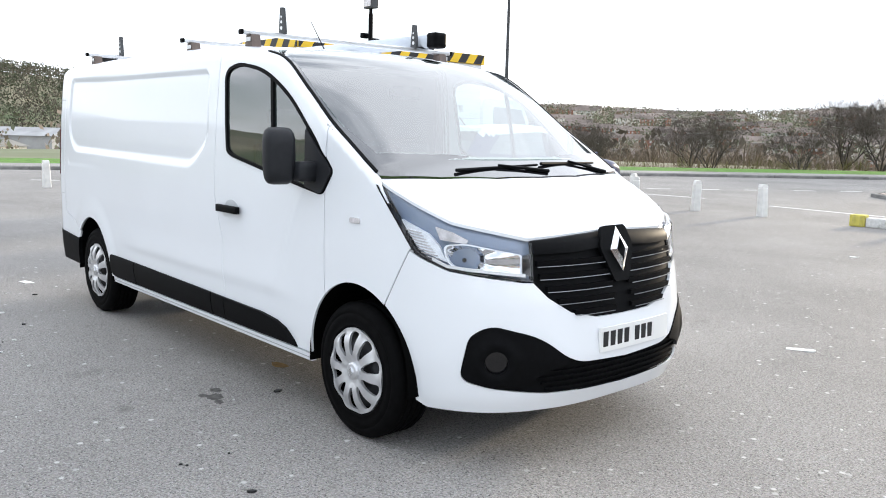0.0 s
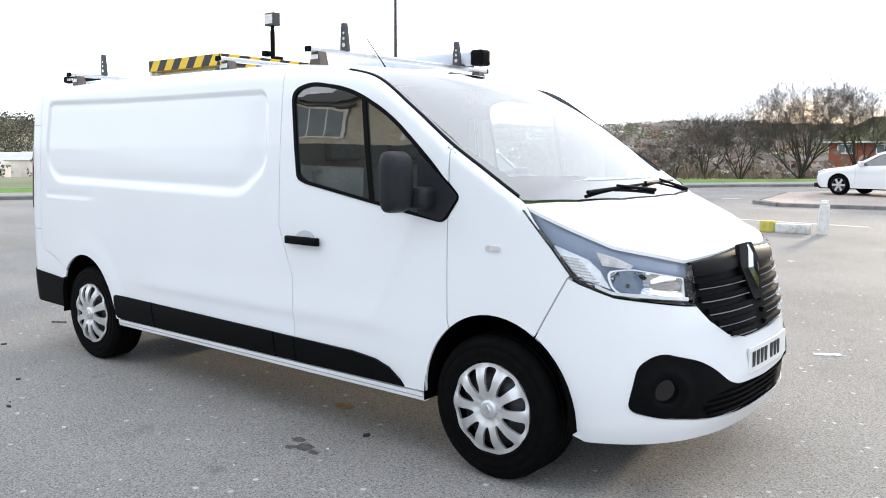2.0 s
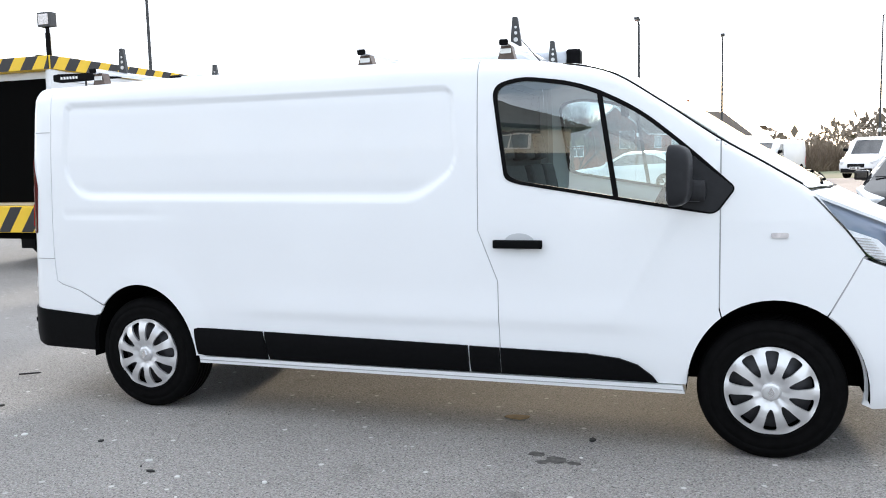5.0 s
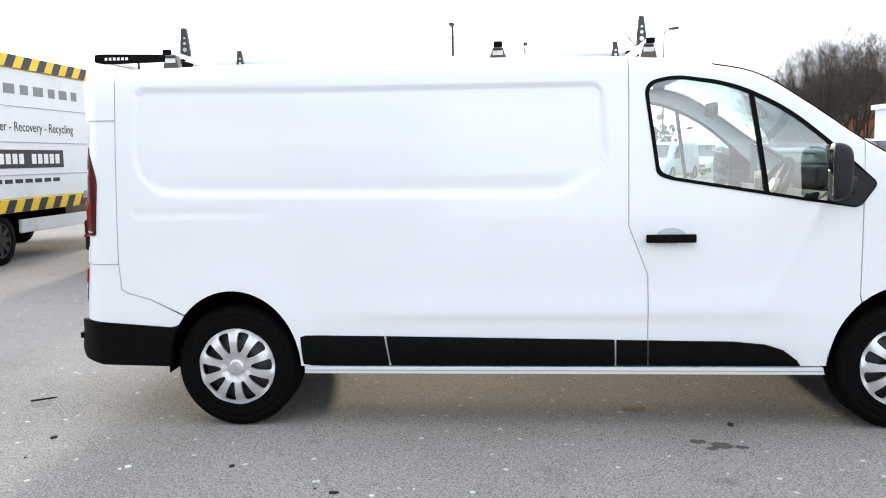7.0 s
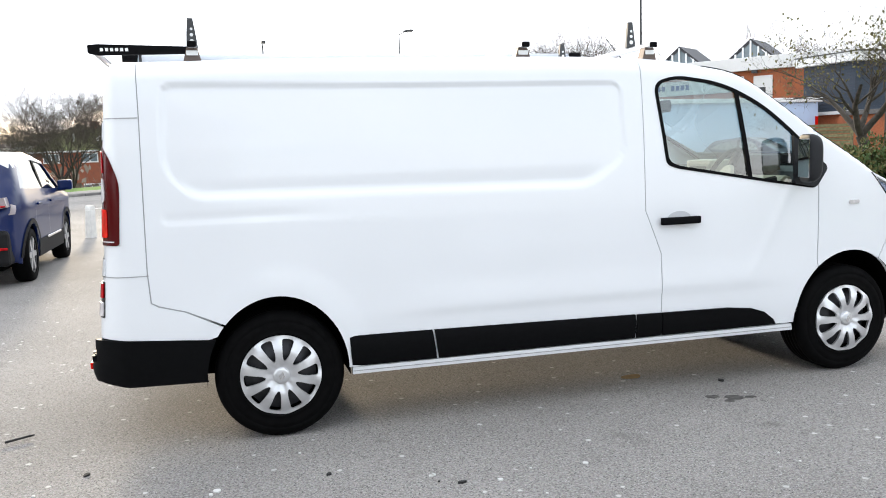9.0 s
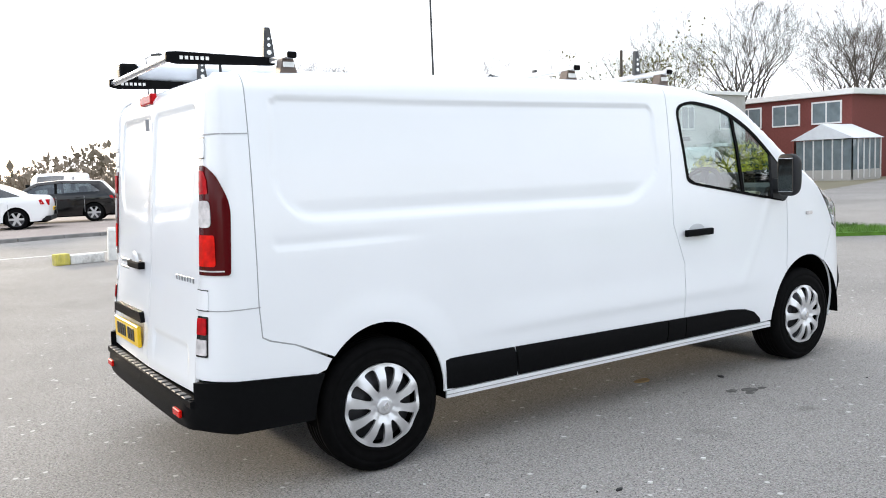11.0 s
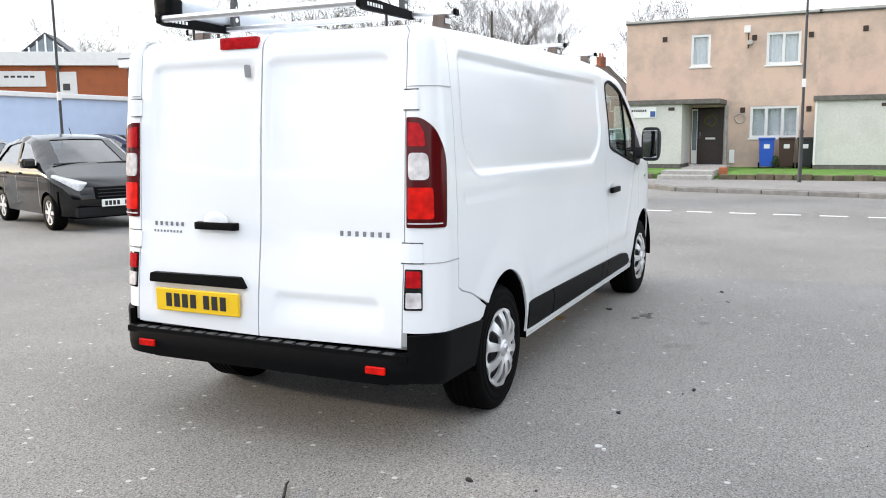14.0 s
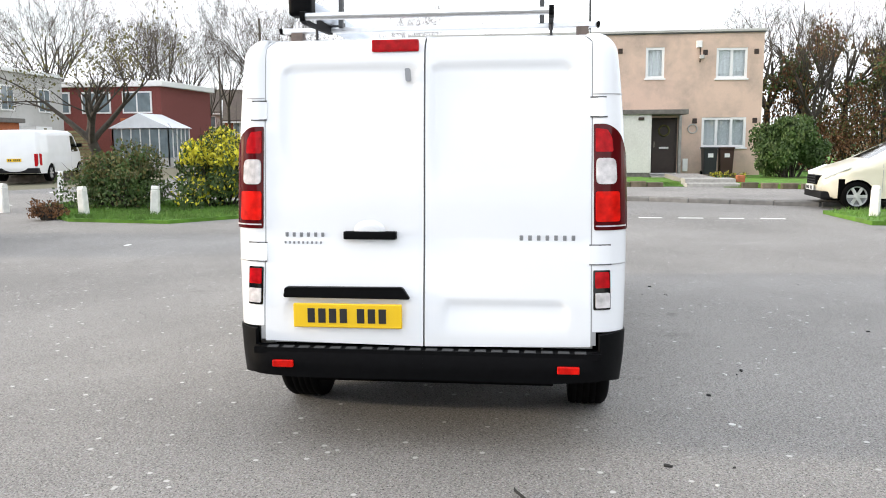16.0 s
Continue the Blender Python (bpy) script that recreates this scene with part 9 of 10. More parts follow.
    # side glass, pillars
    for s in (1, -1):
        b = sheet(lambda x, z: Vector((x, s * (half(x, z) - 0.022), z)), hole, [], 0.2, 0.0)
        part("side_window", b, CAR_GLASS, root)
        if pillar:
            x0 = X(pillar)
            bm = bmesh.new()
            lo, hi = 0.62 * H, 0.945 * H
            vs = [bm.verts.new((x0 + a, s * (half(x0, z) - 0.014 - t), z)) for t in (0, 0.02) for z in (lo, hi) for a in (-0.045, 0.045)]
            for f in ((0, 1, 3, 2), (4, 6, 7, 5), (0, 2, 6, 4), (1, 5, 7, 3)):
                bm.faces.new([vs[i] for i in f])
            part("pillar", bm, BLACK_PLASTIC, root)
        # door seams and handles
        for u in ([pillar, win[0][0] + 0.01, (0.245 if shape != "van" else 0.6)] if pillar else [0.62, 0.80]):
            bm = bmesh.new()
            zs = [0.24 * H + (0.38 * H) * k / 5 for k in range(6)]
            for z0, z1 in zip(zs, zs[1:]):
                q = [(X(u) - 0.005, z0), (X(u) + 0.005, z0), (X(u) + 0.005, z1), (X(u) - 0.005, z1)]
                bm.faces.new([bm.verts.new((x, s * side_y(x, z, 0.003), z)) for x, z in q])
            part("door_seam", bm, SEAM, root)
        for u in ([pillar + 0.05, 0.29] if pillar else [0.655]):
            yy = side_y(X(u), 0.585 * H)
            part("door_handle", box(X(u) - 0.09, X(u) + 0.09, min(s * yy, s * (yy + 0.03)), max(s * yy, s * (yy + 0.03)), 0.575 * H, 0.595 * H, 0.008), body, root)
        if cladding:
            b = sheet(lambda x, z: Vector((x, s * side_y(x, z, 0.012), z)), [(X(ax[0]) + ra, sill), (X(ax[1]) - ra, sill), (X(ax[1]) - ra - 0.03, 0.30 * H), (X(ax[0]) + ra + 0.03, 0.30 * H)], [], 0.15, 0.02, lambda x, z: Vector((0, -s, 0)))
            part("cladding", b, CLADDING, root, "black lower cladding")
            part("sill_strip", box(X(0.38), X(0.62), min(s * (W / 2 + 0.012), s * (W / 2 + 0.024)), max(s * (W / 2 + 0.012), s * (W / 2 + 0.024)), 0.285 * H, 0.305 * H, 0.004), CHROME, root, "bright sill strip")
            for c in (rear, front):
                bm = bmesh.new()
                for k in range(12):
                    a0, a1 = math.pi * k / 12, math.pi * (k + 1) / 12
                    q = [(c + ra * math.cos(a0), tyre + ra * math.sin(a0)), (c + (ra + 0.06) * math.cos(a0), tyre + (ra + 0.06) * math.sin(a0)), (c + (ra + 0.06) * math.cos(a1), tyre + (ra + 0.06) * math.sin(a1)), (c + ra * math.cos(a1), tyre + ra * math.sin(a1))]
                    bm.faces.new([bm.verts.new((x, s * side_y(x, z, 0.012), z)) for x, z in q])
                part("arch_trim", bm, CLADDING, root)
        for c in (rear, front):
            wheel_parts(root, c, s * (W / 2 - 0.115), tyre, 0.20, s, rim or ALLOY)
        # door mirror
        mx, mz = X(win[0][0] - 0.035), 0.665 * H
        my = s * (half(mx, mz) + 0.11)
        bm = bmesh.new()
        add_box(bm, mx - 0.06, mx + 0.08, my - 0.10, my + 0.10, mz - 0.02, mz + 0.13, 0.04, seg=3)
        add_box(bm, mx - 0.01, mx + 0.05, min(my, my - s * 0.16), max(my, my - s * 0.16), mz - 0.03, mz + 0.02, 0.008)
        part("door_mirror", bm, BLACK_PLASTIC if shape == "van" else body, root)
        # lamps wrap round the corners
        hz = 0.49 * H if shape != "van" else 0.40 * H
        hx = X(0.945 if shape != "van" else 0.968)
        bm = bmesh.new()
        m = Matrix.Translation((hx, s * (half(hx, hz) - 0.13), hz)) @ Matrix.Rotation(-s * radians(42), 4, "Z") @ Matrix.Rotation(radians(14), 4, "Y")
        long = 0.36 if shape == "hatch" else 0.24
        add_box(bm, -long, 0.17, -0.12, 0.12, -0.075, 0.065, 0.05, None, 4)
        for v in bm.verts:                                   # swept back to a point
            f = sstep(-0.02, -long, v.co.x)
            v.co.z = v.co.z * (1 - 0.65 * f) + 0.045 * f
            v.co.y = v.co.y * (1 - 0.45 * f) - s * 0.02 * f
        bm.transform(m)
        part("headlight", bm, HEADLAMP, root, "clear headlight", smooth=True)
        tz = (0.50, 0.64) if shape in ("hatch", "saloon") else (0.52, 0.62) if shape == "suv" else (0.30, 0.55)
        b0 = sheet(lambda x, z: Vector((x, s * side_y(x, z, 0.006), z)), [(X(0.025), tz[0] * H + 0.03), (X(0.05), tz[0] * H + 0.03), (X(0.06 if shape != "van" else 0.05), tz[1] * H - 0.03), (X(0.042 if shape != "van" else 0.025), tz[1] * H - 0.01)], [], 0.06, 0.02, lambda x, z: Vector((0, -s, 0)))
        me = bpy.data.meshes.new("lamp")
        b0.to_mesh(me)
        b0.free()
        bm = bmesh.new()
        bm.from_mesh(me)
        bpy.data.meshes.remove(me)
        lw = 0.36 if shape == "van" else 0.24
        xr = min(x for x, z in top if tz[0] * H - 0.12 < z < tz[1] * H + 0.05)
        if lamp == "pale":
            q = [(s * a, z) for a, z in ((0.38, 1.035), (0.56, 1.07), (0.715, 1.08), (0.74, 0.965), (0.58, 0.935))]
            add_prism(bm, q if s > 0 else q[::-1], 0.16, Matrix(((0, 0, 1, xr - 0.012), (1, 0, 0, 0), (0, 1, 0, 0), (0, 0, 0, 1))))
        else:
            add_box(bm, xr - 0.012, xr + (0.05 if shape == "suv" else 0.13), min(s * W * lw, s * W * 0.415), max(s * W * lw, s * W * 0.415), tz[0] * H, tz[1] * H - 0.02, 0.02, seg=2)
        part("tail_light", bm, RED_LENS if lamp == "red" else PALE_LAMP, root, "red tail light" if lamp == "red" else "pale and red tail light")
    # grille, bumpers, plates
    xf, xb = max(p[0] for p in top), min(p[0] for p in top)
    gz = (0.33, 0.46) if shape != "van" else (0.27, 0.36)
    bm = bmesh.new()
    add_box(bm, xf - 0.10, xf + 0.075, -W * 0.20, W * 0.20, gz[0] * H, gz[1] * H, 0.03, seg=2)
    gr = part("grille", bm, BLACK_PLASTIC, root, "black grille")
    for k in range(3):
        z = (gz[0] + (gz[1] - gz[0]) * (k + 0.8) / 3.6) * H
        part("grille_bar", box(xf + 0.07, xf + 0.083, -W * 0.18, W * 0.18, z - 0.007, z + 0.007), DARK_STEEL, gr)
    bm = bmesh.new()
    add_box(bm, xf - 0.30, xf + 0.045, -W * 0.37, W * 0.37, 0.15 * H, 0.25 * H, 0.03, seg=2)
    part("lower_bumper", bm, CLADDING, root)
    bm = bmesh.new()
    add_box(bm, xb - 0.045, xb + 0.25, -W * 0.43, W * 0.43, 0.17 * H, (0.43 if cladding else 0.27) * H, 0.09 if cladding else 0.03, seg=4)
    part("rear_bumper", bm, CLADDING, root)
    for end in plates:
        x = xf + 0.10 if end == "front" else xb - 0.075
        z = (0.26 if shape == "van" else 0.29) * H if end == "front" else (0.52 if shape == "suv" else 0.42) * H
        if end == "rear" and shape == "suv":
            x = xb - 0.055
        p = part("number_plate", box(x - 0.012, x + 0.012, -0.26, 0.26, z - 0.056, z + 0.056, 0.004), PLATE_WHITE if end == "front" else PLATE_YELLOW, root, "white number plate" if end == "front" else "yellow number plate")
        xs = x + 0.012 if end == "front" else x - 0.016
        for k in range(7):
            if k != 4:
                part("plate_bar", box(xs, xs + 0.004, -0.215 + 0.063 * k, -0.172 + 0.063 * k, z - 0.035, z + 0.035), INK, p)
    # cabin floor, seats and the dark underside
    part("underside", box(X(0.03), X(0.97), -W * 0.36, W * 0.36, 0.13 * H, 0.30 * H), UNDERBODY_AND_SHADE, root)
    part("arch_liner", box(rear - ra, rear + ra, -W * 0.47, W * 0.47, tyre * 1.0, tyre + ra * 1.01), UNDERBODY_AND_SHADE, root)
    part("arch_liner", box(front - ra, front + ra, -W * 0.47, W * 0.47, tyre * 1.0, tyre + ra * 1.01), UNDERBODY_AND_SHADE, root)
    if shape != "van":
        part("cabin_floor", box(X(0.12), X(0.74), -W * 0.42, W * 0.42, 0.44 * H, 0.60 * H), CABIN_DARK, root)
        for u in (0.27, 0.50):
            for s in (-1, 1):
                part("seat", box(X(u) - 0.08, X(u) + 0.08, s * 0.36 - 0.24, s * 0.36 + 0.24, 0.58 * H, 0.84 * H, 0.05, 2), CABIN_DARK, root)
    else:
        part("bulkhead", box(X(0.58), X(0.60), -W * 0.45, W * 0.45, 0.2 * H, 0.93 * H), CABIN_DARK, root)
        part("dashboard", box(X(0.74), X(0.83), -W * 0.43, W * 0.43, 0.40 * H, 0.54 * H, 0.05, 2), CABIN_DARK, root)
        for s in (-1, 1):
            part("seat", box(X(0.64) - 0.08, X(0.64) + 0.10, s * 0.45 - 0.24, s * 0.45 + 0.24, 0.40 * H, 0.76 * H, 0.05, 2), CABIN_DARK, root)
    return root


suv = car("suv", "suv", (-3.35, 7.55, G0), radians(90), 4.2, 1.70, 1.62, PAINT_BLUE, "dark blue compact suv with a white roof and black cladding", "car", PAINT_WHITE, True, ("rear",), "pale", 0.07, axles=(-1.35, 1.20), tyre=0.335)
part("parcel_shelf", box(-1.75, -1.3, -0.6, 0.6, 1.08, 1.10), CABIN_DARK, suv)
part("wiper", box(-1.97, -1.95, -0.05, 0.45, 1.12, 1.14), INK, suv)
part("spoiler", box(-1.82, -1.52, -0.60, 0.60, 1.50, 1.56, 0.02, 2), PAINT_WHITE, suv, "white roof spoiler")
part("skid_plate", box(-2.165, -2.10, -0.50, 0.50, 0.40, 0.44, 0.015, 2), GREY_PLASTIC, suv, "grey bumper insert")
part("badge", cyl((-2.09, 0, 1.0), (-2.075, 0, 1.0), 0.05, None, 16), CHROME, suv)
for s in (-1, 1):
    part("lamp_red_strip", box(-2.105, -2.06, min(s * 0.58, s * 0.725), max(s * 0.58, s * 0.725), 0.966, 0.985, 0.006), RED_LENS, suv, "red lamp strip")
    part("bumper_reflector", box(-2.152, -2.14, min(s * 0.56, s * 0.72), max(s * 0.56, s * 0.72), 0.47, 0.50, 0.004), RED_LENS, suv)
part("roof_aerial", cyl((-1.35, 0, 1.58), (-1.50, 0, 1.72), 0.012, 0.008, 8), BLACK_PLASTIC, suv)
hd = math.atan2(-0.93, -0.36)
hat = car("hatchback", "hatch", (6.38, 9.52, G0), hd, 3.62, 1.66, 1.50, PAINT_BLACK, "small black hatchback with silver wheel covers", "car", None, False, ("front",), "red", 0.06, tyre=0.285, axles=(-1.16, 1.16), rim=HUBCAP)
part("roof_aerial", cyl((0.1, 0, 1.50), (0.02, 0, 1.62), 0.008, 0.005, 6), BLACK_PLASTIC, hat)
for s in (-1, 1):
    part("wiper", cyl((1.02, s * 0.35 - 0.3, 1.035), (0.98, s * 0.35 + 0.25, 1.05), 0.010, None, 6), INK, hat)
car("hatchback", "hatch", (11.5, 19.0, -0.012), radians(14), 4.0, 1.75, 1.46, PAINT_GREY, "grey hatchback with red tail lights", "car", None, False, ("rear",), "red", 0.09)
car("suv", "suv", (13.62, 29.48, 0.09), radians(285), 4.5, 1.9, 1.72, PAINT_BLACK, "black suv parked in the car lot", "car", None, False, ("front",), "red", 0.1)
car("pickup", "suv", (16.07, 28.71, 0.09), radians(285), 4.9, 1.9, 1.78, PAINT_WHITE, "white pickup parked in front of the cabin", "car", None, False, ("front",), "red", 0.1)
car("saloon", "saloon", (0.25, 25.9, 0.09), radians(165), 4.75, 1.85, 1.46, PAINT_WHITE, "white saloon on the far pavement", "car", None, False, ("rear",), "red", 0.08, tyre=0.33)
car("estate_car", "suv", (3.1, 28.6, 0.09), radians(163), 4.5, 1.85, 1.50, PAINT_BLACK, "black estate car on the far pavement", "car", None, False, ("rear",), "red", 0.09, tyre=0.33)
van1 = car("panel_van", "van", (10.6, 41.0, 0.03), math.atan2(-0.83, -0.55), 5.1, 1.98, 2.0, PAINT_WHITE, "white panel van with a black grille in the lot", "van", None, False, ("front",), "red", 0.12, tyre=0.33, group="vans in the lot")
for x, y, a in ((14.2, 46.3, 0.08), (17.6, 51.6, -0.04), (20.6, 57.0, 0.05), (5.6, 42.6, 0.12)):
    copy_thing(van1, Matrix.Translation((x, y, 0.03)) @ Matrix.Rotation(math.atan2(-0.83, -0.55) + a, 4, "Z"))
car("panel_van", "van", (26.75, 19.55, 0.0), radians(12), 5.0, 1.95, 1.95, PAINT_WHITE, "white panel van by the slatted fence", "van", None, False, ("rear",), "red", 0.1, tyre=0.32, group="vans in the lot")
car("hatchback", "hatch", (43.6, 16.5, 0.05), radians(200), 3.9, 1.7, 1.47, PAINT_WHITE, "white hatchback beyond the lawn", "car", None, False, ("front",), "red", 0.12)
car("hatchback", "hatch", (47.7, 14.7, 0.05), radians(195), 4.1, 1.75, 1.47, PAINT_GREY, "grey hatchback beyond the lawn", "car", None, False, ("front",), "red", 0.12)
car("hatchback", "hatch", (53.5, 14.4, 0.05), radians(198), 4.0, 1.7, 1.47, PAINT_WHITE, "white hatchback beyond the lawn", "car", None, False, ("front",), "red", 0.12)
car("hatchback", "hatch", (54.6, 12.0, 0.05), radians(203), 3.9, 1.7, 1.47, PAINT_WHITE, "white hatchback beyond the lawn", "car", None, False, ("front",), "red", 0.12)
car("hatchback", "hatch", (13.75, -8.15, G0), radians(88), 3.9, 1.70, 1.50, PAINT_CREAM, "cream hatchback parked at the kerb", "car", None, False, ("front",), "red", 0.08, tyre=0.29, axles=(-1.2, 1.34), rim=HUBCAP)
car("hatchback", "hatch", (19.7, 22.5, 0.09), math.atan2(-0.83, 0.45), 3.8, 1.68, 1.45, PAINT_NAVY, "dark blue hatchback beside the fence", "car", None, False, ("front",), "red", 0.12)

# ---- recovery truck with hazard bands
tk = thing("recovery_truck", "white box truck with yellow and black hazard bands", "truck", Matrix.Translation((-6.6, 0, G0)))
TX = 1.0
bx = part("box_body", box(-TX, TX, 4.55, 8.7, 0.93, 2.83, 0.015), TRUCK_WHITE, tk, "white panelled box body")
for s in (1, -1):
    for z in (1.28, 1.76, 2.28):
        part("panel_seam", box(min(s * TX, s * (TX + 0.006)), max(s * TX, s * (TX + 0.006)), 4.62, 8.66, z - 0.006, z + 0.006), SEAM, bx)
    part("corner_post", box(min(s * (TX - 0.06), s * (TX + 0.02)), max(s * (TX - 0.06), s * (TX + 0.02)), 4.40, 4.56, 0.93, 2.83, 0.01), TRUCK_WHITE, tk)


def hazard(z0, z1, y0, y1, x, parent, along="y"):
    """Slanting yellow and black plates in a band."""
    pitch, h = 0.21, z1 - z0
    k = 0
    a = y0 - h
    while a < y1:
        q = [(a, z0), (a + pitch, z0), (a + pitch + h * 0.7, z1), (a + h * 0.7, z1)]
        q = [(min(max(p[0], y0), y1), p[1]) for p in q]
        if max(p[0] for p in q) - min(p[0] for p in q) > 0.02:
            bm = bmesh.new()
            vs = []
            for off in (0.0, 0.012):
                vs.append([bm.verts.new((x + off, p[0], p[1]) if along == "y" else (p[0], x - off, p[1])) for p in q])
            bm.faces.new(vs[1])
            for i in range(4):
                bm.faces.new((vs[0][i], vs[0][(i + 1) % 4], vs[1][(i + 1) % 4], vs[1][i]))
            bmesh.ops.remove_doubles(bm, verts=bm.verts[:], dist=0.001)
            bmesh.ops.recalc_face_normals(bm, faces=bm.faces[:])
            part("stripe", bm, YELLOW if k % 2 else INK, parent)
        k += 1
        a += pitch


tb = part("top_band", box(-TX - 0.02, TX + 0.02, 4.40, 8.75, 2.83, 3.02, 0.01), YELLOW, tk, "yellow and black striped top band")
hazard(2.835, 3.015, 4.41, 8.74, TX + 0.021, tb)
hazard(2.835, 3.015, -TX, TX, 4.399, tb, "x")
lb = part("bottom_band", box(-TX - 0.02, TX + 0.02, 4.60, 8.75, 0.74, 0.93, 0.01), YELLOW, tk, "yellow and black striped lower band")
hazard(0.745, 0.925, 4.61, 8.74, TX + 0.021, lb)
rb = part("rear_band", box(-TX - 0.02, TX + 0.02, 4.38, 4.60, 0.55, 0.93, 0.01), YELLOW, tk, "striped rear crossbar")
hazard(0.56, 0.92, 4.39, 4.60, TX + 0.021, rb)
hazard(0.56, 0.92, -TX, TX, 4.379, rb, "x")
# black sheet over the solid box end, in place of a shaded interior
part("rear_opening_shade", box(-0.86, 0.86, 4.52, 4.548, 0.98, 2.72), UNDERBODY_AND_SHADE, tk, "black sheet standing for the shaded inside of the open truck rear")
for s in (-1, 1):
    part("door_jamb", box(min(s * 0.86, s * 1.0), max(s * 0.86, s * 1.0), 4.46, 4.55, 0.93, 2.83, 0.01), TRUCK_WHITE, tk)
    part("rear_lamp", box(min(s * 0.62, s * 0.88), max(s * 0.62, s * 0.88), 4.352, 4.38, 0.62, 0.74, 0.01), RED_LENS, tk, "red rear lamp")
sx = TX + 0.004
for y, w in ((4.95, 0.30), (5.32, 0.22), (5.62, 0.34), (6.05, 0.20), (6.33, 0.34), (6.75, 0.26), (7.10, 0.34), (7.52, 0.24), (7.84, 0.30), (8.22, 0.22)):
    part("sign_bar", box(TX, sx, y, y + w * 0.8, 2.46, 2.60), SIGN_GREY, bx)
WORDS = {"Rubber - Recovery - Recycling": (5.75, 1.92, 0.20)}
for text, (y, z, size) in WORDS.items():
    cu = bpy.data.curves.new("lettering", "FONT")
    cu.body, cu.size, cu.extrude = text, size, 0.001
    tmp = bpy.data.objects.new("lettering", cu)
    bpy.context.scene.collection.objects.link(tmp)
    me = bpy.data.meshes.new_from_object(tmp.evaluated_get(bpy.context.evaluated_depsgraph_get()))
    bpy.data.objects.remove(tmp)
    me.materials.append(INK)
    o = tagged(new("lettering", me), kind="stuff")
    o.parent = bx
    o.matrix_basis = Matrix(((0, 0, 1, TX + 0.003), (1, 0, 0, y), (0, 1, 0, z), (0, 0, 0, 1)))
bm = bmesh.new()
for k in range(3):
    a0 = 2 * math.pi * k / 3 + 0.5
    q = [(0.10 * math.cos(a0), 0.10 * math.sin(a0)), (0.10 * math.cos(a0 + 1.5), 0.10 * math.sin(a0 + 1.5)), (0.055 * math.cos(a0 + 1.5), 0.055 * math.sin(a0 + 1.5)), (0.055 * math.cos(a0), 0.055 * math.sin(a0))]
    add_prism(bm, q, 0.004, Matrix(((0, 0, 1, TX), (1, 0, 0, 5.5), (0, 1, 0, 2.0), (0, 0, 0, 1))))
part("recycling_mark", bm, RECYCLE_GREEN, bx)
pp = part("number_panel", box(TX, TX + 0.008, 5.80, 7.85, 1.38, 1.65, 0.003), INK, bx, "black panel with pale bars")
for k in range(11):
    if k != 5:
        part("number_bar", box(TX + 0.008, TX + 0.011, 5.92 + 0.168 * k, 6.04 + 0.168 * k, 1.44, 1.59), SIGN_WHITE, pp)
for k in range(7):
    part("small_bar", box(TX, sx, 5.95 + 0.26 * k, 6.14 + 0.26 * k, 1.16, 1.22), INK, bx)
part("chassis", box(-0.45, 0.45, 4.5, 10.4, 0.45, 0.72), UNDERBODY_AND_SHADE, tk)
for s in (-1, 1):
    for y in (6.1, 9.55):
        w = wheel_parts(tk, 0, 0, 0.36, 0.24, s, DARK_STEEL, 8)
        w.matrix_basis = Matrix.Translation((s * 0.84, y, 0.356)) @ Matrix.Rotation(radians(90 * 0), 4, "Z")
        w.matrix_basis = Matrix.Translation((s * 0.84, y, 0.356)) @ Matrix.Rotation(radians(-90), 4, "Z")
    part("mudflap", box(s * 0.84 - 0.14, s * 0.84 + 0.14, 5.62, 5.64, 0.18, 0.72), RUBBER, tk)
    part("side_guard", box(min(s * 0.92, s * 0.97), max(s * 0.92, s * 0.97), 6.6, 8.9, 0.42, 0.62, 0.01), TRUCK_WHITE, tk)
bm = bmesh.new()
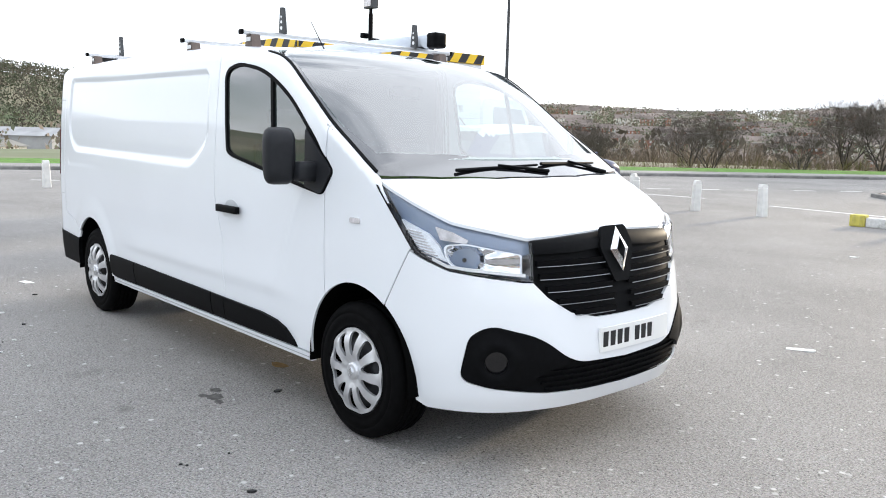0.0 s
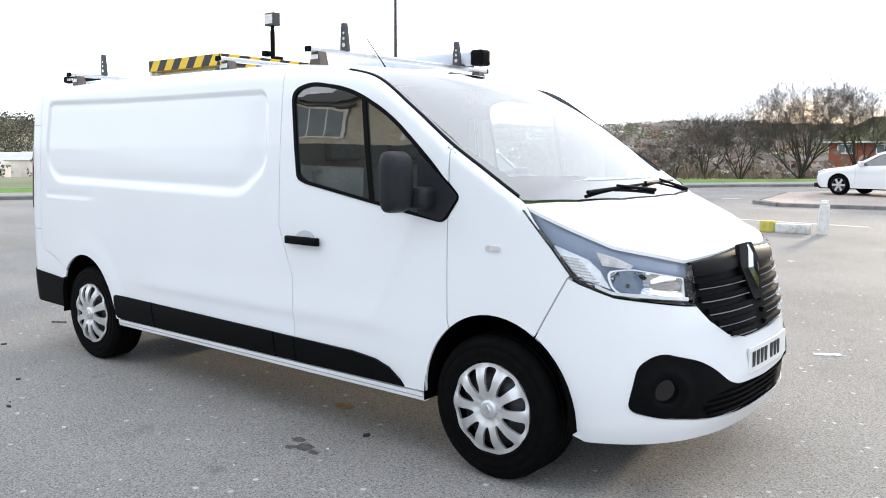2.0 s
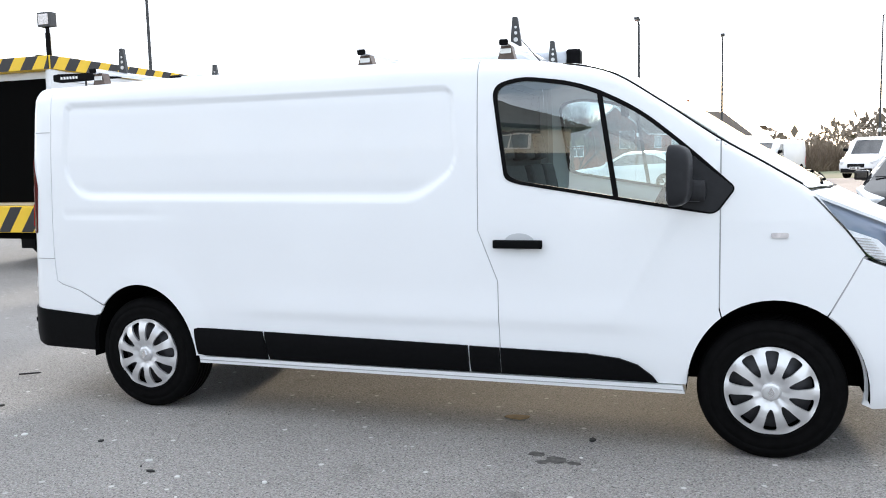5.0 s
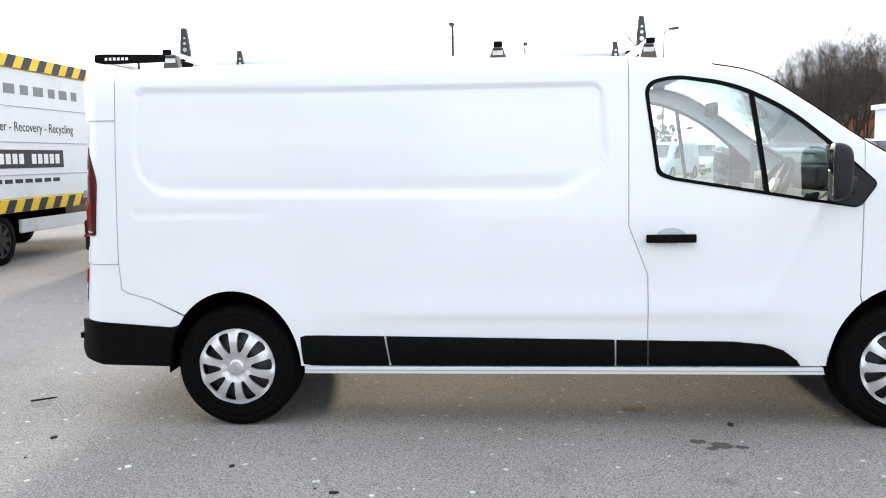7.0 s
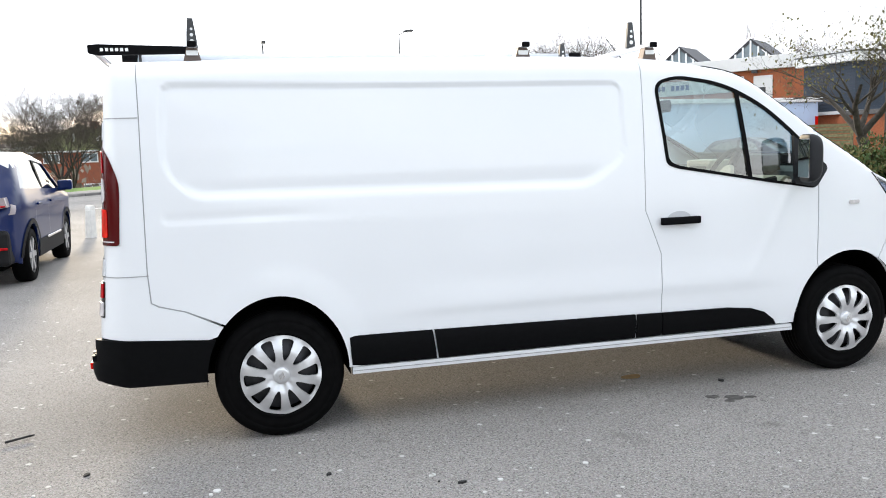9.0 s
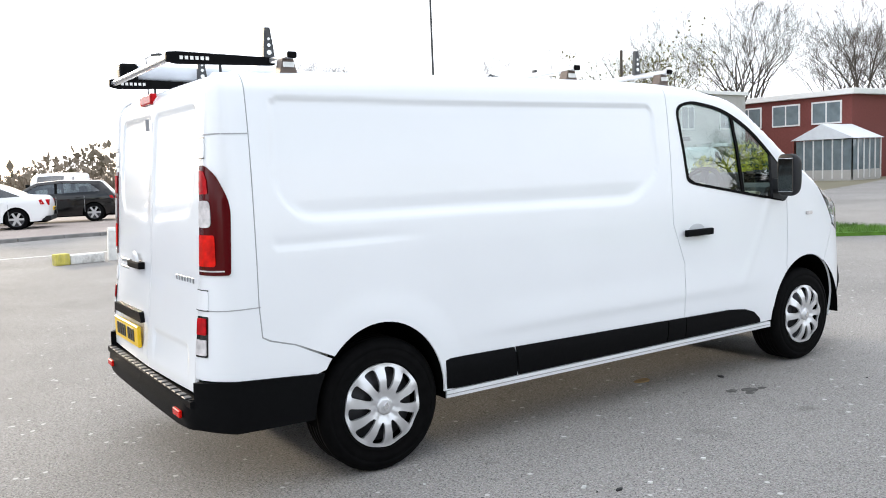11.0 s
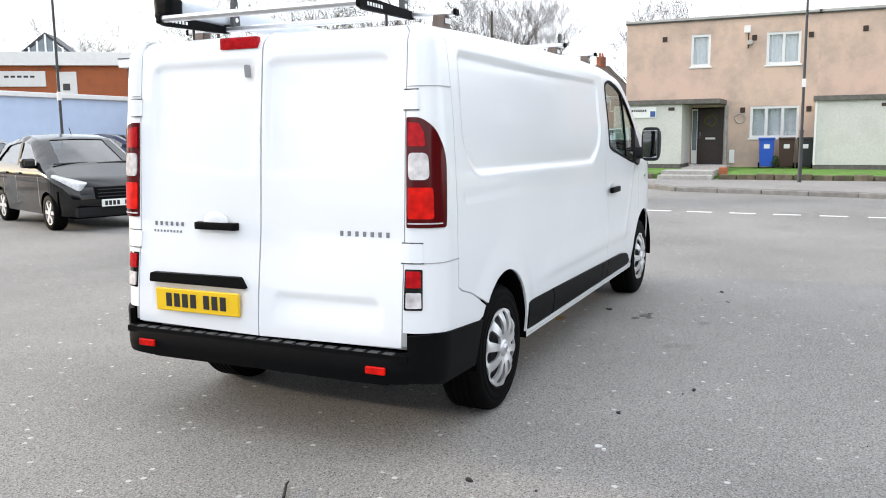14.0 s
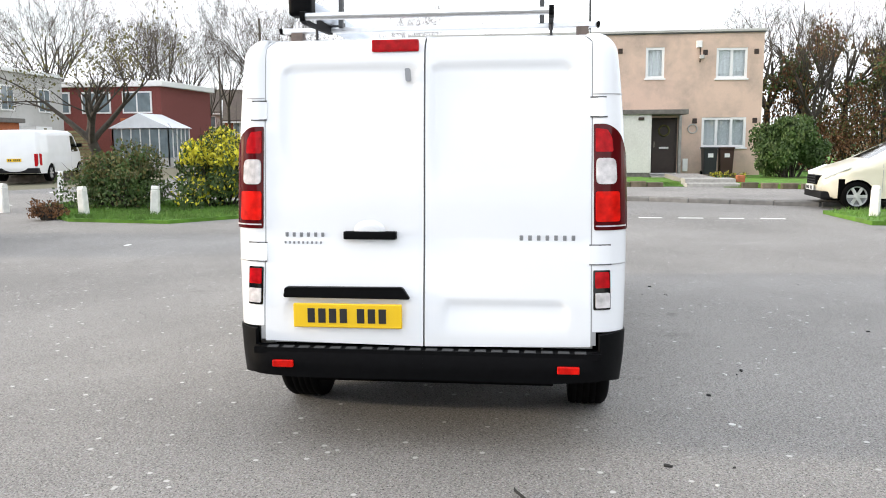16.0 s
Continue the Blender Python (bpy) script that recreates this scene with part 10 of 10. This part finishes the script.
add_prism(bm, round_poly([(8.85, 0.45), (10.55, 0.45), (10.62, 1.05), (10.45, 1.35), (10.05, 2.05), (9.75, 2.18), (8.85, 2.18)], 0.08, 3), 1.84, Matrix(((0, 0, 1, -0.92), (1, 0, 0, 0), (0, 1, 0, 0), (0, 0, 0, 1))))
bmesh.ops.recalc_face_normals(bm, faces=bm.faces[:])
cab = part("cab", bm, TRUCK_WHITE, tk, "white truck cab")
for s in (-1, 1):
    bm = bmesh.new()
    add_prism(bm, round_poly([(9.15, 1.38), (10.28, 1.38), (9.98, 1.98), (9.15, 2.02)], 0.05, 3), 0.012, Matrix(((0, 0, 1, 0.922 if s > 0 else -0.934), (1, 0, 0, 0), (0, 1, 0, 0), (0, 0, 0, 1))))
    part("cab_window", bm, PANE, cab)
    part("cab_mirror", box(min(s * 0.95, s * 1.15), max(s * 0.95, s * 1.15), 10.18, 10.26, 1.35, 1.72, 0.03, 2), BLACK_PLASTIC, cab)
part("cab_screen", box(-0.80, 0.80, 10.28, 10.30, 1.40, 1.95, 0.004), PANE, cab)
# floodlight mast behind the truck
fm = thing("floodlight_mast", "black mast with a square floodlight and brackets", "floodlight", Matrix.Translation((-10.3, 9.4, 0.0)))
part("mast", cyl((0, 0, -0.3), (0, 0, 4.30), 0.075, 0.055, 12), BLACK_PLASTIC, fm)
part("lamp_head", box(-0.17, 0.17, -0.10, 0.10, 4.42, 4.72, 0.02, 2), GREY_PLASTIC, fm)
part("lamp_glass", box(-0.13, 0.13, -0.115, -0.10, 4.46, 4.68, 0.005), CLEAR_LENS, fm)
part("lamp_yoke", box(-0.03, 0.03, -0.03, 0.03, 4.28, 4.44), BLACK_PLASTIC, fm)
for k, (x, z) in enumerate(((0.18, 3.45), (-0.16, 3.30), (0.22, 3.62), (-0.22, 3.78))):
    part("bracket", box(min(0, x), max(0, x), -0.03, 0.03, z - 0.02, z + 0.02), BLACK_PLASTIC, fm)
    part("camera_box", box(x - 0.07, x + 0.07, -0.12, 0.08, z - 0.06, z + 0.07, 0.02), BLACK_PLASTIC, fm)
